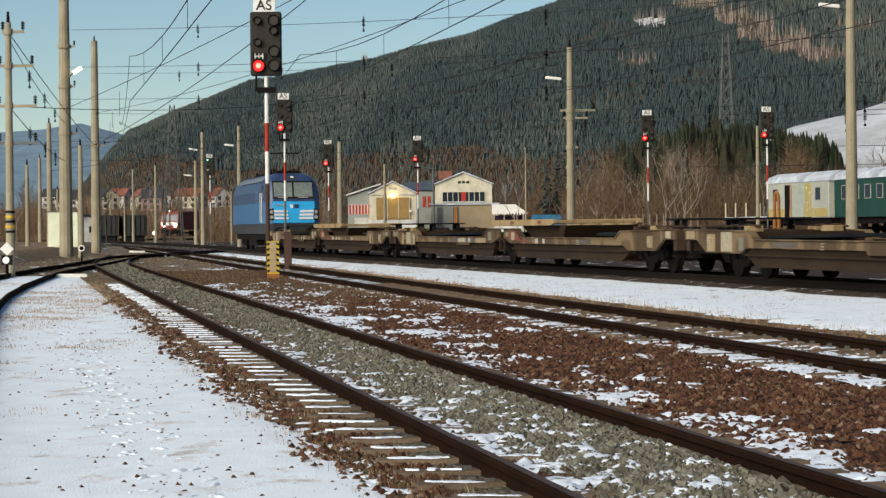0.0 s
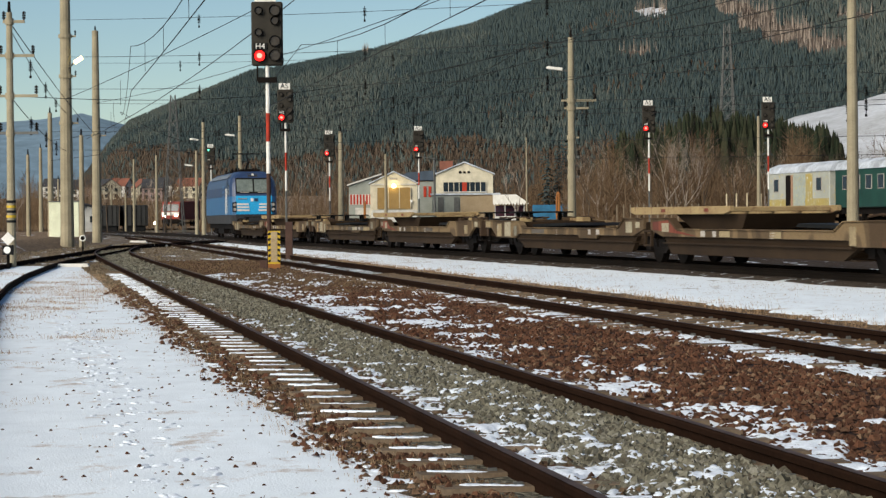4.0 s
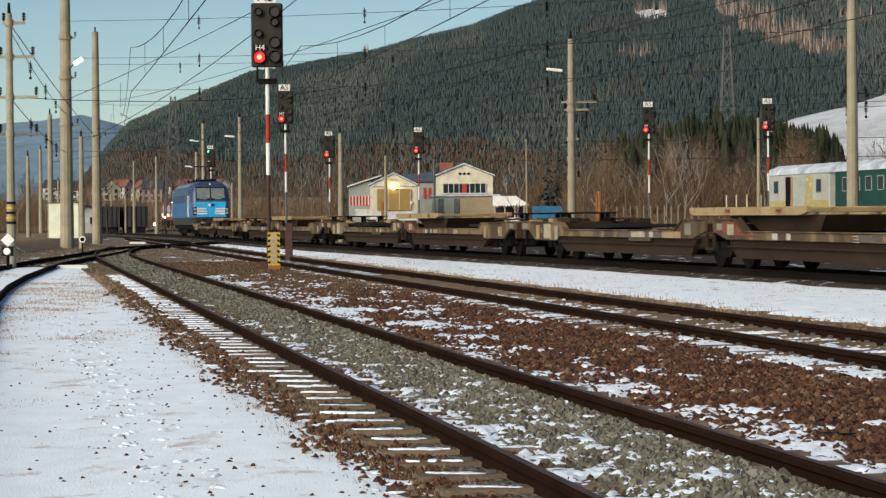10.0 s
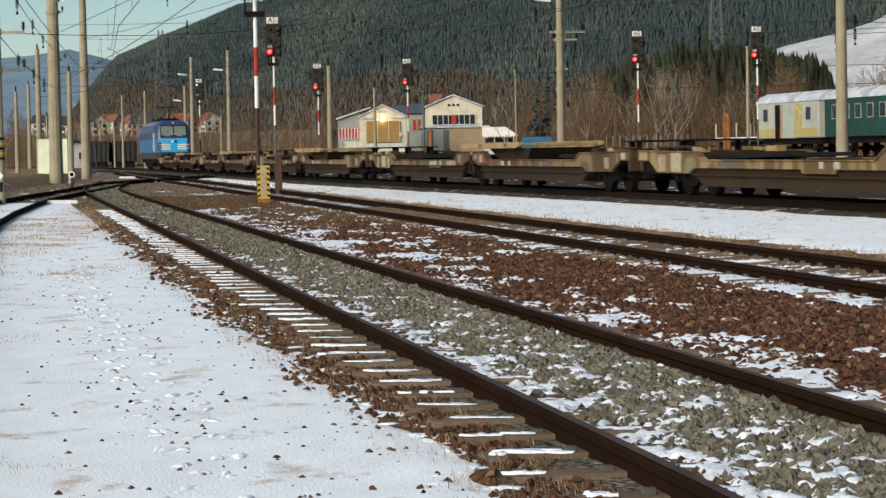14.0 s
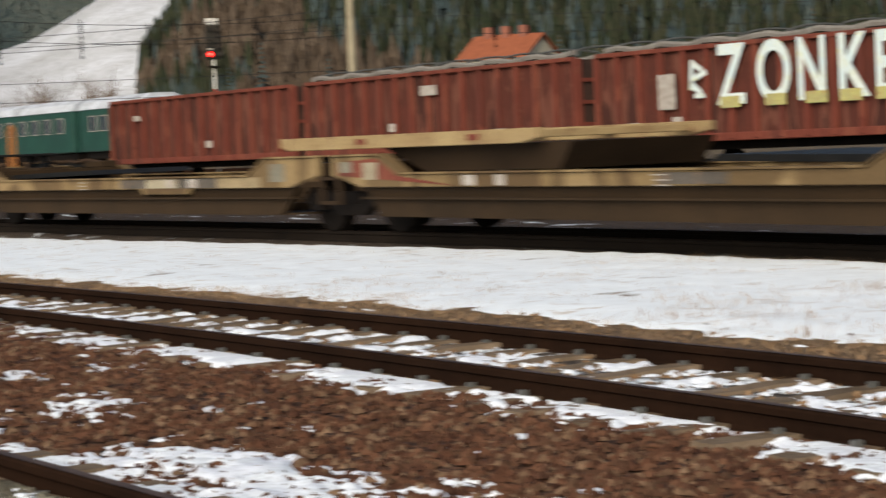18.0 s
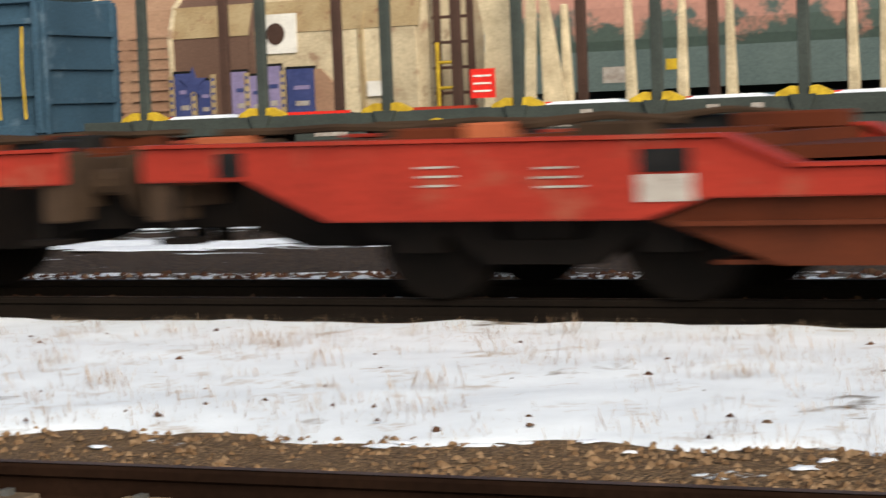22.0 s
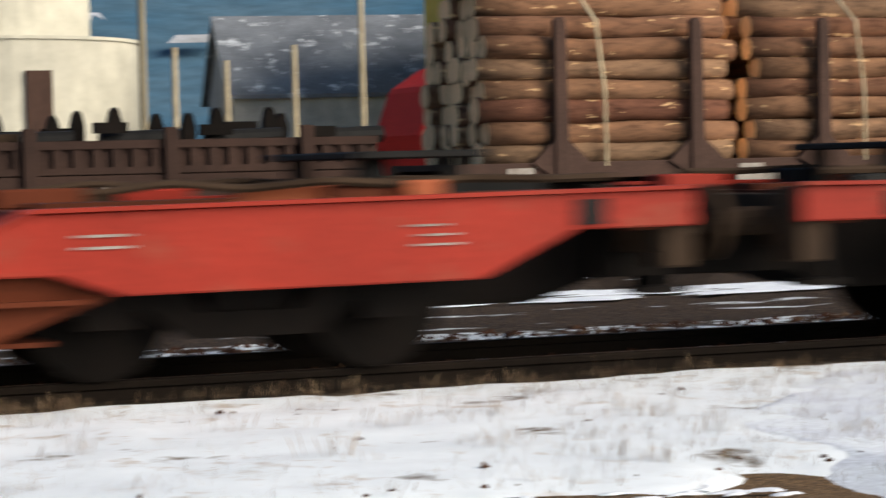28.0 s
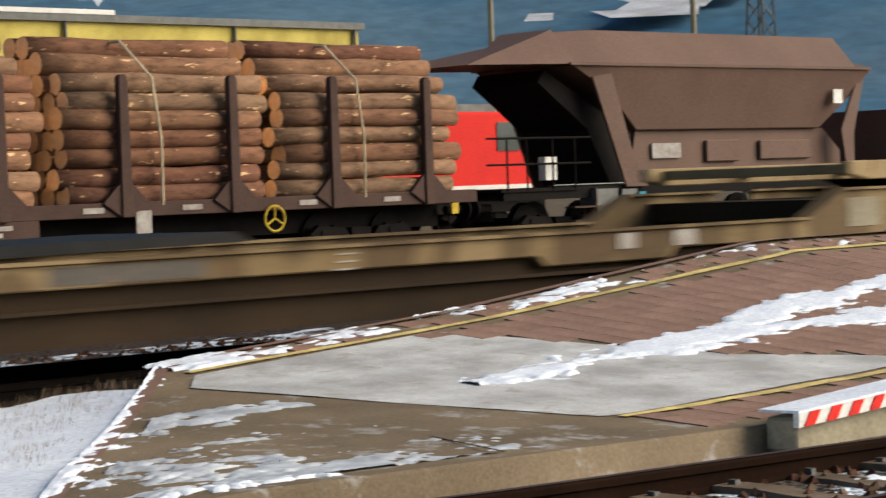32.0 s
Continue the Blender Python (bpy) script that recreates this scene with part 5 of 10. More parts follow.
def low_wagon():
    m, n = standing(track_4, 0.5, -12.9)
    t = thing("low_side_wagon", "brown flat wagon with low sides and a row of short stanchions", "wagon", m, "standing wagons")
    part("deck", Geo().box((n / 2, 0, 1.2), (n - 0.3, 2.7, 0.1)), mat_low_brown, t)
    for s in (-1, 1):
        part("side_beam", Geo().box((n / 2, s * 1.36, 1.12), (n - 0.3, 0.12, 0.22)), mat_low_brown, t, bevel=0.01)
        part("side_rail", Geo().box((n / 2, s * 1.38, 1.68), (n - 0.3, 0.09, 0.12)), mat_low_brown, t)
        part("side_rail", Geo().box((n / 2, s * 1.38, 1.3), (n - 0.3, 0.09, 0.1)), mat_low_brown, t)
        for i in range(44):
            x = 0.4 + (n - 0.8) * i / 43
            part("slat", Geo().box((x, s * 1.38, 1.49), (0.12, 0.06, 0.3)), mat_low_brown, t)
        for i in range(6):
            x = 1.6 + i * 2.1
            part("post", Geo().box((x, s * 1.44, 1.45), (0.2, 0.12, 0.95)), mat_low_brown, t, bevel=0.01)
    for s in (-1, 1):
        part("side_board", Geo().box((n / 2, s * 1.335, 1.5), (n - 0.3, 0.03, 0.34)), mat_low_brown, t)
        part("lower_rail", Geo().box((n / 2, s * 1.4, 0.93), (n - 0.6, 0.06, 0.08)), mat_low_brown, t)
        for i in range(13):
            part("lower_strut", Geo().box((0.9 + (n - 1.8) * i / 12, s * 1.38, 1.0), (0.16 + 0.1 * (i % 3), 0.05, 0.2)), mat_low_brown, t)
    for i in range(22):
        x = 0.55 + i * 0.56 + 0.12 * math.sin(i * 2.3)
        w, zt = 0.1, 2.2 + 0.06 * math.sin(i * 1.7)
        part("stanchion", Geo().prism(((x - w, 1.25), (x - w, zt - 0.2), (x - w * 0.6, zt - 0.05), (x - w * 0.2, zt), (x + w * 0.2, zt), (x + w * 0.6, zt - 0.05), (x + w, zt - 0.2), (x + w, 1.25)), -0.4 + 0.5 * (i % 2), -0.2 + 0.5 * (i % 2)), mat_dark, t, "dark folded stanchion")
        part("folded_stake", Geo().box((x + 0.2, -1.15 + 0.7 * (i % 3), 1.78 + 0.05 * (i % 4)), (0.5, 0.14, 0.16), rz=0.1 * math.sin(i)), mat_dark if i % 4 else mat_rusty, t)
        if i % 3 == 0:
            part("roll", Geo().cyl((x + 0.1, -0.9, 1.75), (x + 1.3, -0.9, 1.78), 0.13, 0.13, 10), mat_black, t)
    part("data_plate", Geo().box((6.1, -1.45, 0.85), (0.5, 0.03, 0.42)), mat_label, t)
    part("data_plate", Geo().box((9.3, -1.45, 0.95), (0.8, 0.03, 0.26)), mat_label, t)
    part("marking", Geo().box((4.5, -1.43, 1.12), (1.0, 0.012, 0.1)), mat_label, t)
    part("marking", Geo().box((3.6, -1.43, 1.62), (0.9, 0.012, 0.08)), mat_label, t)
    handwheel(t, 8.3, 0.82)
    part("underframe", Geo().box((n / 2, 0, 0.9), (n - 1, 0.7, 0.3)), mat_dark, t)
    for x in (2.4, n - 2.4):
        ob = new("wheelset", WHEEL)
        ob.parent = t
        ob.matrix_basis = pose(x, 0, 0.46)
        part("axle_guard", Geo().prism(((x - 0.5, 1.0), (x - 0.2, 0.45), (x + 0.2, 0.45), (x + 0.5, 1.0)), -1.08, -1.0), mat_dark, t)
    for x in (0.8, n - 0.8):
        part("tow_hook", Geo().box((x, -1.46, 0.9), (0.18, 0.05, 0.2)), mat_yellow, t)
    buffers(t, 0.5, -1)
    buffers(t, n - 0.5, 1)


low_wagon()


def log_mesh(length, r, seed):
    rng = random.Random(seed)
    g = Geo()
    n, k = 12, 5
    for j in range(k + 1):
        u = j / k
        ox, oz = 0.03 * rng.uniform(-1, 1), 0.03 * rng.uniform(-1, 1)
        rr = r * (1.06 - 0.12 * u) * rng.uniform(0.97, 1.03)
        for i in range(n):
            a = 2 * math.pi * i / n
            w = rr * (1 + 0.03 * math.sin(3 * a + seed))
            g.v.append((u * length, ox + w * math.cos(a), oz + w * math.sin(a)))
    for j in range(k):
        for i in range(n):
            g.f.append((j * n + i, j * n + (i + 1) % n, (j + 1) * n + (i + 1) % n, (j + 1) * n + i))
    g.f += [tuple(range(n - 1, -1, -1)), tuple(range(k * n, k * n + n))]
    me = g.mesh("log", mat_bark, True)
    fix_normals(me)
    me.materials.append(mat_cut)
    for poly in me.polygons:
        if len(poly.vertices) == n:
            poly.material_index, poly.use_smooth = 1, False
    return me


def log_wagon():
    m, n = standing(track_4, -13.9, -34.6)
    t = thing("log_wagon", "brown flat wagon with steel stakes for timber", "wagon", m, "standing wagons")
    part("deck", Geo().box((n / 2, 0, 1.22), (n - 0.2, 2.5, 0.1)), mat_wagon_brown, t)
    for s in (-1, 1):
        part("side_beam", Geo().box((n / 2, s * 1.36, 1.14), (n - 0.2, 0.14, 0.26)), mat_wagon_brown, t, bevel=0.01)
    xs = (1.9, 4.3, 6.65, 9.1, 11.7, 14.2, 16.7, 19.2)
    for x in xs:
        for s in (-1, 1):
            st = part("stake", Geo().prism(((x - 0.12, 1.0), (x - 0.1, 3.5), (x - 0.04, 3.55), (x + 0.06, 3.55), (x + 0.1, 3.45), (x + 0.12, 1.0)), s * 1.38, s * 1.52), mat_wagon_brown, t, bevel=0.012)
            for e in (-1, 1):
                part("gusset", Geo().prism(((x + e * 0.12, 1.02), (x + e * 0.5, 1.26), (x + e * 0.12, 1.62)), s * 1.4, s * 1.48), mat_wagon_brown, st)
        part("bolster", Geo().box((x, 0, 1.32), (0.2, 2.6, 0.14)), mat_wagon_brown, t)
    for x in (1.2, 5.3, 8.2, 11.0, 13.2, 16.0, 18.2):
        part("marking", Geo().box((x, -1.44, 1.14), (0.45, 0.012, 0.1)), mat_label, t)
    part("data_plate", Geo().box((5.4, -1.42, 0.8), (0.75, 0.03, 0.55)), mat_label, t)
    part("data_plate", Geo().box((8.9, -1.42, 0.86), (1.9, 0.03, 0.3)), mat_wagon_brown, t)
    part("marking", Geo().box((8.8, -1.44, 0.9), (1.0, 0.012, 0.08)), mat_label, t)
    part("marking", Geo().box((8.7, -1.44, 0.78), (0.8, 0.012, 0.08)), mat_label, t)
    part("data_plate", Geo().box((12.1, -1.42, 0.9), (0.34, 0.03, 0.42)), mat_label, t)
    handwheel(t, 15.1, 0.86)
    part("tow_hook", Geo().box((1.2, -1.46, 0.9), (0.18, 0.05, 0.22)), mat_yellow, t)
    part("tow_hook", Geo().box((n - 0.8, -1.46, 0.9), (0.18, 0.05, 0.22)), mat_yellow, t)
    part("underframe", Geo().box((n / 2, 0, 0.82), (n - 1.2, 1.5, 0.55)), mat_dark, t)
    bogie(t, 3.0)
    bogie(t, n - 3.0)
    buffers(t, 0.5, -1)
    buffers(t, n - 0.5, 1)
    rng = random.Random(5)
    meshes = {}
    for k, (a, b) in enumerate(((0.5, 5.05), (5.25, 9.95), (10.35, 15.05), (15.3, 20.15))):
        pile = thing("log_pile", "stack of debarked brown spruce logs between steel stakes", "logs", m @ Matrix.Translation((0, 0, 0)), "log piles")
        z = 1.4
        row = 0
        while z < 4.1:
            full = z < 3.35
            wide = 1.33 if full else 1.33 - (z - 3.2) * 1.0
            y = -wide + 0.17
            step = 0.37
            while y <= wide - 0.12:
                r = rng.uniform(0.155, 0.2)
                v = rng.randrange(6)
                key = (k, v)
                if key not in meshes:
                    meshes[key] = log_mesh(b - a - 0.15, 0.178 + 0.01 * (v % 3), k * 7 + v)
                if y < -0.8 or row > 5 or y > 0.9 or k in (0, 2):
                    ob = new("log", meshes[key])
                    ob.parent = pile
                    ob.matrix_basis = pose(a + rng.uniform(0, 0.3), y + rng.uniform(-0.02, 0.02), z + rng.uniform(-0.02, 0.02), rng.uniform(0, 360), 0, rng.uniform(-0.4, 0.4))
                y += step
            z += 0.335
            row += 1
        st = Geo().tube(((a + 2.2, -1.42, 1.2), (a + 2.15, -1.5, 2.4), (a + 2.05, -1.42, 3.5), (a + 1.9, -0.7, 4.2), (a + 1.9, 0.7, 4.2), (a + 2.0, 1.42, 3.5), (a + 2.1, 1.42, 1.2)), 0.028)
        solo("lashing_strap", st, mat_wood_pale, "pale webbing strap over the logs", "strap", m, "lashing straps")


log_wagon()


def hopper_wagon():
    m, n = standing(track_4, -34.9, -49.2)
    t = thing("hopper_wagon", "plain brown covered hopper wagon with a pitched roof", "wagon", m, "standing wagons")
    g = Geo()
    # rings along the length: x, half widths and heights of bottom, eave and ridge
    rings = ((2.6, 1.42, 3.85, 0.75, 4.6, 3.85), (3.9, 1.48, 3.9, 0.8, 4.68, 3.3), (5.1, 1.48, 3.9, 0.8, 4.68, 2.45), (11.9, 1.48, 3.9, 0.8, 4.68, 2.45), (12.9, 1.48, 3.9, 0.8, 4.68, 3.2), (13.6, 1.46, 3.9, 0.7, 4.1, 3.86))
    for x, w, ze, wr, zr, zb in rings:
        wb = 1.05 + 0.42 * (zb - 2.45) / 1.45
        g.v += [(x, -wb, zb), (x, -w, ze), (x, -wr, zr), (x, wr, zr), (x, w, ze), (x, wb, zb)]
    for j in range(len(rings) - 1):
        for i in range(6):
            a, b = j * 6 + i, j * 6 + (i + 1) % 6
            g.f.append((a, b, b + 6, a + 6))
    g.f += [(5, 4, 3, 2, 1, 0), tuple(range((len(rings) - 1) * 6, len(rings) * 6))]
    part("hopper_body", g, mat_hopper, t, bevel=0.02)
    g = Geo()
    g.v += [(-0.55, -1.42, 3.82), (2.7, -1.46, 3.88), (2.7, -0.78, 4.66), (1.5, 0, 4.3), (-0.55, 1.42, 3.82), (2.7, 1.46, 3.88), (2.7, 0.78, 4.66)]
    g.f += [(0, 1, 2, 3), (0, 3, 4), (3, 6, 5, 4), (3, 2, 6), (0, 4, 5, 1)]
    part("end_canopy", g, mat_hopper, t)
    for s in (-1, 1):
        part("eave", Geo().box((8.0, s * 1.49, 3.88), (11.0, 0.05, 0.06)), mat_hopper, t)
        part("end_leg", Geo().prism(((3.3, 3.6), (4.3, 1.2), (5.0, 1.2), (4.55, 1.9), (3.9, 3.7)), s * 1.35, s * 1.42), mat_hopper, t)
        part("lower_side", Geo().prism(((5.0, 1.55), (5.2, 2.45), (12.2, 2.45), (12.9, 1.9), (12.9, 1.55)), s * 0.82, s * 0.92), mat_hopper, t)
        part("chute_panel", Geo().box((8.2, s * 0.98, 1.95), (1.2, 0.08, 0.5)), mat_hopper, t, bevel=0.02)
        part("chute_panel", Geo().box((10.6, s * 0.98, 1.95), (2.0, 0.08, 0.45)), mat_hopper, t, bevel=0.02)
        part("end_leg", Geo().prism(((13.1, 3.6), (12.4, 2.4), (12.6, 1.3), (12.9, 1.3), (12.9, 2.3), (13.4, 3.7)), s * 1.3, s * 1.36), mat_hopper, t)
    part("data_plate", Geo().box((6.2, -0.97, 1.98), (1.0, 0.03, 0.34)), mat_label, t)
    part("label", Geo().box((12.2, -1.42, 3.2), (0.36, 0.02, 0.34), rx=0.0), mat_white, t)
    for s in (-1, 1):
        part("frame_beam", Geo().box((n / 2, s * 1.25, 1.12), (n - 1.0, 0.12, 0.25)), mat_dark, t)
    # the shade under the end canopy is put in as a dark sheet
    part("end_sheet", Geo().prism(((2.2, 3.76), (4.95, 2.4), (4.95, 1.3), (4.2, 1.3), (3.5, 2.5), (2.0, 3.5)), -1.0, 1.0), mat_dark, t, "dark sheet for the shade under the canopy")
    part("platform", Geo().box((1.6, 0, 1.2), (2.4, 2.7, 0.06)), mat_dark, t)
    for x in (0.6, 1.2, 2.0, 2.7):
        part("railing_post", Geo().cyl((x, -1.35, 1.2), (x, -1.35, 2.3), 0.025, 0.025, 6), mat_dark, t)
    for z in (1.75, 2.3):
        part("railing", Geo().cyl((0.0, -1.35, z), (3.2, -1.35, z), 0.025, 0.025, 6), mat_dark, t)
    part("steps", Geo().box((2.9, -1.3, 0.8), (0.7, 0.3, 0.04)).box((2.9, -1.3, 0.5), (0.7, 0.3, 0.04)).box((3.25, -1.3, 0.8), (0.04, 0.3, 0.8)), mat_wagon_brown, t)
    part("white_box", Geo().box((2.1, -1.1, 1.65), (0.35, 0.2, 0.5)), mat_white, t)
    part("equipment_box", Geo().box((3.6, -1.2, 1.0), (0.8, 0.4, 0.35)), mat_steel, t)
    part("equipment_box", Geo().box((4.4, -1.2, 0.9), (0.5, 0.4, 0.5)), mat_steel, t)
    part("cyan_tag", Geo().box((4.75, -1.45, 0.95), (0.22, 0.05, 0.26)), surface("cyan_paint", (0.05, 0.45, 0.6), None, 4), t)
    bogie(t, 2.6)
    bogie(t, n - 2.6)
    buffers(t, 0.5, -1)
    buffers(t, n - 0.5, 1)


hopper_wagon()
m, n = standing(track_4, -49.6, -64)
t = thing("dark_wagon", "dark brown flat wagon with end posts", "wagon", m, "standing wagons")
part("deck", Geo().box((7, 0, 1.4), (13.6, 2.7, 0.5)), mat_wagon_brown, t)
part("end_post", Geo().box((0.6, -1.3, 2.4), (0.2, 0.2, 2.0)), mat_wagon_brown, t)
part("end_board", Geo().box((0.4, 0, 2.2), (0.1, 2.6, 1.4)), mat_hopper, t)
bogie(t, 2.6)
bogie(t, 11.6)


# ---- behind the standing wagons ----
mat_box_beige = surface("beige_wagon", (0.66, 0.56, 0.38), (0.54, 0.43, 0.28), 0.8, 20, 0.7, 0, 0.1, stain=(0.3, 0.2, 0.13))
mat_box_pink = surface("pale_pink_wagon", (0.5, 0.31, 0.2), (0.4, 0.23, 0.15), 0.8, 20, 0.7, 0, 0.1)
mat_tank_reflection = surface("green_pink_wagon", (0.17, 0.23, 0.2), (0.62, 0.34, 0.25), 0.55, 25, 0.6, 0, 0.05, spread=(0.46, 0.52))


def two_tone_reflection(name, low, high, level, ragged):
    """One tone below a height, another above it, cloudy between: a painted sky reflection."""
    m, nd, ln, bs = nodes_of(name)
    co = nd.new("ShaderNodeTexCoord").outputs["Object"]
    sep = nd.new("ShaderNodeSeparateXYZ")
    ln.new(co, sep.inputs[0])
    cloud = noise_node(nd, ln, 1.3, 6, 0.68, co)
    add = nd.new("ShaderNodeMath")
    add.operation, add.inputs[1].default_value = "MULTIPLY_ADD", ragged
    ln.new(cloud.outputs[0], add.inputs[0])
    ln.new(sep.outputs[2], add.inputs[2])
    mask = ramp_node(nd, ln, add.outputs[0], ((0.0, (0, 0, 0)), (1.0, (1, 1, 1))))
    shift = nd.new("ShaderNodeMapRange")
    shift.inputs[1].default_value, shift.inputs[2].default_value = level + ragged * 0.5 - 0.12, level + ragged * 0.5 + 0.12
    ln.new(add.outputs[0], shift.inputs[0])
    ln.new(shift.outputs[0], mask.inputs[0])
    fine = noise_node(nd, ln, 12, 4, 0.6, co)
    grain = ramp_node(nd, ln, fine.outputs[0], ((0.3, (0.8, 0.8, 0.8)), (0.7, (1.12, 1.12, 1.12)))).outputs[0]
    ln.new(mix_node(nd, ln, 0.8, mix_node(nd, ln, mask.outputs[0], low, high), grain, "MULTIPLY"), bs.inputs["Base Color"])
    bs.inputs["Roughness"].default_value = 0.45
    return m


# the tank's pink upper half is the sky's reflection put into the colour
mat_tank_reflection = two_tone_reflection("green_pink_tank", (0.07, 0.1, 0.085), (0.4, 0.2, 0.15), 2.75, 3.0)
mat_tank_green = surface("grey_green_tank", (0.15, 0.2, 0.19), (0.12, 0.165, 0.16), 0.6, 25, 0.55, 0, 0.05)
mat_purple = surface("graffiti_purple", (0.36, 0.3, 0.5), (0.28, 0.24, 0.42), 2, 30, 0.7, 0, 0.05)
mat_navy = surface("graffiti_navy", (0.05, 0.07, 0.2), (0.08, 0.1, 0.26), 2, 30, 0.7, 0, 0.05)


def flat_track(x):
    return lambda y: x


def tarp_wagon(ya, yb):
    m, n = standing(flat_track(41.5), ya, yb)
    t = thing("covered_wagon", "cream and brown covered wagon with blue graffiti", "wagon", m, "wagons on the far track")
    arch = [(-1.4, 1.2), (-1.45, 3.0), (-1.25, 3.6), (-0.7, 4.1), (0, 4.25), (0.7, 4.1), (1.25, 3.6), (1.45, 3.0), (1.4, 1.2)]
    cuts = (0.0, 2.3, 4.35, 6.95, n)
    for i in range(4):
        a, b = cuts[i], cuts[i + 1]
        part("side_panel", Geo().prism(arch, a + 0.04, b - 0.04, "x"), (mat_box_pink, mat_hopper, mat_box_beige, mat_box_beige)[i], t, bevel=0.02)
        part("panel_joint", Geo().prism([(y * 1.02, z * 1.008) for y, z in arch], a - 0.06, a + 0.06, "x"), (mat_box_beige, mat_box_beige, mat_hopper, mat_cream)[i], t)
    for k in range(8):
        for j in range(2):
            part("panel_rib", Geo().box((0.55 + 1.2 * j, -1.46, 1.5 + 0.22 * k), (1.0, 0.03, 0.05)), mat_box_pink, t)
    part("roof_band", Geo().prism([(-1.47, 2.96), (-1.28, 3.62), (-1.2, 3.6), (-1.4, 2.94)], 2.3, n, "x"), mat_cream, t)
    # block letters: outline, fill and studded uprights
    for x, w, h, mt in ((2.6, 0.42, 1.02, mat_navy), (3.12, 0.3, 0.86, mat_navy), (4.0, 0.34, 1.0, mat_purple), (4.4, 0.3, 0.9, mat_purple), (4.82, 0.36, 1.08, mat_purple), (5.5, 0.62, 1.0, mat_navy)):
        part("graffiti_outline", Geo().box((x, -1.465, 1.22 + h / 2), (w + 0.12, 0.02, h + 0.1)), mat_black, t)
        gb_ = part("graffiti_block", Geo().box((x, -1.478, 1.22 + h / 2), (w + 0.04, 0.012, h)), mt, t)
        part("graffiti_gap", Geo().box((x + 0.03, -1.487, 1.22 + h * 0.3), (w * 0.5, 0.01, h * 0.1)), mat_label, gb_)
        part("graffiti_gap", Geo().box((x + 0.03, -1.487, 1.22 + h * 0.62), (w * 0.6, 0.01, h * 0.08)), mat_navy if mt is mat_purple else mat_purple, gb_)
    for x in (2.3, 2.86, 3.36, 4.2, 5.08):
        col = part("graffiti_column", Geo().box((x, -1.492, 1.72), (0.13, 0.01, 0.95)), mat_cream, t, "cream studded letter edge")
        for k in range(6):
            part("graffiti_stud", Geo().box((x, -1.499, 1.34 + 0.15 * k), (0.07, 0.006, 0.06)), mat_navy, col)
    star = [(2.86 + (0.36 if k % 2 == 0 else 0.15) * math.sin(math.pi * k / 5), 2.02 + (0.36 if k % 2 == 0 else 0.15) * math.cos(math.pi * k / 5)) for k in range(10)]
    part("graffiti_star", Geo().prism(star, -1.512, -1.5), mat_navy, t, "navy painted star")
    part("graffiti_tail", Geo().prism(((5.84, 1.25), (6.45, 1.3), (6.3, 1.9), (6.0, 2.2), (5.84, 2.2)), -1.49, -1.46), mat_box_pink, t)
    part("emblem_plate", Geo().box((5.05, -1.47, 2.95), (0.8, 0.02, 0.8)), mat_white, t)
    part("round_emblem", Geo().cyl((4.95, -1.5, 2.95), (4.95, -1.48, 2.95), 0.22, 0.22, 18), mat_wagon_brown, t)
    part("small_plate", Geo().box((7.3, -1.47, 1.75), (0.45, 0.02, 0.3)), mat_white, t)
    for z in (1.6, 2.1, 2.6, 3.1):
        part("ladder_rung", Geo().box((n + 0.55, -1.0, z), (0.9, 0.06, 0.06)), mat_wagon_brown, t)
    for x in (0.2, 0.95):
        part("ladder_rail", Geo().box((n + x, -1.0, 2.5), (0.12, 0.1, 2.7)), mat_wagon_brown, t)
    for x in (0.35, 0.8):
        part("yellow_rail", Geo().cyl((n + x, -1.3, 1.3), (n + x, -1.3, 2.6), 0.035, 0.035, 8), mat_yellow, t)
    for z in (1.7, 2.2):
        part("yellow_rung", Geo().cyl((n + 0.35, -1.3, z), (n + 0.8, -1.3, z), 0.03, 0.03, 8), mat_yellow, t)
    part("underframe", Geo().box((n / 2, 0, 1.0), (n - 0.5, 2.6, 0.3)), mat_dark, t)
    bogie(t, 2.2)
    bogie(t, n - 2.2)


tarp_wagon(30.0, 21.75)


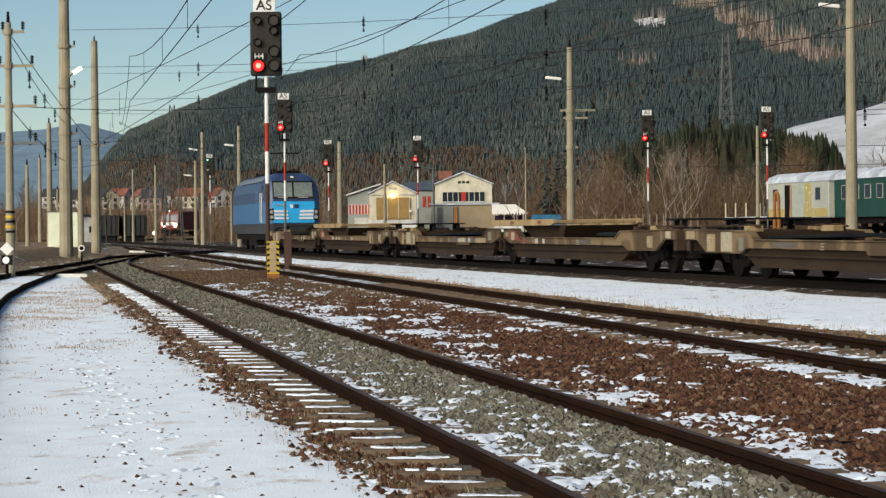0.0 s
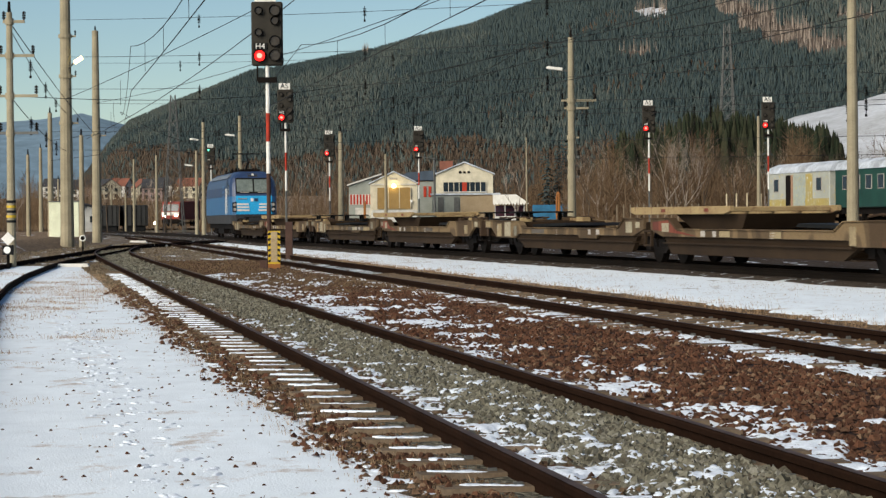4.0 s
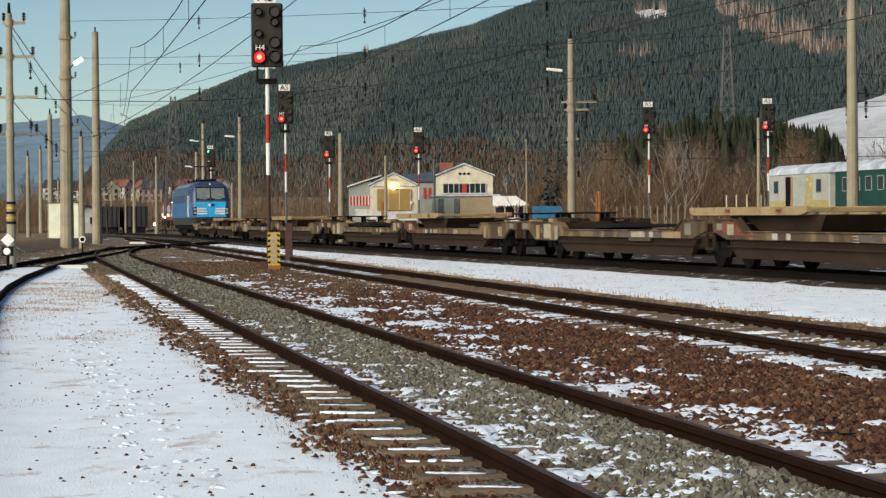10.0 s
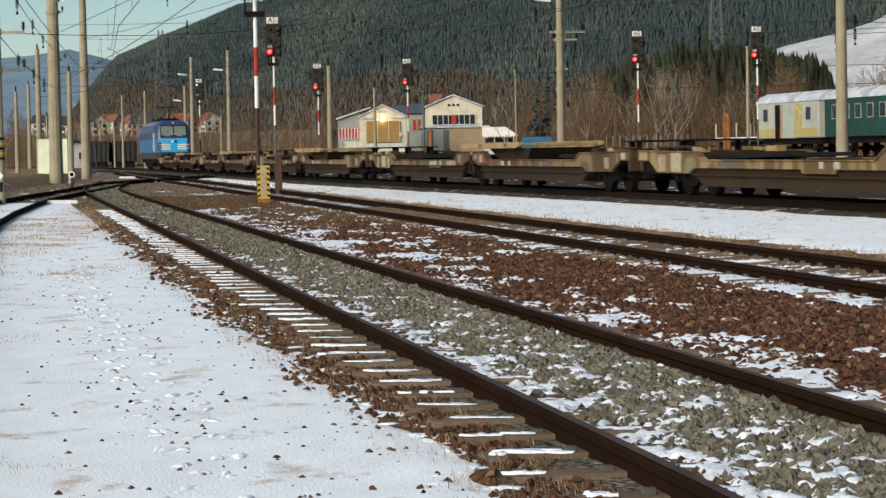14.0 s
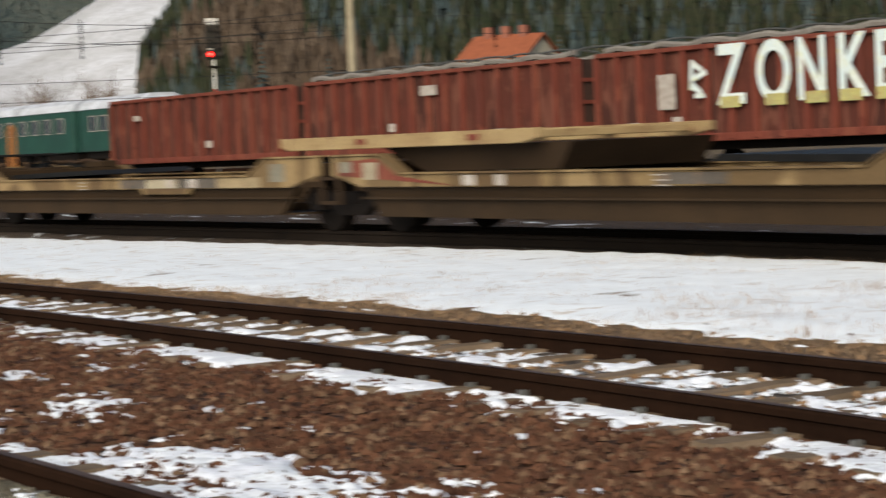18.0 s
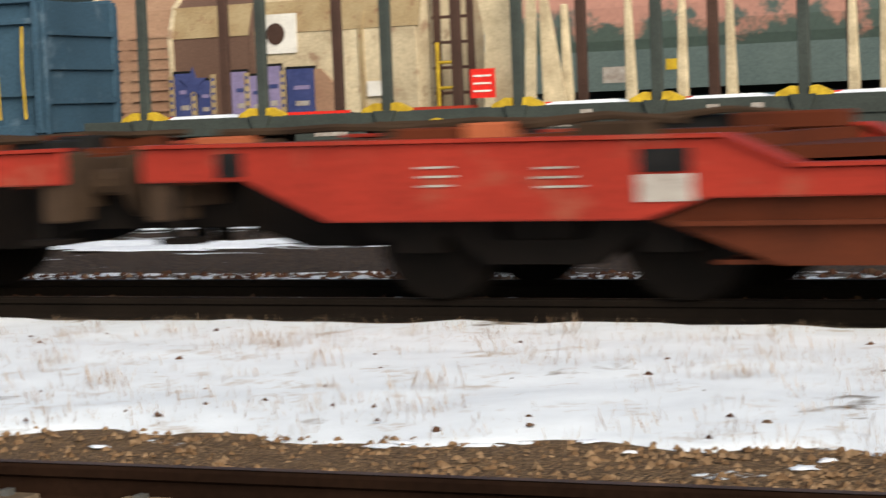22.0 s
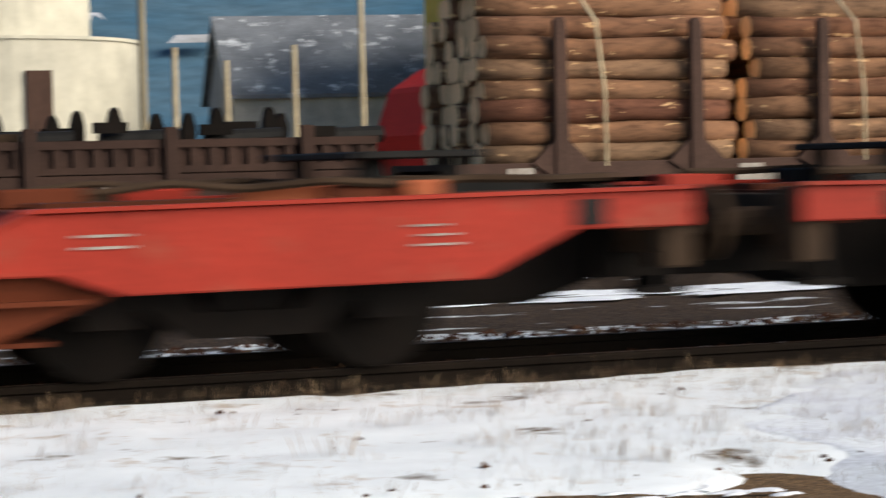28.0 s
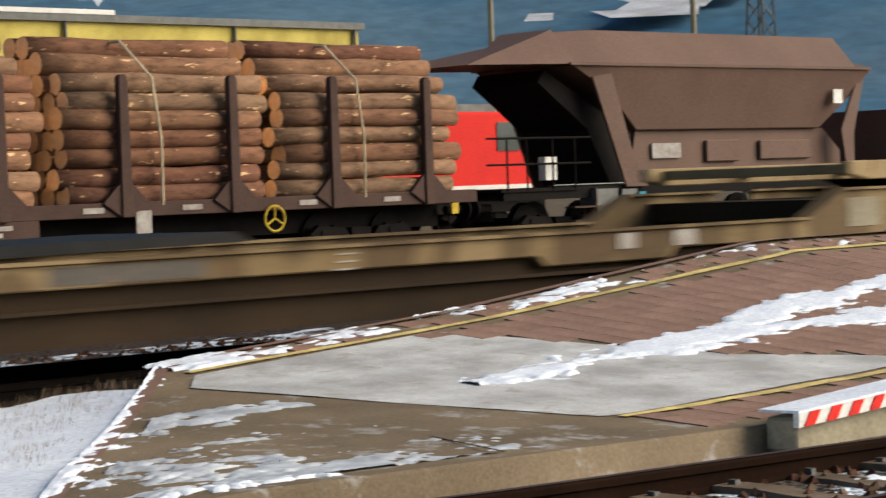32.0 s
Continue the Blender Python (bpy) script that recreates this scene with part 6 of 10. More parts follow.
def cloud_wagon(ya, yb):
    m, n = standing(flat_track(41.5), ya, yb)
    t = thing("tank_wagon", "grey-green rounded tank wagon with painted pink reflections and snow on top", "wagon", m, "wagons on the far track")
    ring = [(1.45 * math.cos(a), 2.75 + 1.4 * math.sin(a)) for a in [2 * math.pi * i / 28 for i in range(28)]]
    lower = [p for p in ring if p[1] < 2.6]
    body = part("tank", Geo().prism(ring, 0.2, n - 0.2, "x"), mat_tank_reflection, t, "green shell with a pink sky reflection painted in", smooth=False, bevel=0.05)
    part("lower_band", Geo().prism([(-1.47, 1.5), (-1.47, 2.25), (-1.36, 2.25), (-1.3, 1.5)], 0.3, n - 0.3, "x"), mat_tank_green, body)
    part("snow_cap", Geo().prism([(-1.0, 3.72), (-0.8, 3.95), (-0.5, 4.12), (0, 4.22), (0.5, 4.12), (0.8, 3.95), (1.0, 3.72), (0, 3.6)], 3.5, n - 3.0, "x"), mat_snow, t)
    part("marking", Geo().box((9.75, -1.49, 2.95), (0.26, 0.02, 0.42)), mat_label, t, "pale painted lettering")
    tx = part("letters", text_mesh("AIL", 0.62, mat_label), None, t, "pale painted letters")
    tx.matrix_basis = Matrix.Translation((10.5, -1.49, 2.95)) @ pose(0, 0, 0, 90, 0, 0)
    part("orange_plate", Geo().box((3.6, -1.47, 1.95), (0.3, 0.02, 0.2)), mat_yellow, t)
    part("data_plate", Geo().box((2.4, -1.47, 1.8), (0.5, 0.02, 0.3)), mat_label, t)
    part("end_brace", Geo().tube(((n, -1.2, 1.2), (n + 0.4, -1.2, 1.9), (n + 0.1, -1.2, 2.4), (n + 0.6, -1.2, 2.6)), 0.09), mat_dark, t)
    part("walkway", Geo().cyl((n * 0.55, -0.5, 4.3), (n + 0.6, -0.5, 4.3), 0.07, 0.07, 8), mat_steel, t)
    # also deepened, to fill the dark space below the tank
    part("underframe", Geo().box((n / 2, 0, 0.85), (n, 2.0, 0.65)), mat_dark, t)
    bogie(t, 2.2)
    bogie(t, n - 2.2)


cloud_wagon(19.9, 8.4)


def timber_rack(x, y):
    t = thing("timber_frame", "pale timber boards standing upright between the wagons", "timber", pose(x, y, 0.0, 0, 0, -90))
    for i in range(4):
        part("board", Geo().box((i * 0.28, 0, 1.75), (0.2, 0.06, 3.5), ry=0.04), mat_wood_pale, t)


timber_rack(38.2, 19.2)
timber_rack(38.2, 2.2)


def yellow_gantry():
    t = thing("yellow_gantry", "yellow steel pipe gantry in front of the workshop doors", "gantry", pose(58, 0, 0))
    for i, y in enumerate((10.6, 7.0, 4.6, 2.4, 0.6, 0.1)):
        part("upright", Geo().cyl((0, y, 0), (0, y, 6.5), 0.09, 0.09, 8), mat_yellow, t)
    for z in (5.0, 4.6):
        part("crossbar", Geo().cyl((0, -1, z), (0, 11, z), 0.07, 0.07, 8), mat_yellow, t)
    for y in (7.0, 4.6):
        part("lamp_disc", Geo().cyl((-0.15, y, 3.5), (-0.1, y, 3.5), 0.16, 0.16, 12), mat_white, t)


yellow_gantry()


def workshop():
    t = thing("workshop", "pale workshop hall with red door bases and a dark snowy roof", "building", pose(70, 0, 0))
    part("wall", Geo().box((1, 6.5, 2.4), (0.4, 17.5, 4.8)), mat_wall_olive, t)
    for i in range(7):
        y = 13.6 - i * 2.25
        d = part("door", Geo().box((0.72, y, 2.9), (0.14, 1.85, 3.4)), surface("door_pale", (0.42, 0.42, 0.24), (0.36, 0.36, 0.2), 0.5, 10, 0.6) if i == 0 else bpy.data.materials["door_pale"], t)
        part("door_base", Geo().box((0.64, y, 1.75), (0.06, 1.8, 1.1)), mat_bright_red, d, "red lower door panel")
        part("door_bar", Geo().box((0.63, y, 3.3), (0.04, 1.8, 0.05)), mat_white, d)
        part("pillar", Geo().box((0.75, y + 1.12, 2.4), (0.3, 0.2, 4.8)), mat_wagon_brown, t)
    part("roof", Geo().prism(((0.2, 4.7), (8, 8.6), (8, 8.9), (-0.2, 4.9)), -2.6, 15.8), mat_roof_dark, t)
    part("snow_sheet", Geo().prism(((-0.25, 4.93), (1.4, 5.78), (1.4, 5.86), (-0.25, 5.02)), -2.6, 15.8), mat_roof_snow, t, "snow along the eaves")
    part("snow_sheet", Geo().prism(((2.2, 6.15), (7, 8.4), (7, 8.5), (2.2, 6.26)), -2.6, 1.0), mat_roof_snow, t)


workshop()
t = thing("white_van", "low white and teal parked vehicles beyond the wagons", "vehicle", pose(62, -4.2, 0))
part("body", Geo().box((0, 0, 1.9), (2.0, 7.4, 2.0)), mat_wall_white, t, bevel=0.1)
for y in (-2.4, 2.4):
    for s in (-1, 1):
        part("wheel", Geo().cyl((s * 0.75, y, 0.45), (s * 1.0, y, 0.45), 0.51, 0.51, 16), mat_black, t)
part("chassis", Geo().box((0, 0, 0.85), (1.5, 7.0, 0.3)), mat_dark, t)
part("stripe", Geo().box((-1.02, 2.0, 2.4), (0.03, 3.4, 0.7)), surface("teal_paint", (0.15, 0.33, 0.36), None, 2), t)
part("skirt", Geo().box((-1.02, 2.0, 1.95), (0.035, 3.4, 0.2)), mat_bright_red, t)


def polar(az, dist, z=0.0):
    return Vector((dist * math.sin(radians(az)), dist * math.cos(radians(az)), z))


def tank_silo():
    c = polar(100.5, 86)
    t = thing("storage_silo", "round cream storage silo with a narrower upper tier", "silo", Matrix.Translation(c))
    part("lower_tier", Geo().cyl((0, 0, 0), (0, 0, 6.1), 5.65, 5.65, 48), mat_silo, t)
    part("rim", Geo().cyl((0, 0, 6.1), (0, 0, 6.22), 5.72, 5.72, 48), mat_silo, t)
    part("upper_tier", Geo().cyl((0, 0, 6.2), (0, 0, 13), 3.9, 3.9, 40), mat_silo, t)
    for k in range(8):
        part("ladder_rung", Geo().box((-5.5, 2.4, 1.0 + k * 0.6), (0.1, 0.6, 0.05)), mat_dark, t)
    d = part("brown_door", Geo().box((-5.6, -0.9, 3.9), (0.3, 0.9, 2.2)), mat_wagon_brown, t)
    part("pink_panel", Geo().box((-5.4, 1.8, 3.4), (0.3, 0.9, 3.0)), mat_box_pink, t)


tank_silo()


def gable_house(name, label, m, width, depth, eave, ridge, wall, roof, over=0.3):
    """Front gable towards -y of its own space; returns the thing."""
    t = thing(name, label, "building", m)
    w = width / 2
    body = part("wall", Geo().prism(((-w, 0), (w, 0), (w, eave), (0, ridge), (-w, eave)), 0, depth), wall, t)
    for s in (-1, 1):
        k = (ridge - eave) / w
        part("roof", Geo().prism(((0, ridge + 0.06), (s * (w + over), eave - over * k + 0.06), (s * (w + over), eave - over * k + 0.22), (0, ridge + 0.22)), -over, depth + over), roof, t)
    return t


mat_roof_slate = surface("slate_roof_snow", (0.2, 0.22, 0.25), (0.35, 0.38, 0.42), 0.5, 12, 0.7, 0, 0.1, stain=(0.65, 0.68, 0.72))


def facing(az, dist, z=0.0, turn=0.0):
    p = polar(az, dist, z)
    return pose(p.x, p.y, p.z, 0, 0, -az + turn)


hp = polar(106.2, 92)
t = gable_house("grey_hall", "grey hall with a dark snow-dusted gable roof", pose(hp.x, hp.y, 0, 0, 0, -190), 10, 21.5, 4.2, 7.3, mat_wall_white, mat_roof_slate)


def yellow_hall():
    t = thing("yellow_hall", "long yellow clad hall with a flat snowy roof edge", "building", pose(70, 0, 0))
    part("wall", Geo().box((6, -48.3, 4.1), (12, 32.6, 8.2)), mat_wall_yellow, t)
    part("roof_edge", Geo().box((6, -48.3, 8.3), (12.4, 33.0, 0.28)), mat_steel, t)
    part("snow_edge", Geo().box((6, -42.2, 8.52), (12.4, 20.0, 0.2)), mat_white, t)
    part("parapet", Geo().box((-0.4, -42.2, 7.9), (1.0, 1.4, 1.3)), mat_white, t)
    for y in (-33.2, -36.5, -40.0, -44.6, -50.0, -58.0, -64.3):
        part("downpipe", Geo().cyl((-0.1, y, 0), (-0.1, y, 8.2), 0.07, 0.07, 8), mat_steel, t)
    part("upper_wall", Geo().box((7, -38.0, 9.2), (9, 18, 1.4)), mat_wall_yellow, t)


yellow_hall()


def red_railcar(ya, yb):
    m, n = standing(flat_track(46.4), ya, yb)
    t = thing("red_railcar", "bright red locomotive with a sloping nose and dark windows", "locomotive", m)
    side = ((0.3, 1.0), (0.15, 1.9), (0.5, 2.9), (1.3, 3.4), (n - 1.3, 3.4), (n - 0.9, 3.1), (n - 0.2, 1.9), (n - 0.3, 1.0))
    b = part("body", Geo().prism(side, -1.45, 1.45), mat_bright_red, t, bevel=0.08)
    part("nose_window", Geo().prism(((0.3, 2.15), (0.55, 2.85), (1.2, 2.85), (0.9, 2.15)), -1.47, 1.47), mat_glass, b)
    part("side_window", Geo().box((n - 2.2, -1.46, 2.7), (0.9, 0.03, 0.8)), mat_glass, b)
    part("grille", Geo().box((n / 2, -1.46, 2.4), (6, 0.03, 1.2)), mat_dark, b)
    part("roof", Geo().box((n / 2, 0, 3.5), (n - 4.6, 2.2, 0.25)), mat_steel, t)
    part("white_stripe", Geo().box((n / 2, -1.46, 1.3), (n - 1.5, 0.02, 0.12)), mat_white, b)
    part("underframe", Geo().box((n / 2, 0, 0.8), (n - 1, 2.4, 0.4)), mat_dark, t)
    bogie(t, 3.2)
    bogie(t, n - 3.2)


red_railcar(-17.6, -32.0)
red_railcar(-34.0, -49.5)

for az, d, h, r in ((88.5, 52, 7, 0.12), (90.2, 60, 6, 0.11), (91.1, 56, 5, 0.1), (92.0, 50, 3.6, 0.1), (93.4, 48, 9, 0.16), (95.5, 54, 9, 0.15), (104.6, 60, 9, 0.16), (105.5, 52, 4.2, 0.12), (106.8, 50, 3.8, 0.1), (108.5, 48, 4.0, 0.1), (136.0, 95, 12, 0.2), (141.0, 90, 11, 0.2), (110.2, 46.0, 5.0, 0.1), (86.0, 50, 4.6, 0.12)):
    p = polar(az, d)
    solo("wooden_pole", Geo().cyl((0, 0, -0.2), (0, 0, h), r * 0.7, r * 0.5, 10), mat_wood_pale if h < 8 else mat_concrete, "tall weathered pole in the yard", "pole", Matrix.Translation(p), "poles in the yard")


def lattice_mast(az, d, h, w, name="lattice_mast", label="steel lattice mast"):
    p = polar(az, d)
    t = thing(name, label, "mast", Matrix.Translation(p))
    n = max(6, int(h / (w * 1.1)))
    for sx in (-1, 1):
        for sy in (-1, 1):
            part("leg", Geo().cyl((sx * w, sy * w, 0), (sx * w * 0.22, sy * w * 0.22, h), 0.09 * h / 20, 0.06 * h / 20, 5), mat_steel, t)
    g = Geo()
    for i in range(n):
        z0, z1 = h * i / n, h * (i + 1) / n
        a, b = w * (1 - 0.78 * i / n), w * (1 - 0.78 * (i + 1) / n)
        for s in (-1, 1):
            g.cyl((-a, s * a, z0), (b, s * b, z1), 0.03 * h / 20, 0.03 * h / 20, 4)
            g.cyl((s * a, -a, z0), (s * b, b, z1), 0.03 * h / 20, 0.03 * h / 20, 4)
            g.cyl((a, s * a, z0), (-b, s * b, z1), 0.03 * h / 20, 0.03 * h / 20, 4)
    part("bracing", g, mat_steel, t)
    return t


lattice_mast(142.6, 110, 16, 0.8, label="rusty steel lattice mast above the yard")
lattice_mast(7.12, 560, 48.6, 2.7, "power_pylon", "tall grey lattice pylon on the hillside")
lattice_mast(-6.75, 300, 18, 1.3, label="slender lattice mast among the tracks")


# ---- masts, signals and lamps of the station throat ----
def concrete_mast(x, y, z0, z1, r, lamp=0, stripes=False, arms=()):
    t = thing("catenary_mast", "tapered grey concrete mast beside the tracks", "mast", pose(x, y, 0), "catenary masts")
    part("shaft", Geo().cyl((0, 0, min(z0, 0)), (0, 0, z1), r, r * 0.64, 12), mat_concrete, t, smooth=False)
    part("cap_insulator", Geo().cyl((0, 0, z1), (0, 0, z1 + 0.35), 0.06, 0.04, 8), mat_dark, t)
    if lamp:
        part("lamp_arm", Geo().cyl((0, 0, z1 - 1.6), (lamp * 0.5, 0, z1 - 1.45), 0.03, 0.03, 6), mat_steel, t)
        part("lamp_head", Geo().box((lamp * 0.75, 0, z1 - 1.42), (0.75, 0.25, 0.14), ry=-0.12 * lamp), mat_white, t, "white street lamp head", bevel=0.03)
    if stripes:
        for k in range(5):
            part("hazard_stripe", Geo().cyl((0, 0, 1.5 + 0.16 * k), (0, 0, 1.58 + 0.16 * k), r * 1.04, r * 1.04, 12), mat_yellow if k % 2 else mat_black, t)
    for z, dx in arms:
        arm = part("bracket", Geo().box(((dx - 0.4 * dx) / 2, 0, z), (abs(dx) * 1.4, 0.09, 0.09)), mat_concrete if z > 5 else mat_steel, t)
        for e in (dx * 0.95, -dx * 0.35):
            g = Geo().cyl((e, 0, z), (e, 0, z + 0.34), 0.025, 0.02, 6)
            for q in range(3):
                g.cyl((e, 0, z + 0.1 + 0.08 * q), (e, 0, z + 0.15 + 0.08 * q), 0.07, 0.05, 8)
            part("insulator", g, mat_dark, arm)
        part("arm_collar", Geo().cyl((0, 0, z - 0.1), (0, 0, z + 0.1), r * 0.98, r * 0.98, 12), mat_concrete, t)
    return t


concrete_mast(-14.0, 73.7, 0, 8.3, 0.15, 0, True, ((8.0, 0.5), (5.6, 0.9), (4.4, 0.9), (6.9, 0.8)))
concrete_mast(-21.7, 131.2, 0, 18.6, 0.4, 0, False, ((12.2, 0.6), (9.9, 0.6), (7.2, 0.7)))
concrete_mast(-24.5, 160.9, 0, 15.0, 0.35, 0, False, ((7.6, 0.7), (3.8, 0.7)))
concrete_mast(-20.4, 128.4, 0, 6.4, 0.18)
concrete_mast(-25.5, 147.8, 0, 8.6, 0.22)
concrete_mast(-38.3, 216.6, 0, 8.6, 0.22)
concrete_mast(-27.5, 150.8, 0, 6.0, 0.16)
concrete_mast(-15.1, 169.3, 0, 9.3, 0.2, -1)
concrete_mast(-19.9, 189.0, 0, 9.7, 0.2, -1)
concrete_mast(-23.7, 218.7, 0, 8.3, 0.2, -1)
concrete_mast(-7.2, 159.8, 0, 7.7, 0.22)
concrete_mast(-3.8, 150.0, 0, 5.8, 0.12)
concrete_mast(5.9, 104.8, 0, 9.8, 0.21, -1, False, ((6.9, 1.15), (6.55, 0.8), (5.2, 0.35), (4.3, 0.35), (3.4, 0.35)))
concrete_mast(7.3, 199.9, 0, 8.6, 0.09)
concrete_mast(14.5, 80.7, 0, 10.7, 0.23, -1)
concrete_mast(19.2, 138.7, 0, 7.6, 0.13)
concrete_mast(-32.5, 258.0, 0, 9.0, 0.18)
concrete_mast(-37.7, 277.4, 0, 9.1, 0.18)
concrete_mast(29.0, 83.1, 0, 9.5, 0.2)
for az, d, h in ((-8.6, 260, 6.5), (-8.3, 300, 6.0), (-7.7, 320, 6.0), (-7.95, 280, 5.0), (-9.6, 240, 6), (-6.2, 330, 8), (-6.0, 300, 7), (-5.3, 260, 6)):
    p = polar(az, d)
    concrete_mast(p.x, p.y, 0, h, 0.13)
t = thing("pole_lamp", "tall lamp pole by the sheds", "lamp", pose(-0.8, 200, 0))
part("pole", Geo().cyl((0, 0, 0), (0, 0, 6.8), 0.1, 0.07, 8), mat_steel, t)
part("arm", Geo().tube(((0, 0, 6.8), (-1.6, 0, 7.1)), 0.05), mat_steel, t)


def main_signal(x, y, ztop, k, number, lit, board=False):
    """A light signal: shield on a red and white post, a plate on top."""
    t = thing("railway_signal", "black railway signal showing %s on a red and white post" % ("green" if lit == "green" else "red"), "signal", pose(x, y, 0), "railway signals")
    hh, w = 1.9 * k, 0.93 * k
    zc = ztop - 0.36 * k - hh / 2
    head = part("signal_head", Geo().box((0, 0, zc), (w, 0.22 * k, hh)), mat_signal, t, bevel=0.04 * k)
    plate = part("letter_plate", Geo().box((-0.05 * k, -0.02, ztop - 0.17 * k), (0.64 * k, 0.05, 0.36 * k)), mat_white, t)
    tx = part("letters", text_mesh("AS", 0.42 * k, mat_black), None, plate)
    tx.matrix_basis = Matrix.Translation((-0.05 * k, -0.06, ztop - 0.17 * k)) @ pose(0, 0, 0, 90, 0, 0)
    tag = part("number_plate", Geo().box((-0.2 * k, -0.13 * k, zc - 0.32 * hh * 0.62), (0.4 * k, 0.03, 0.2 * k)), mat_black, head)
    if number:
        tx = part("letters", text_mesh(number, 0.24 * k, mat_white), None, tag)
        tx.matrix_basis = Matrix.Translation((-0.2 * k, -0.16 * k, zc - 0.2 * hh)) @ pose(0, 0, 0, 90, 0, 0)
    else:
        part("letter_bar", Geo().box((-0.2 * k, -0.155 * k, zc - 0.2 * hh), (0.26 * k, 0.01, 0.12 * k)), mat_label, tag)
    for i, (dx, dz, r) in enumerate(((-0.24, 0.36, 0.09), (0.24, 0.36, 0.14), (0.24, 0.2, 0.1), (-0.24, 0.02, 0.09), (0.24, -0.12, 0.14), (0.24, -0.34, 0.15), (-0.22, -0.345, 0.16))):
        on = i == (0 if lit == "green" else 6)
        c = (dx * k, -0.11 * k, zc + dz * hh)
        part("hood", Geo().cyl((c[0], c[1], c[2]), (c[0], c[1] - 0.12 * k, c[2]), (r + 0.03) * k, (r + 0.03) * k, 14, False), mat_black, head)
        part("lamp" if on else "lens", Geo().cyl((c[0], c[1] - 0.03 * k, c[2]), (c[0], c[1] - 0.06 * k, c[2]), r * k, r * k, 16), (mat_lamp_green if lit == "green" else mat_lamp_red) if on else mat_lens, head)
        if on:
            part("lamp_core", Geo().cyl((c[0], c[1] - 0.062 * k, c[2]), (c[0], c[1] - 0.068 * k, c[2]), r * k * 0.5, r * k * 0.5, 14), mat_core_green if lit == "green" else mat_core_red, head)
    zb = zc - hh / 2
    part("bracket", Geo().box((0.0, 0, zb - 0.42 * k), (0.55 * k, 0.2, 0.16 * k)).box((-0.3 * k, 0, zb - 0.2 * k), (0.05, 0.05, 0.5 * k)), mat_dark, t)
    post = 0.062 * k
    low = mat_wagon_brown if board else mat_steel
    cuts = (1.1, 1.1 + 0.36 * (zb - 1.1), 1.1 + 0.55 * (zb - 1.1), 1.1 + 0.72 * (zb - 1.1), zb)
    for z0, z1, mt in zip(cuts, cuts[1:], (low, mat_white, mat_red, mat_white)):
        part("post_section", Geo().cyl((0, 0, z0), (0, 0, z1), post, post, 10), mt, t)
    part("post_base", Geo().cyl((0, 0, -0.1), (0, 0, 1.1), post * 1.1, post * 1.1, 10), low, t)
    part("foot", Geo().box((0, 0, 0.02), (0.34, 0.34, 0.2)), mat_wagon_brown, t)
    if board:
        b = part("hazard_board", Geo().box((0.16, -0.16, 0.68), (0.36, 0.04, 1.02)), mat_yellow, t, "yellow and black warning board")
        part("board_field", Geo().box((0.16, -0.185, 0.72), (0.19, 0.014, 0.9)), mat_cream, b)
        for s in (-1, 1):
            for i in range(6):
                part("hazard_stripe", Geo().box((0.16 + s * 0.137, -0.185, 0.3 + i * 0.16), (0.09, 0.012, 0.065), ry=0.6 * s), mat_black, b)
        part("board_foot", Geo().box((0.16, -0.16, 0.14), (0.36, 0.06, 0.14)), mat_loop, b)
        part("base_box", Geo().box((-0.16, 0.05, 0.16), (0.22, 0.26, 0.32)), mat_wagon_brown, t)
    return t


main_signal(-5.21, 67.8, 8.36, 1.0, "H4", "red", True)
main_signal(-7.24, 104.75, 7.8, 0.8, "H2", "red")
main_signal(-8.23, 164.8, 8.0, 0.85, "", "red")
main_signal(-1.88, 175.0, 8.65, 0.9, "", "red")
main_signal(12.32, 136.4, 8.5, 0.85, "H7", "red")
main_signal(19.35, 135.6, 8.6, 0.85, "H9", "red")
main_signal(-20.3, 199.0, 8.2, 0.8, "", "green")
main_signal(25.8, 91.4, 7.15, 0.75, "", "red")
part("cabinet", Geo().box((0, 0, 0.7), (0.26, 0.26, 1.5)), mat_wagon_brown, tagged(thing("relay_post", "rust-red relay cabinet at a mast's foot", "cabinet", pose(-5.75, 84.5, 0))))


def equipment_cabinet(x, y, w, h, mat, label, z=0.0):
    t = thing("line_cabinet", label, "cabinet", pose(x, y, z))
    part("body", Geo().box((0, 0, h / 2), (w, 0.6, h)), mat, t, bevel=0.02)
    part("door_gap", Geo().box((0, -0.305, h / 2), (0.02, 0.01, h * 0.9)), mat_steel, t)
    part("top", Geo().box((0, 0, h + 0.03), (w + 0.1, 0.7, 0.06)), mat_steel, t)


equipment_cabinet(-24.3, 146.0, 1.9, 2.25, mat_cabinet, "tall cream-green trackside equipment cabinet behind a mast", 0.55)
t = thing("point_signal", "small black and white point lantern beside the switch", "signal", pose(-13.6, 71.0, 0))
part("post", Geo().cyl((0, 0, 0), (0, 0, 0.5), 0.05, 0.05, 8), mat_dark, t)
part("lantern", Geo().box((0, 0, 0.65), (0.3, 0.3, 0.3)), mat_black, t)
part("disc", Geo().cyl((0, -0.16, 0.65), (0, -0.17, 0.65), 0.11, 0.11, 14), mat_white, t)
part("plate", Geo().box((0, 0, 1.0), (0.3, 0.04, 0.3), ry=0.785), mat_white, t)
t = thing("point_signal", "small round point indicator by the track", "signal", pose(-16.9, 106.5, 0))
part("post", Geo().cyl((0, 0, 0), (0, 0, 0.6), 0.04, 0.04, 8), mat_dark, t)
part("disc", Geo().cyl((0, -0.05, 0.75), (0, 0.0, 0.75), 0.15, 0.15, 16), mat_white, t)
part("dark_face", Geo().cyl((0, -0.06, 0.75), (0, -0.05, 0.75), 0.1, 0.1, 14), mat_dark, t)
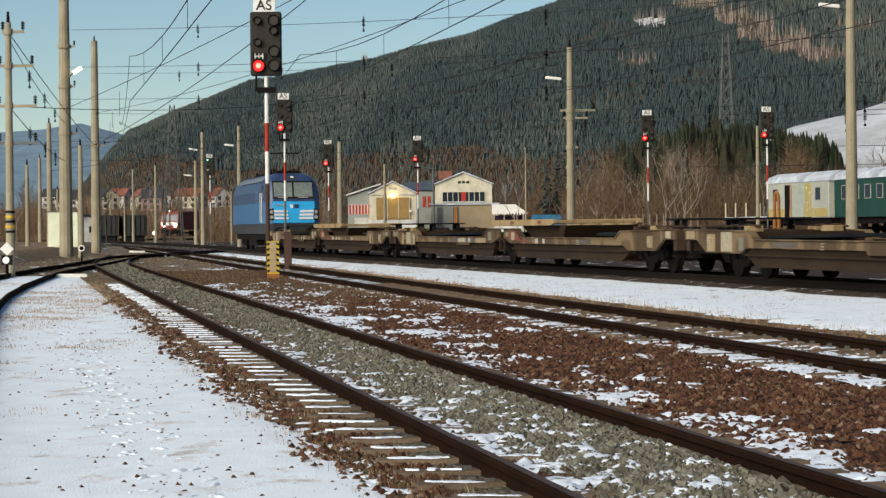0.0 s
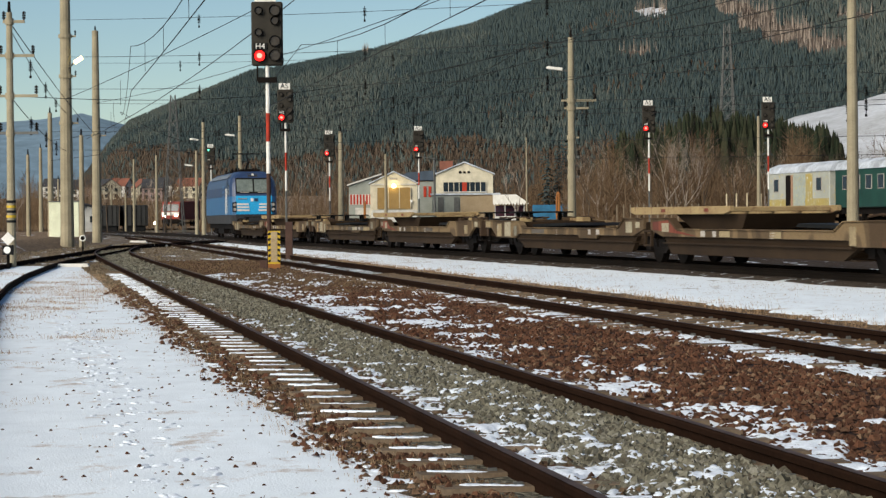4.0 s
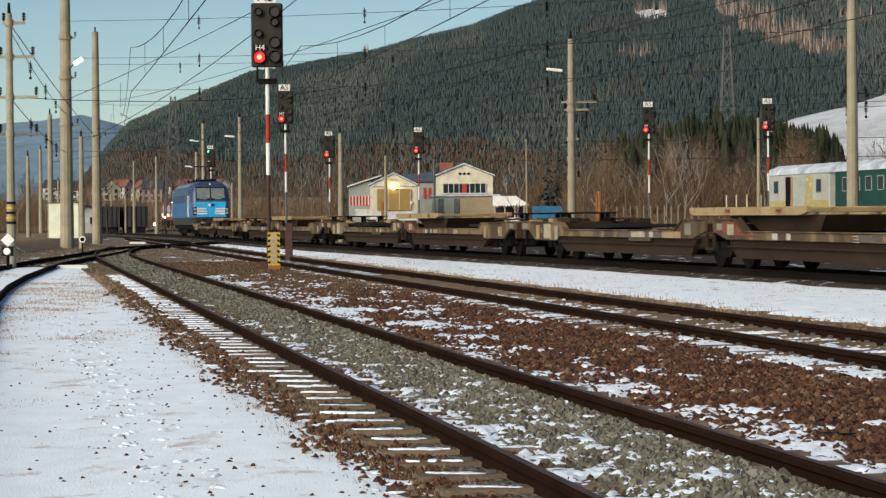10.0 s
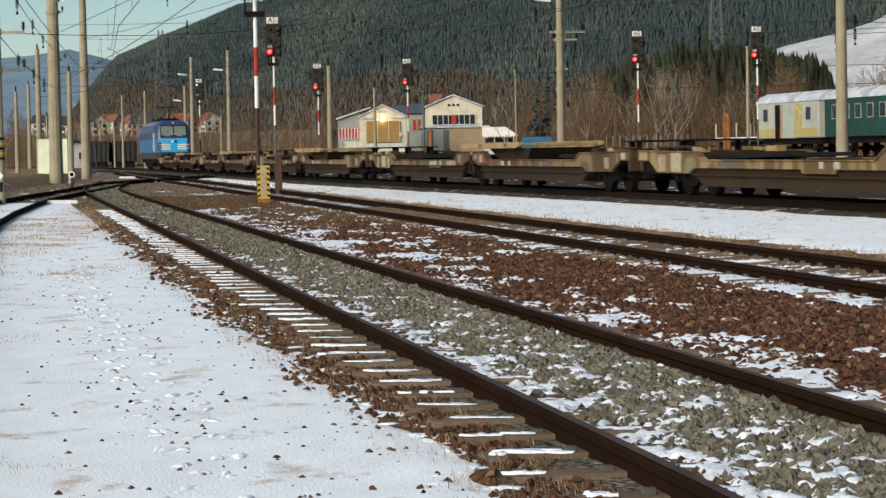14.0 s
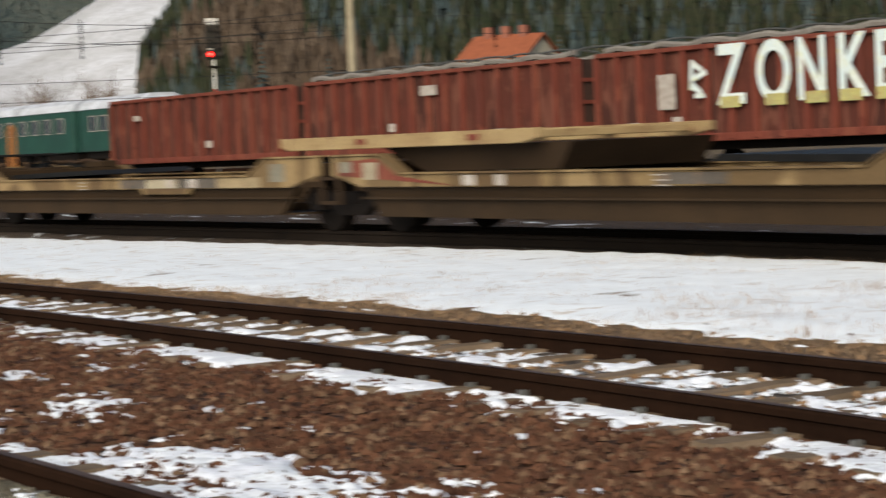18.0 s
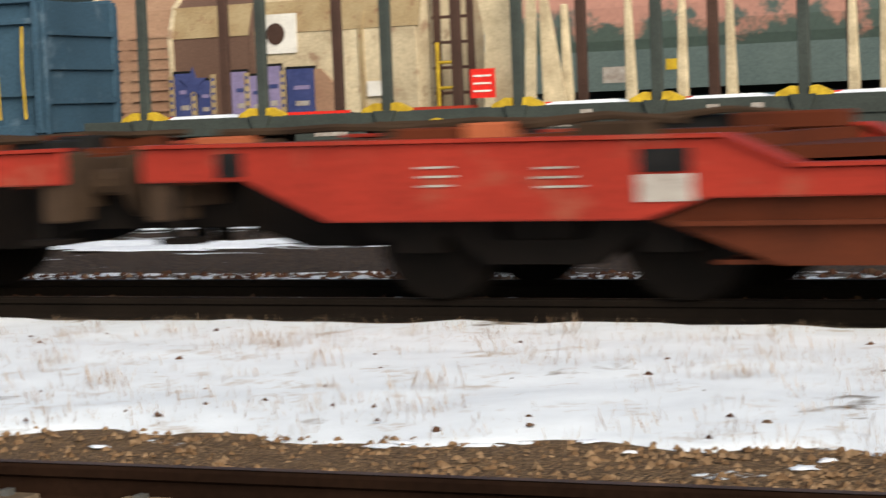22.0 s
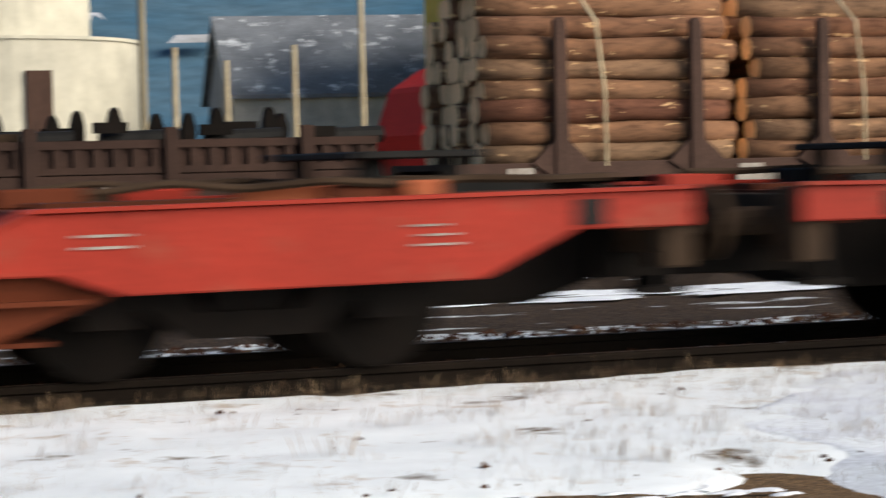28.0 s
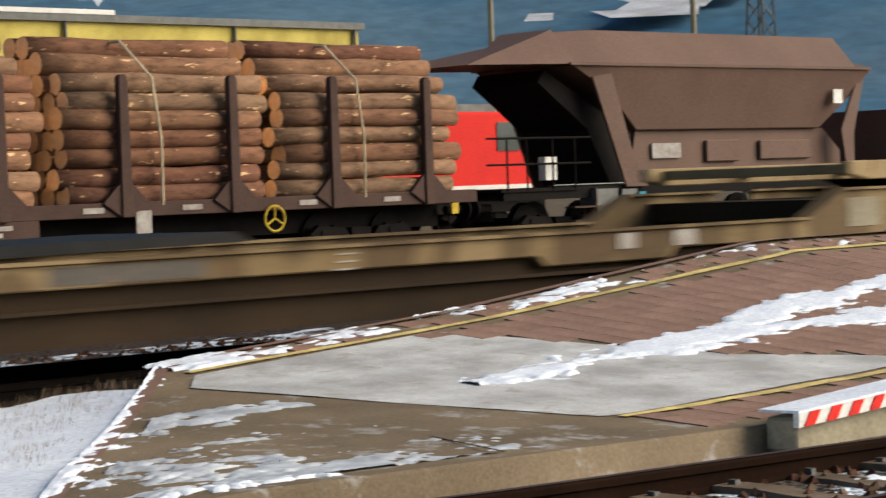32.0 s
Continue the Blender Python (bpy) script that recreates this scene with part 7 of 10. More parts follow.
for x, y, w in ((-11.9, 73.0, 1.1), (-16.2, 130.0, 0.9), (-21.5, 160.0, 1.2)):
    solo("marker_slab", Geo().prism(((-w / 2, 0), (w / 2, 0), (w / 2 - 0.08, 0.14), (-w / 2 + 0.08, 0.14)), -0.15, 0.15), mat_white, "low white concrete clearance marker", "marker", pose(x, y, 0.03), "clearance markers")


# the diverging tracks of the throat
def bezier(a, b, c, n=24):
    return [((1 - u) ** 2 * a[0] + 2 * u * (1 - u) * b[0] + u * u * c[0], (1 - u) ** 2 * a[1] + 2 * u * (1 - u) * b[1] + u * u * c[1]) for u in [i / n for i in range(n + 1)]]


def side_track(a, b, c, label):
    mid = a if b is None else bezier(a, b, c)
    for s in (-HALF, HALF):
        g = Geo()
        n = len(PROFILE)
        for i, p in enumerate(mid):
            q, r = mid[max(0, i - 1)], mid[min(len(mid) - 1, i + 1)]
            d = Vector((r[0] - q[0], r[1] - q[1])).normalized()
            for px, pz in PROFILE:
                g.v.append((p[0] + d.y * (s + px), p[1] - d.x * (s + px), RAIL - 0.17 + pz))
        for j in range(len(mid) - 1):
            for i in range(n):
                a_, b_ = j * n + i, j * n + (i + 1) % n
                g.f.append((a_, b_, b_ + n, a_ + n))
        tagged(new("rail", g.mesh("rail", mat_rail_side)), label, "rail", "rails", "structure")


BRANCH = [(track_1(y) - 4.75, y) for y in range(-10, 41, 5)] + [(-10.05, 48.5), (-11.4, 58), (-12.75, 69), (-13.5, 76), (-14.15, 84), (-14.85, 95), (-15.7, 106), (-16.6, 116), (-18.2, 130)]
side_track(BRANCH, None, None, "rusty rail of a diverging track")
band("ground_bank", lambda y: -60.0, lambda y: float(np.interp(y, (70, 85, 113, 128, 173, 220), (-15.9, -17.7, -20.4, -21.4, -26.4, -32.5))), steps(70, 220, 1.0, 3, 80), 60, lambda y, u: 0.02 + 0.55 * min(1, max(0, (y - 72) / 40)) * min(1, (1 - u) * 30), 0.1, mat_bank, "low brown bank beside the side tracks", "ground", 12.0)
band("ballast_throat", lambda y: -9.5 - 0.19 * (y - 40) - 4, lambda y: track_3(y) - 3.0, steps(75, 300, 1.0, 5, 80), 24, flat(0.03), 0.08, mat_throat, "brown ballast of the station throat", "ballast", 13.0)

# ---- sheds, houses and coaches ----
mat_blue_slate = surface("slate_blue_roof", (0.09, 0.12, 0.16), (0.07, 0.09, 0.12), 1, 15, 0.7, 0, 0.1)
mat_wall_grey = surface("grey_green_render", (0.38, 0.4, 0.36), (0.32, 0.34, 0.3), 0.8, 20, 0.9, 0, 0.1)
mat_wall_tan = surface("tan_render", (0.5, 0.38, 0.24), (0.44, 0.33, 0.2), 0.8, 20, 0.9, 0, 0.1)
t = gable_house("goods_shed", "small cream shed with a tan sliding door and lamp", facing(-1.25, 300, 0), 6.2, 9, 6.2, 7.7, mat_wall_cream, mat_roof_snow, 0.2)
door = part("sliding_door", Geo().box((0, -0.1, 4.3), (4.4, 0.2, 2.8)), mat_shed_door, t)
for x in (-2.2, -0.73, 0.73, 2.2):
    part("door_rail", Geo().box((x, -0.22, 4.3), (0.07, 0.05, 2.8)), mat_wall_cream, door)
part("plinth", Geo().box((0, -0.06, 1.4), (6.0, 0.12, 2.7)), mat_wall_white, t)
part("lintel", Geo().box((0, -0.08, 6.12), (5.9, 0.16, 0.14)), mat_wall_white, t)
part("notice", Geo().box((2.3, -0.24, 3.9), (0.3, 0.04, 0.3)), mat_white, t)
part("door_lamp", Geo().cyl((0, -0.35, 5.95), (0, -0.7, 5.9), 0.2, 0.26, 12), glow("shed_lamp", (1.0, 0.78, 0.35), 14), t)
part("gable_sign", Geo().box((0, -0.03, 6.85), (1.0, 0.06, 0.22)), mat_label, t)
t = thing("side_shed", "low grey shed with a dark lean-to roof and red striped panels", "building", facing(-2.05, 303, 0))
part("wall", Geo().prism(((-1.75, 0), (1.3, 0), (1.3, 6.9), (-1.75, 6.0)), 0, 9), mat_wall_grey, t)
part("roof", Geo().prism(((-1.95, 6.0), (2.6, 7.45), (2.6, 7.6), (-1.95, 6.15)), -0.3, 9.3), mat_blue_slate, t)
part("verge_board", Geo().prism(((-1.97, 6.0), (2.62, 7.46), (2.62, 7.66), (-1.97, 6.2)), -0.36, -0.3), mat_wall_white, t)
for i in range(7):
    part("red_panel", Geo().box((-1.45 + 0.42 * i, -0.04, 4.2), (0.24, 0.06, 1.3)), mat_red, t)
part("white_panel", Geo().box((-0.2, -0.02, 4.2), (2.9, 0.04, 1.36)), mat_wall_white, t)
part("white_panel", Geo().box((0.1, -0.02, 2.6), (2.0, 0.04, 1.0)), mat_wall_white, t)
t = gable_house("signal_house", "pale two-storey gabled house with a dark strip window", facing(0.53, 320, 0), 8.0, 10, 7.75, 9.35, mat_wall_cream, mat_roof_snow)
part("strip_window", Geo().box((0, -0.06, 6.0), (6.0, 0.1, 1.3)), mat_glass, t)
for k in range(9):
    if k != 4:
        part("mullion", Geo().box((-3.0 + 0.75 * k, -0.13, 6.0), (0.09, 0.06, 1.3)), mat_wall_cream, t)
part("window_sill", Geo().box((0, -0.14, 5.3), (6.2, 0.16, 0.12)), mat_wall_white, t)
part("red_pillar", Geo().box((0.0, -0.14, 6.0), (0.65, 0.08, 1.3)), mat_red, t)
part("annexe", Geo().box((-2.55, -3.0, 2.4), (3.9, 6.0, 4.8)), mat_wall_grey, t)
part("annexe", Geo().box((2.05, -3.0, 2.4), (5.3, 6.02, 4.8)), mat_wall_tan, t)
part("annexe_roof", Geo().box((0.1, -3.0, 4.93), (9.7, 6.4, 0.22)), mat_roof_snow, t)
part("vent_row", Geo().box((-0.6, -0.05, 8.05), (0.36, 0.06, 0.3)), mat_dark, t)
part("vent_row", Geo().box((0.0, -0.05, 8.05), (0.36, 0.06, 0.3)), mat_dark, t)
part("vent_row", Geo().box((0.6, -0.05, 8.05), (0.36, 0.06, 0.3)), mat_dark, t)
for x in (-3.3, -1.1):
    part("door", Geo().box((x, -6.05, 3.2), (0.75, 0.1, 2.6)), mat_steel, t)
part("wing_wall", Geo().box((-6.3, 5.5, 3.4), (5.0, 7, 6.8)), mat_wall_grey, t)
part("wing_roof", Geo().prism(((-9.8, 7.0), (-4.0, 7.0), (-4.0, 8.4), (-8.2, 8.1)), 1.7, 9), mat_blue_slate, t)
for x in (-5.6, -4.9):
    part("window", Geo().box((x, 1.95, 5.4), (0.4, 0.1, 1.5)), mat_red, t)
part("chimney", Geo().box((-2.6, 7, 9.2), (1.9, 0.9, 1.2)), mat_roof_red, t)
part("flue", Geo().cyl((-4.2, 1.2, 4), (-4.2, 1.2, 10.2), 0.12, 0.12, 8), mat_steel, t)
t = thing("market_stall", "white canopy over a dark open stall beside the sheds", "stall", facing(1.66, 300, 0))
part("back_wall", Geo().box((0, 0.9, 1.6), (3.9, 0.12, 3.2)), mat_navy_shade, t)
for x in (-1.9, -0.6, 0.7, 1.9):
    part("post", Geo().cyl((x, -0.7, 0), (x, -0.7, 3.6), 0.06, 0.06, 6), mat_wall_white, t)
part("counter", Geo().box((0, -0.5, 0.9), (3.8, 0.5, 1.8)), mat_wall_white, t)
part("canopy", Geo().prism(((-2.2, 3.5), (2.5, 3.5), (0.9, 4.65), (-2.2, 4.65)), -1.0, 1.2), mat_white, t, "white canopy")
for k in range(12):
    part("valance", Geo().prism(((-2.2 + 0.39 * k, 3.5), (-1.81 + 0.39 * k, 3.5), (-2.0 + 0.39 * k, 3.25)), -1.02, -0.98), mat_white, t)
solo("blue_container", Geo().box((0, 0, 1.6), (5.2, 2.2, 3.2)), surface("container_blue", (0.05, 0.2, 0.36), None, 1), "blue shipping container by the yard", "container", facing(2.75, 290), bevel=0.03)
band("ground_village_slope", lambda y: -0.24 * y, lambda y: -0.05 * y, steps(420, 1150, 40, 40), 10, lambda y, u: 0.2 + 10.5 * max(0.0, min(1.0, (y - 440) / 420)), 0.3, mat_bank, "brown slope with the houses of the village", "ground", 31.0)
mat_wall_rose = surface("rose_plaster", (0.5, 0.36, 0.34), (0.44, 0.31, 0.29), 0.5, 8, 0.9, 0, 0.05)
for az, d, w, turn, wall, roof in ((-9.35, 860, 9, 70, mat_wall_white, mat_roof_dark), (-8.72, 900, 11, 75, mat_wall_rose, mat_roof_dark), (-8.3, 820, 10, 20, mat_wall_cream, mat_roof_dark), (-7.85, 880, 9, 60, mat_wall_white, mat_roof_red), (-7.45, 800, 8, 15, mat_wall_cream, mat_roof_red), (-6.55, 860, 9, 70, mat_wall_white, mat_roof_dark), (-6.0, 820, 10, 60, mat_wall_cream, mat_roof_red), (-5.5, 840, 8, 20, mat_wall_white, mat_roof_red), (-9.0, 760, 8, 70, mat_wall_white, mat_roof_dark), (-7.0, 780, 7, 80, mat_wall_rose, mat_roof_dark)):
    hy = d * math.cos(radians(az))
    t = gable_house("house", "small plastered house with a tiled gable roof on the slope", facing(az, d, 0.05 + 10.5 * min(1.0, (hy - 440) / 420), turn), w * 0.75, w, 4.6, 7.4, wall, roof)
    for i in (-1, 1):
        for z in (1.4, 3.6):
            part("window", Geo().box((i * w * 0.18, -0.05, z), (1.1, 0.1, 1.3)), mat_glass, t)
    for i in range(3):
        for z in (1.4, 3.4):
            part("window", Geo().box((-w * 0.375 - 0.03, w * (0.2 + 0.3 * i), z), (0.1, 1.1, 1.2)), mat_glass, t)
t = gable_house("white_hut", "small white hut with two dark windows by the yard", facing(-8.9, 250, 0.0, 10), 3.2, 4, 2.7, 3.3, mat_wall_white, mat_roof_dark)
for x in (-0.8, 0.7):
    part("window", Geo().box((x, -0.05, 1.8), (0.8, 0.1, 0.7)), mat_glass, t)
p = polar(23.8, 205)
t = gable_house("chimney_house", "orange-roofed house with chimneys above the wagons", pose(p.x, p.y, 0, 0, 0, -22.5 + 62), 7, 6.5, 9.0, 11.0, mat_wall_cream, surface("orange_roof", (0.4, 0.13, 0.065), (0.32, 0.1, 0.05), 1.5, 20, 0.8))
for y in (1.6, 3.4, 5.2):
    part("chimney", Geo().box((-0.2, y, 11.2), (0.7, 0.7, 1.5)), mat_roof_red, t)


def coach(p, q, z, mat, label, roof, windows, patches=()):
    d = Vector((q[0] - p[0], q[1] - p[1]))
    n = d.length
    t = thing("railway_coach", label, "coach", pose(p[0], p[1], z, 0, 0, math.degrees(math.atan2(d.y, d.x))), "parked coaches")
    body = part("body", Geo().box((n / 2, 0, 2.4), (n - 0.4, 2.8, 2.4)), mat, t, bevel=0.05)
    part("roof", Geo().prism([(-1.45, 3.55), (-1.2, 3.95), (-0.6, 4.2), (0.6, 4.2), (1.2, 3.95), (1.45, 3.55)], 0.1, n - 0.1, "x"), roof, t)
    for i in range(windows):
        x = 2 + (n - 4) * i / max(1, windows - 1)
        for s in (-1, 1):
            w = part("window", Geo().box((x, s * 1.41, 2.75), (0.9, 0.04, 0.8)), mat_glass, body)
            part("window_frame", Geo().box((x, s * 1.412, 2.33), (0.94, 0.05, 0.045)).box((x, s * 1.412, 3.17), (0.94, 0.05, 0.045)).box((x - 0.46, s * 1.412, 2.75), (0.045, 0.05, 0.8)).box((x + 0.46, s * 1.412, 2.75), (0.045, 0.05, 0.8)), mat_label, w, "pale window frame")
    for x, w, mt in patches:
        for s in (-1, 1):
            part("panel", Geo().box((x, s * 1.415, 2.3), (w, 0.03, 2.2)), mt, body)
    part("underframe", Geo().box((n / 2, 0, 1.0), (n - 1, 2.2, 0.4)), mat_dark, t)
    bogie(t, 2.6)
    bogie(t, n - 2.6)
    return body, n


u = Vector((0.196, -0.981))
c0 = Vector((23.39, 155.46))
cm = pose(c0.x, c0.y, 0, 0, 0, math.degrees(math.atan2(u.y, u.x)))
# bank added to carry the coaches, which are raised to fit the view
tagged(solo("ground_coach_bank", Geo().prism(((-3.2, -0.1), (-1.9, 0.62), (1.9, 0.62), (3.2, -0.1)), -12, 60, "x"), mat_ballast_snowy, "low bank of snowy ballast under the coaches", "ground", cm, "", "structure"))
for s_ in (-HALF, HALF):
    tagged(solo("rail", Geo().box((24, s_, 0.71), (72, 0.07, 0.18)), mat_rail_side, "dark rail under the parked coaches", "rail", cm, "rails", "structure"))
mat_pale_mint = surface("pale_mint_paint", (0.5, 0.54, 0.47), (0.44, 0.47, 0.4), 1.5, 20, 0.7, 0, 0.05, stain=(0.46, 0.4, 0.2))
# the dark panel stands for the shade inside an open door
body, n = coach(c0, c0 + u * 12, 0.8, surface("cream_coach", (0.55, 0.56, 0.5), (0.46, 0.47, 0.4), 0.8, 20, 0.6, 0, 0.05, stain=(0.5, 0.4, 0.16)), "faded cream and yellow parked coach with snow on the roof", mat_roof_snow, 2, ((4.3, 0.9, mat_dark), (5.0, 0.35, mat_box_pink), (6.4, 2.2, mat_pale_mint)))
mat_mustard = surface("mustard_paint", (0.55, 0.42, 0.12), (0.5, 0.42, 0.2), 1.2, 20, 0.7, 0, 0.05, stain=(0.55, 0.54, 0.46))
for s_ in (-1, 1):
    part("lower_band", Geo().box((n / 2, s_ * 1.408, 1.55), (n - 0.6, 0.02, 0.55)), mat_mustard, body, "faded mustard yellow lower band")
    part("yellow_panel", Geo().box((8.2, s_ * 1.41, 2.45), (1.2, 0.02, 2.0)), mat_mustard, body)
coach(c0 + u * 12.6, c0 + u * 28, 0.8, mat_green_coach, "dark green parked passenger coach with a snowy roof", mat_roof_snow, 7)
coach(c0 + u * 28.6, c0 + u * 37, 0.8, mat_green_coach, "dark green parked passenger coach with a snowy roof", mat_roof_snow, 4)


def flat_wagon_far():
    p, q = c0 - u * 9.6, c0 - u * 0.7
    d = q - p
    n = d.length
    t = thing("flat_wagon", "low brown flat wagon with short stakes and snow on its deck", "wagon", pose(p.x, p.y, 0.8, 0, 0, math.degrees(math.atan2(d.y, d.x))))
    part("deck", Geo().box((n / 2, 0, 1.15), (n - 0.4, 2.6, 0.22)), mat_wagon_brown, t, bevel=0.02)
    part("snow_cover", Geo().box((n / 2, 0, 1.3), (n - 0.7, 2.4, 0.1)), mat_snow, t, "snow lying on the deck", bevel=0.03)
    for x in (0.7, 2.9, 5.2, 7.6):
        for s in (-1, 1):
            part("stake", Geo().box((x, s * 1.3, 1.75), (0.09, 0.07, 1.2)), mat_wood_pale, t)
    part("underframe", Geo().box((n / 2, 0, 0.9), (n - 1.2, 2.0, 0.3)), mat_dark, t)
    bogie(t, 1.9)
    bogie(t, n - 1.9)


flat_wagon_far()
for i in range(13):
    p = polar(4.35 + 0.17 * i, 205)
    solo("fence_post", Geo().prism(((-0.05, 0), (-0.045, 2.7), (0, 2.8), (0.045, 2.7), (0.05, 0)), -0.05, 0.05), mat_post, "pale weathered wooden fence post", "post", pose(p.x, p.y, -0.1, 0, 0, 10 * i), "fence posts")


def waiting_loco():
    p = polar(-6.85, 345)
    t = thing("waiting_locomotive", "red and white locomotive waiting with headlights on", "locomotive", pose(p.x, p.y, 0.75, 0, 0, 84))
    b = part("body", Geo().prism(((0.2, 1.0), (0.1, 2.0), (0.8, 3.7), (15, 3.9), (15, 1.0)), -1.4, 1.4), surface("dull_red_paint", (0.33, 0.06, 0.045), (0.26, 0.06, 0.045), 1.0, 20, 0.7, 0, 0.05), t, bevel=0.06)
    part("windscreen", Geo().prism(((0.2, 2.3), (0.62, 3.3), (0.7, 3.3), (0.3, 2.3)), -1.2, 1.2), mat_glass, b)
    part("white_front", Geo().box((0.12, 0, 1.9), (0.1, 2.6, 0.5)), mat_white, b)
    # lamp discs are oversized to stand for the glow round the lights
    for y in (-0.85, 0.85):
        part("headlamp", Geo().cyl((0.1, y, 1.6), (0.0, y, 1.6), 0.21, 0.21, 14), glow("headlamp", (1.0, 0.93, 0.75), 16) if y < 0 else bpy.data.materials["headlamp"], b)
    part("headlamp", Geo().cyl((0.75, 0, 3.75), (0.6, 0, 3.75), 0.1, 0.1, 14), bpy.data.materials["headlamp"], b)
    part("skirt", Geo().box((0.4, 0, 0.8), (0.5, 2.6, 0.6)), mat_dark, t)
    bogie(t, 3.0)
    bogie(t, 12.0)
    # this disc is enlarged for its glow as well
    solo("ground_lamp", Geo().cyl((0, 0, 1.3), (0, -0.1, 1.3), 0.26, 0.26, 14), glow("track_lamp", (1.0, 0.75, 0.38), 14), "bright lamp near the rails", "lamp", pose(*polar(-7.21, 330)[:2], 0.0))
    part("lamp_post", Geo().cyl((0, 0, 0), (0, 0, 1.25), 0.06, 0.06, 8), mat_dark, bpy.data.objects["ground_lamp"])


waiting_loco()
for az, turn in ((-7.75, 12), (-8.37, 6)):
    p = polar(az, 300)
    t = thing("dark_wagon", "dark freight wagon parked far down the yard", "wagon", pose(p.x, p.y, 0.1, 0, 0, turn))
    part("body", Geo().box((0, 0, 2.2), (3.0, 8.6, 2.7)), mat_grey_tarp, t, bevel=0.06)
    for i in range(5):
        part("rib", Geo().box((-1.2 + 0.6 * i, -4.33, 2.2), (0.06, 0.06, 2.6)), mat_dark, t)
    part("underframe", Geo().box((0, 0, 0.5), (2.4, 8.0, 0.8)), mat_black, t)


# ---- overhead wires ----
def wire(points, r, label="thin dark overhead wire"):
    g = Geo().tube(points, r, 4)
    return solo("overhead_wire", g, mat_black, label, "wire", None, "overhead wires")


def ribbed(length):
    """A hanging insulator: a rod with a stack of sheds."""
    g = Geo().cyl((0, 0, 0), (0, 0, -length), 0.018, 0.018, 6)
    for k in range(6):
        z = -0.18 * length - 0.1 * length * k
        g.cyl((0, 0, z), (0, 0, z - 0.05 * length), 0.085, 0.06, 8)
    g.cyl((0, 0, -length), (0, 0, -length - 0.1), 0.05, 0.05, 6)
    return g


def sag(a, b, drop, n=10):
    a, b = Vector(a), Vector(b)
    return [a.lerp(b, i / n) - Vector((0, 0, drop * 4 * (i / n) * (1 - i / n))) for i in range(n + 1)]


for trk in (track_1, track_2, track_3):
    ysp = [-10, 30, 74, 118, 165, 215, 270]
    for a, b in zip(ysp, ysp[1:]):
        wire(sag((trk(a), a, 5.75), (trk(b), b, 5.75), 0.05, 4), 0.012)
        wire(sag((trk(a), a, 7.2), (trk(b), b, 7.2), 0.9), 0.012)
        for k in range(1, 5):
            yy = a + (b - a) * k / 5
            z = 7.2 - 0.9 * 4 * (k / 5) * (1 - k / 5)
            wire(((trk(yy), yy, 5.72), (trk(yy), yy, z)), 0.008)
spans = (((-21.7, 131.2), (14.5, 80.7), (9.7, 8.2, 6.9)), ((-24.5, 160.9), (5.9, 104.8), (9.4, 7.4, 6.2)), ((5.9, 104.8), (29.0, 83.1), (6.9, 6.3)), ((-25.5, 147.8), (19.2, 138.7), (7.4, 6.2)), ((-14.0, 73.7), (-21.7, 131.2), (7.8, 5.6)), ((14.5, 80.7), (29.0, 83.1), (6.6, 5.9)), ((-15.1, 169.3), (7.3, 199.9), (8.0,)), ((29.0, 83.1), (50, 76), (6.6, 5.9)))
for a, b, zs in spans:
    for z in zs:
        za = 1.5 + (z - 1.5) * (1.42 if a in ((-21.7, 131.2), (-24.5, 160.9)) else 1.0)
        wire(sag((*a, za), (*b, z), 0.25), 0.014)
        for u in (0.25, 0.5, 0.72):
            q = Vector((*a, za)).lerp(Vector((*b, z)), u)
            s = solo("insulator", ribbed(0.62), mat_dark, "dark ribbed hanging insulator", "insulator", Matrix.Translation(q), "insulators")
for za, zb in ((9.1, 6.1), (7.3, 4.54), (6.0, 3.83)):
    wire(sag((-15.1, 169.3, za), (29.0, 83.1, zb), 0.12), 0.016)
for u in (0.3, 0.42, 0.52, 0.63, 0.76, 0.88):
    q = Vector((-15.1, 169.3, 9.1)).lerp(Vector((29.0, 83.1, 6.1)), u)
    solo("insulator", ribbed(0.95), mat_dark, "dark ribbed hanging insulator", "insulator", Matrix.Translation(q), "insulators")
for a, b, drop in (((-15.1, 169.3, 9.2), (14.5, 80.7, 10.6), 0.3), ((-14, 73.7, 5.6), (-5, 120, 8.6), 0.4), ((-21.7, 131.2, 8.6), (3, 62, 11.5), 0.3), ((-24.5, 160.9, 9.9), (8, 60, 10.4), 0.8), ((-25.5, 147.8, 5.5), (5.9, 104.8, 9.2), 0.6), ((-25.5, 147.8, 6.8), (14.5, 80.7, 10.2), 0.6), ((-14.0, 73.7, 8.0), (-24.5, 160.9, 7.6), 0.2), ((-20, 128, 6.2), (-3, 70, 9.5), 0.5)):
    wire(sag(a, b, drop), 0.016)
solo("street_light", Geo().box((0, 0, 0), (0.55, 0.2, 0.2), ry=-0.6), glow("street_light", (1.0, 0.8, 0.35), 3), "lit yellow street lamp head on a mast arm", "lamp", pose(-20.9, 130.8, 10.8))
part("arm", Geo().tube(((-0.2, 0, -0.1), (-0.65, 0.3, -0.5)), 0.04), mat_steel, bpy.data.objects["street_light"])

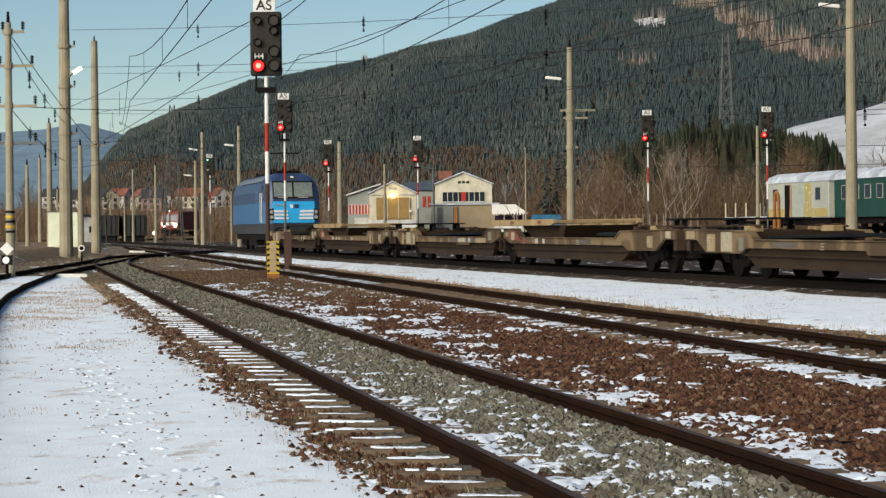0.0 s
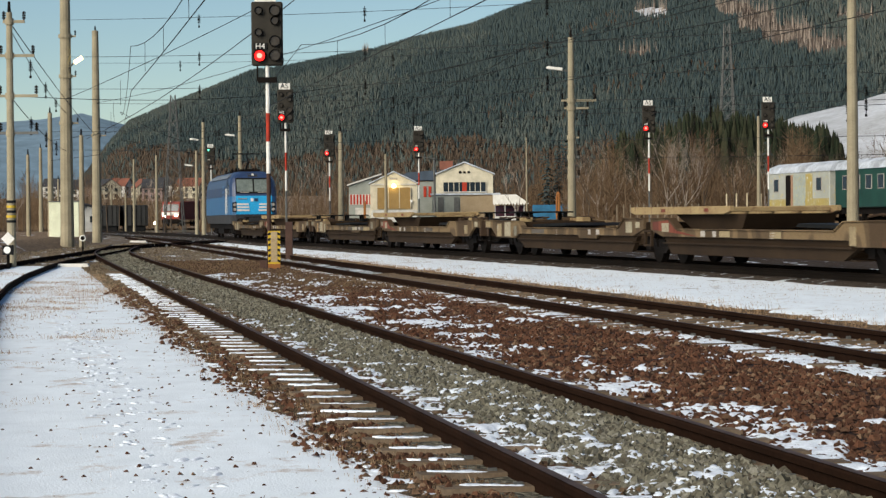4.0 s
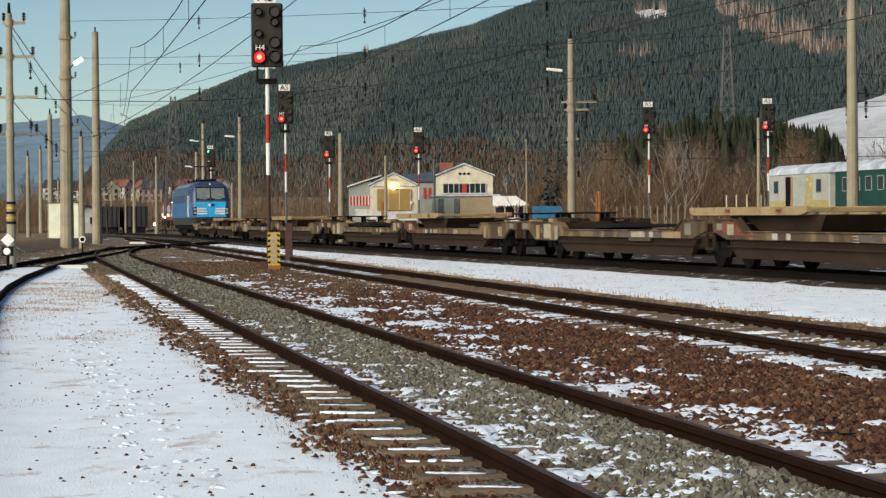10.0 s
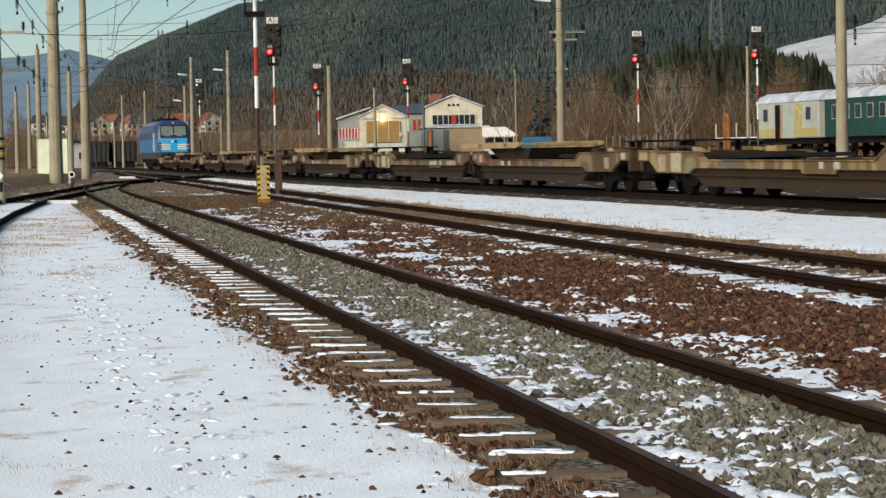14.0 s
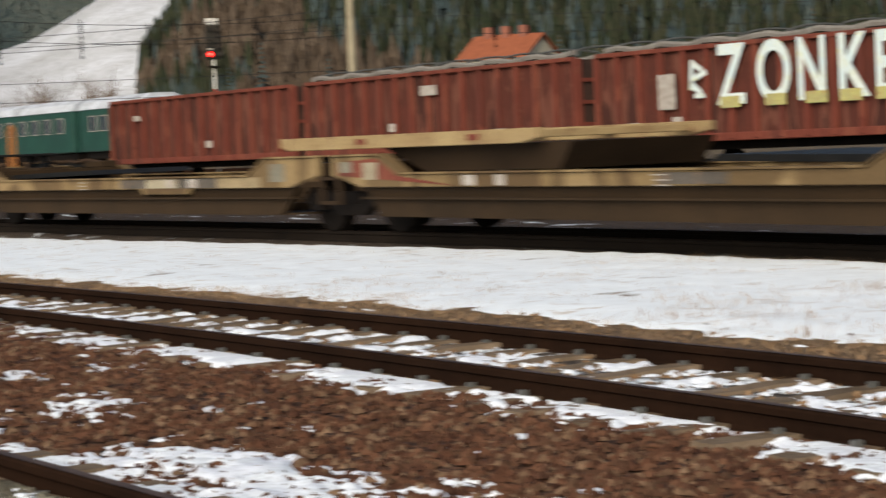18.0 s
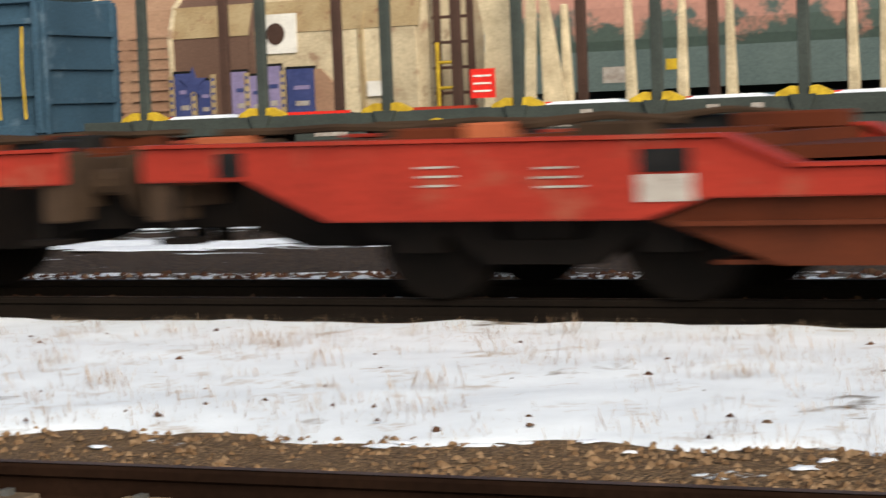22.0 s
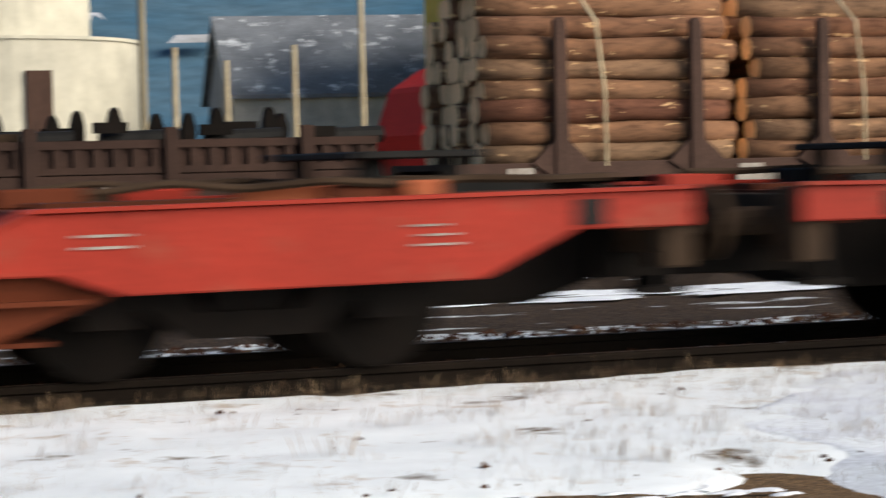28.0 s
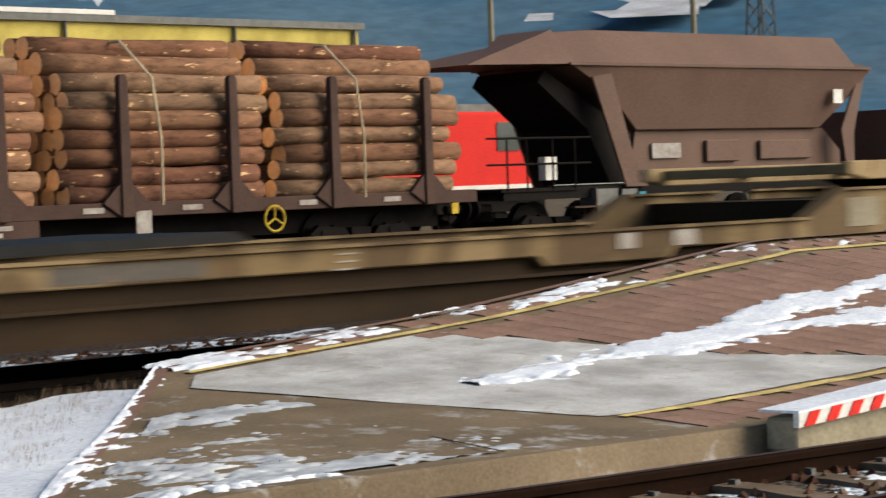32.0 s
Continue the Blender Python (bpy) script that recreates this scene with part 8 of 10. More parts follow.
# ---- hills and woods ----
mat_hill = surface("forest_floor", (0.03, 0.044, 0.042), (0.045, 0.05, 0.042), 0.004, 0.06, 0.95, 0, 0.3, spread=(0.45, 0.6), dist=4.0)
# the blue haze of distance is put into this mountain's base colour
mat_hill_haze = surface("far_mountain", (0.065, 0.175, 0.275), (0.12, 0.22, 0.3), 0.002, 0.03, 1.0, 0, 0.1, spread=(0.4, 0.6), dist=4.0)
mat_poles = island_mix("pale_trunks", ((0.34, 0.27, 0.22), (0.46, 0.38, 0.31), (0.22, 0.17, 0.14)), bump=0.1, fine=1)
mat_clearing = surface("felled_slope", (0.17, 0.128, 0.1), (0.11, 0.09, 0.072), 0.02, 0.4, 0.95, 0, 0.2, dist=1.0)
mat_snow_far = surface("snowy_slope", (0.62, 0.64, 0.68), (0.5, 0.5, 0.5), 0.02, 0.5, 0.9, 0, 0.2, dist=0.5)


def skyline(az, table):
    return float(np.interp(az, [a for a, _ in table], [e for _, e in table]))


def ridge_height(u):
    return u * u * (3 - 2 * u)


def hill(name, table, a0, a1, r0, r1, mat, label, step=0.5, rows=26, rough=0.05):
    g = Geo()
    n = int((a1 - a0) / step) + 1
    for j in range(rows + 1):
        u = j / rows
        r = r0 + (r1 - r0) * u
        for i in range(n):
            az = a0 + (a1 - a0) * i / (n - 1)
            h = math.tan(radians(skyline(az, table))) * r1 * ridge_height(u)
            p = polar(az, r)
            h *= 1 + rough * noise.noise(Vector((p.x * 0.004, p.y * 0.004, 0))) * (1 - u) * 3
            g.v.append((p.x, p.y, h + 1.3))
    for j in range(rows):
        for i in range(n - 1):
            a = j * n + i
            g.f.append((a, a + 1, a + n + 1, a + n))
    me = g.mesh(name, mat, True)
    return tagged(new(name, me), label, "mountain", "", "structure")


RIDGE = tuple((a, e - 0.12) for a, e in ((-9.5, 0.5), (-8.3, 1.95), (-7.86, 2.4), (-6.81, 2.85), (-5.69, 3.27), (-4.84, 3.62), (-3.85, 3.76), (-2.57, 4.0), (-1.72, 4.15), (-0.58, 4.45), (0.7, 4.72), (1.7, 5.1), (2.55, 5.37), (3.7, 5.75), (7, 6.4), (12, 7.0), (30, 8.0), (60, 8.0), (90, 7.0), (200, 7.0)))
FAR_RIDGE = ((-40, 1.6), (-20, 2.3), (-10.98, 2.48), (-9.74, 2.57), (-8.91, 2.72), (-8.3, 2.5), (-7.5, 2.3), (-3, 1.5))
hill("backdrop_forest_mountain", RIDGE, -9.5, 62, 1500, 3300, mat_hill, "steep wooded mountain, dark conifers and bare brown clearings")
# the far ridge's base colour carries the haze of distance too
hill("backdrop_far_mountain", FAR_RIDGE, -40, -3, 3600, 4600, surface("hazy_mountain", (0.24, 0.34, 0.42), (0.2, 0.29, 0.37), 0.002, 0.03, 1.0, 0, 0.1, dist=4.0), "distant mountain painted in haze blue", 1.0, 12)
hill("backdrop_blue_mountain", ((62, 8), (80, 6.5), (200, 6.5)), 62, 200, 1500, 4200, mat_hill_haze, "mountain side painted haze blue, with snow fields", 1.0, 20)
SNOWY = ((7.6, 0.9), (8.0, 2.15), (8.7, 2.42), (10.1, 2.72), (11.0, 2.98), (11.8, 3.4), (13, 4.1), (14.6, 4.6), (16, 4.3), (18, 3.0), (20, 1.5), (22, 0.5))
hill("snow_hill", SNOWY, 7.6, 22, 420, 760, mat_snow_far, "open snow-covered slope above the yard", 0.3, 14, 0.02)


WOODED = ((13.2, 0.3), (13.7, 2.0), (14.4, 3.0), (15.2, 4.2), (17, 4.6), (25, 5.2), (45, 5.5), (60, 5))
hill("backdrop_wooded_slope", WOODED, 13.2, 60, 330, 620, mat_hill, "wooded slope behind the yard", 0.5, 14, 0.05)


def conifer_geo(g, p, h, w, rng, tiers=2, sides=5):
    for k in range(tiers):
        z0, z1 = h * (0.06 + 0.8 * k / tiers), h * min(1.0, 0.45 + 0.9 * (k + 1) / tiers * 0.62)
        r = w * (1 - 0.75 * k / tiers) * rng.uniform(0.85, 1.15)
        a0 = rng.uniform(0, 6)
        base = [(p[0] + r * rng.uniform(0.7, 1.2) * math.cos(a0 + 2 * math.pi * i / sides), p[1] + r * rng.uniform(0.7, 1.2) * math.sin(a0 + 2 * math.pi * i / sides), p[2] + z0) for i in range(sides)]
        n = len(g.v)
        g.v += base + [(p[0], p[1], p[2] + z1 if k < tiers - 1 else p[2] + h)]
        g.f += [(n + i, n + (i + 1) % sides, n + sides) for i in range(sides)]


def mountain_woods():
    rng = random.Random(11)
    dark, bare, poles, light = Geo(), Geo(), Geo(), Geo()
    bald = ((6.5, 5.5, 0.6, 0.14), (7.3, 5.15, 0.5, 0.2), (7.9, 4.8, 0.5, 0.28), (8.6, 4.5, 0.65, 0.26), (9.5, 4.2, 0.7, 0.2), (5.25, 5.1, 0.42, 0.14), (4.9, 4.1, 0.6, 0.07), (-1.95, 4.2, 0.12, 0.1), (10.3, 4.9, 0.5, 0.1))

    def open_ground(az, el):
        wob = 0.5 * noise.noise(Vector((az * 2.5, el * 4, 3)))
        return any(((az - a) / w) ** 2 + ((el - e) / h) ** 2 < 1 + wob for a, e, w, h in bald)

    for _ in range(125000):
        az = rng.uniform(-9.2, 15.5)
        u = rng.uniform(0.0, 1.0) ** 0.75
        r = 1500 + 1800 * u
        z = math.tan(radians(skyline(az, RIDGE))) * 3300 * ridge_height(u) + 1.3
        p = polar(az, r)
        cleared = open_ground(az, math.degrees(math.atan2(z, r)))
        if cleared and rng.random() < 0.6:
            continue
        if cleared:
            conifer_geo(poles, (p.x, p.y, z), rng.uniform(8, 22), 0.55, rng, 1, 3)
            continue
        m = noise.noise(Vector((p.x * 0.003, p.y * 0.003, 3.1))) + 0.5 * noise.noise(Vector((p.x * 0.01, p.y * 0.01, 7.7)))
        h = rng.uniform(5.5, 11.5)
        el = math.degrees(math.atan2(z, r))
        tone = noise.noise(Vector((p.x * 0.006, p.y * 0.002, 5.5))) + 0.6 * noise.noise(Vector((p.x * 0.02, p.y * 0.008, 2.2)))
        leafless = (m > 0.62 and rng.random() < 0.2) or (el < 1.75 + 0.8 * m and rng.random() < 0.85)
        g = bare if leafless else (light if tone + rng.uniform(-0.25, 0.25) > 0.12 else dark)
        conifer_geo(g, (p.x, p.y, z), h * (0.8 if g is bare else 1.0), h * (0.2 if g is dark else 0.24), rng, 2 if u < 0.55 else 1, 5)
    # the bare clearings, with snow in one of them
    for k, (a0, e0, w0, h0) in enumerate(bald):
        cl = Geo()
        step = 0.05 if w0 > 0.5 else 0.03
        nu = 90
        for i in range(int(2.8 * w0 / step)):
            az = a0 - 1.4 * w0 + i * step
            for j in range(nu):
                quad = []
                for da, dj in ((0, 0), (step, 0), (step, 1), (0, 1)):
                    u = 0.3 + 0.69 * (j + dj) / nu
                    r = 1500 + 1800 * u
                    z = math.tan(radians(skyline(az + da, RIDGE))) * 3300 * ridge_height(u) + 4.0
                    quad.append(tuple(polar(az + da, r, z)))
                el = math.degrees(math.atan2(quad[0][2], math.hypot(quad[0][0], quad[0][1])))
                if abs(el - e0) < h0 * 1.5 and open_ground(az, el):
                    cl.add(quad, [(0, 1, 2, 3)])
        if cl.v:
            tagged(new("forest_clearing", cl.mesh("forest_clearing", mat_snow_far if k in (5, 7) else mat_clearing)), "snowy felled patch in the forest" if k in (5, 7) else "reddish brown felled slope in the forest", "clearing", "", "stuff")
    pines = Geo()
    for _ in range(2600):
        az = rng.uniform(3.6, 10.2)
        d = rng.uniform(352, 412)
        p = polar(az, d)
        top = float(np.interp(az, (3.6, 4.2, 5.9, 7.3, 8.2, 9.0, 9.8, 10.2), (1.3, 2.0, 2.6, 2.75, 2.5, 2.45, 2.2, 1.2)))
        h = (math.tan(radians(top)) * d + 1.5) * rng.uniform(0.62, 1.0) * (1 + 0.15 * noise.noise(Vector((az * 3, 0, 5))))
        conifer_geo(pines, (p.x, p.y, -0.15), h, h * rng.uniform(0.1, 0.16), rng, 8, 9)
    tagged(new("spruce_wood", pines.mesh("spruce_wood", mat_pine)), "dense dark green spruces behind the coaches", "forest", "", "stuff")
    near_dark = Geo()
    for _ in range(9000):
        az = rng.uniform(13.6, 45)
        u = rng.random()
        p = polar(az, 330 + 290 * u)
        z = math.tan(radians(skyline(az, WOODED))) * 620 * ridge_height(u) + 0.8
        h = rng.uniform(5, 11)
        g = bare if noise.noise(Vector((p.x * 0.012, p.y * 0.012, 1))) > 0.42 else (near_dark if rng.random() < 0.7 else dark)
        conifer_geo(g, (p.x, p.y, z), h, h * (0.15 if g is not bare else 0.16), rng, 5, 6)
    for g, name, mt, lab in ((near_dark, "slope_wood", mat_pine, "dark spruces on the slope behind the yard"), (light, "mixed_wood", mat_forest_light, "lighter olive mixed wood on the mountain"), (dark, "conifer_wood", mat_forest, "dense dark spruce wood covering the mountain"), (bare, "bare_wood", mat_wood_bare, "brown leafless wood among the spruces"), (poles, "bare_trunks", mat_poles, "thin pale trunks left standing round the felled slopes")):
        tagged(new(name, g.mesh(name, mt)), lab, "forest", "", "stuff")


mountain_woods()


BLUE = ((62, 8), (80, 6.5), (200, 6.5))


def on_blue(az, el):
    """The point of the blue mountain that is seen at that height."""
    best = None
    for i in range(60):
        u = i / 59
        r = 1500 + 2700 * u
        z = math.tan(radians(skyline(az, BLUE))) * 4200 * ridge_height(u) + 1.3
        e = math.degrees(math.atan2(z, r))
        if best is None or abs(e - el) < best[0]:
            best = (abs(e - el), r, z)
    p = polar(az, best[1] - 25)
    return (p.x, p.y, best[2] + 12)


def snow_fields():
    rng = random.Random(4)
    g = Geo()
    for az, el, w, h in ((95.0, 3.5, 1.4, 0.16), (96.5, 3.1, 0.7, 0.1), (105.2, 3.0, 0.8, 0.16), (107.5, 3.3, 1.2, 0.2), (140.0, 4.1, 1.7, 0.3), (141.5, 4.35, 1.2, 0.15), (126.0, 4.75, 0.6, 0.14), (127.2, 4.6, 0.4, 0.08), (137.0, 3.9, 0.5, 0.08), (102.5, 3.6, 0.5, 0.1)):
        n = len(g.v)
        g.v.append(on_blue(az, el))
        for i in range(18):
            a = 2 * math.pi * i / 18
            k = rng.uniform(0.5, 1.15)
            g.v.append(on_blue(az + w * k * math.cos(a), el + h * k * math.sin(a)))
        g.f += [(n, n + 1 + i, n + 1 + (i + 1) % 18) for i in range(18)]
    tagged(new("backdrop_snow_fields", g.mesh("backdrop_snow_fields", mat_snow_far)), "distant snow fields on the blue mountain", "snow", "", "structure")


snow_fields()


def bare_tree(seed, h):
    """A leafless tree: trunk, forked limbs and many fine twigs."""
    rng = random.Random(seed)
    t = thing("bare_tree", "leafless brown tree behind the yard", "tree", None, "bare trees")
    trunk, crown = Geo(), Geo()

    def grow(g, p, d, length, r, depth):
        q = p + d * length
        (trunk if depth > 2 else crown).cyl(p, q, r, r * 0.65, 5 if depth > 2 else 3, False)
        if depth == 0:
            return
        for _ in range(3 if depth < 4 else 2):
            e = (d + Vector((rng.uniform(-0.65, 0.65), rng.uniform(-0.65, 0.65), rng.uniform(-0.05, 0.5)))).normalized()
            grow(g, p.lerp(q, rng.uniform(0.45, 1.0)), e, length * rng.uniform(0.55, 0.8), r * 0.55, depth - 1)

    grow(trunk, Vector((0, 0, 0)), Vector((rng.uniform(-0.08, 0.08), rng.uniform(-0.08, 0.08), 1)).normalized(), h * 0.42, h * 0.009, 5)
    part("trunk", trunk, mat_birch if seed % 3 == 0 else mat_wood_bare, t)
    part("crown", crown, mat_birch if seed % 3 == 0 else mat_wood_bare, t)
    return t


def spruce(seed, h):
    rng = random.Random(seed)
    t = thing("spruce_tree", "dark green spruce with drooping branches", "tree", None, "spruces")
    part("trunk", Geo().cyl((0, 0, 0), (0, 0, h * 0.95), h * 0.012, 0.03, 6), mat_bark, t)
    g = Geo()
    for k in range(26):
        z = h * (0.08 + 0.9 * k / 26)
        r = h * 0.19 * (1 - k / 27) * rng.uniform(0.75, 1.15)
        for i in range(9):
            a = rng.uniform(0, 6.283)
            rr = r * rng.uniform(0.6, 1.2)
            tip = (rr * math.cos(a), rr * math.sin(a), z - rr * 0.35)
            w = 0.22 * r + 0.15
            n = len(g.v)
            g.v += [(0, 0, z + 0.3), (tip[0] * 0.6 - w * math.sin(a), tip[1] * 0.6 + w * math.cos(a), z - rr * 0.12), tip, (tip[0] * 0.6 + w * math.sin(a), tip[1] * 0.6 - w * math.cos(a), z - rr * 0.12)]
            g.f += [(n, n + 1, n + 2), (n, n + 2, n + 3)]
    part("crown", g, mat_forest, t)
    return t


rng = random.Random(21)
kinds = [bare_tree(s, 10.0) for s in (0, 1, 2, 4)]
firs = [spruce(s, 20.0) for s in (3, 8)]
used = set()


def plant(src, az, d, k, z=-0.15):
    p = polar(az, d, z)
    m = pose(p.x, p.y, p.z, 0, 0, rng.uniform(0, 360))
    if src.name not in used:
        used.add(src.name)
        src.matrix_world = m @ Matrix.Scale(k, 4)
        return
    src_scale = src.scale.copy()
    ob = copy_thing(src, m)
    ob.scale = (k, k, k)


for i in range(150):
    az = rng.uniform(-2.5, 13.0)
    plant(kinds[0 if i % 8 == 0 else 1 + i % 3], az, rng.uniform(335, 430) if az < 3.0 else rng.uniform(230, 330), rng.uniform(0.6, 1.15))
for az, k in ((3.55, 0.9), (3.9, 1.0), (4.05, 0.8), (5.05, 0.9), (5.55, 1.15), (5.7, 1.1), (5.85, 1.0), (6.2, 1.1), (6.35, 0.9), (7.3, 0.8), (8.0, 0.9), (1.9, 0.8)):
    plant(kinds[0], az, rng.uniform(232, 262), k)
for i in range(24):
    plant(kinds[i % 4], rng.uniform(-13.5, -6.8), rng.uniform(260, 420), rng.uniform(0.6, 0.95))
for i in range(46):
    az, d = rng.uniform(-12.5, -4.8), rng.uniform(470, 740)
    plant(kinds[0 if i % 9 == 0 else 1 + i % 3], az, d, rng.uniform(0.7, 1.1), 10.5 * max(0.0, min(1.0, (d * math.cos(radians(az)) - 440) / 420)) - 0.2)
for i in range(24):
    plant(kinds[i % 4], rng.uniform(-6.6, -2.5), rng.uniform(380, 520), rng.uniform(0.9, 1.4))
for i in range(40):
    az = rng.choice((rng.uniform(2.3, 3.4), rng.uniform(4.0, 8.4), rng.uniform(4.6, 9.9), rng.uniform(5.5, 9.6)))
    plant(firs[i % 2], az, rng.uniform(335, 412), rng.uniform(0.6, 0.88) * (0.85 if az > 8.2 else 1.0))
for i in range(30):
    plant(firs[i % 2], rng.uniform(14.5, 34.0), rng.uniform(260, 330), rng.uniform(0.5, 0.85))
for i in range(30):
    plant(kinds[i % 4], rng.uniform(12.5, 30.0), rng.uniform(230, 330), rng.uniform(0.5, 0.9))
for i in range(14):
    plant(firs[i % 2], rng.uniform(90.5, 93.5), rng.uniform(110, 160), rng.uniform(0.4, 0.6))


for i in range(14):
    plant(kinds[1 + i % 3], rng.uniform(92.5, 99.0), rng.uniform(95, 140), rng.uniform(0.7, 1.1))


def scrub():
    """Leafless wood behind the sheds: thin trunks in a haze of fine twigs."""
    rng = random.Random(41)
    g = Geo()

    def blade(p, q, w0, w1):
        n = len(g.v)
        g.v += [(p[0] - w0, p[1], p[2]), (p[0] + w0, p[1], p[2]), (q[0] + w1, q[1], q[2]), (q[0] - w1, q[1], q[2])]
        g.f.append((n, n + 1, n + 2, n + 3))

    for _ in range(4600):
        az = rng.choice((rng.uniform(-6.0, 13.5), rng.uniform(2.0, 13.5), rng.uniform(2.0, 13.5), rng.uniform(-13, -6.5)))
        d = (rng.uniform(345, 460) if az < 3.0 else rng.uniform(240, 380)) if az > -6.2 else rng.uniform(420, 600)
        p = polar(az, d)
        h = rng.uniform(3.0, 10.0) * (1.2 if noise.noise(Vector((az * 1.3, 0, 0))) > 0.1 else 0.8)
        lean = (rng.gauss(0, 0.05) * h, rng.gauss(0, 0.05) * h)
        blade((p.x, p.y, -0.15), (p.x + lean[0], p.y + lean[1], h), rng.uniform(0.04, 0.075), 0.015)
        for _ in range(30):
            u = rng.uniform(0.12, 0.95)
            a, l = rng.uniform(0, 6.283), h * rng.uniform(0.12, 0.3) * (1.15 - u * 0.6)
            q = (p.x + lean[0] * u, p.y + lean[1] * u, h * u)
            e = (q[0] + l * 0.75 * math.cos(a), q[1] + l * 0.75 * math.sin(a), q[2] + l * rng.uniform(0.3, 0.9))
            blade(q, e, rng.uniform(0.02, 0.035), 0.012)
    # low dead undergrowth
    for _ in range(16000):
        az = rng.uniform(-13.0, 13.5)
        d = (rng.uniform(345, 440) if az < 3.0 else rng.uniform(225, 330)) if az > -6.2 else rng.uniform(420, 560)
        p = polar(az, d)
        h = rng.uniform(0.5, 2.2)
        blade((p.x, p.y, -0.15), (p.x + rng.gauss(0, 0.25) * h, p.y + rng.gauss(0, 0.2) * h, h), rng.uniform(0.04, 0.11), 0.02)
    tagged(new("bare_scrub", g.mesh("bare_scrub", mat_scrub)), "brown leafless thicket behind the yard", "bushes", "", "stuff")


mat_scrub = island_mix("scrub_twigs", ((0.145, 0.09, 0.05), (0.19, 0.122, 0.07), (0.115, 0.07, 0.04), (0.27, 0.19, 0.12)), bump=0.1, fine=2)
scrub()


# ---- the platform end ----
def ramp(y, x=12.85):
    """Height of the platform's surface, fitted to the camera's view: it rises along its far edge and stays low along
    the kerb.
    """
    far = float(np.interp(-y, (7, 9, 13.7, 17.7, 60), (0.12, 0.2, 0.48, 0.83, 0.86)))
    low = float(np.interp(-y, (6.8, 7.7, 10, 11.6, 60), (0.05, 0.155, 0.106, 0.07, 0.07)))
    return low + (far - low) * (x - 8.6) / 4.25


def diag(y):
    return 9.36 + (-7.25 - y) * 1.07


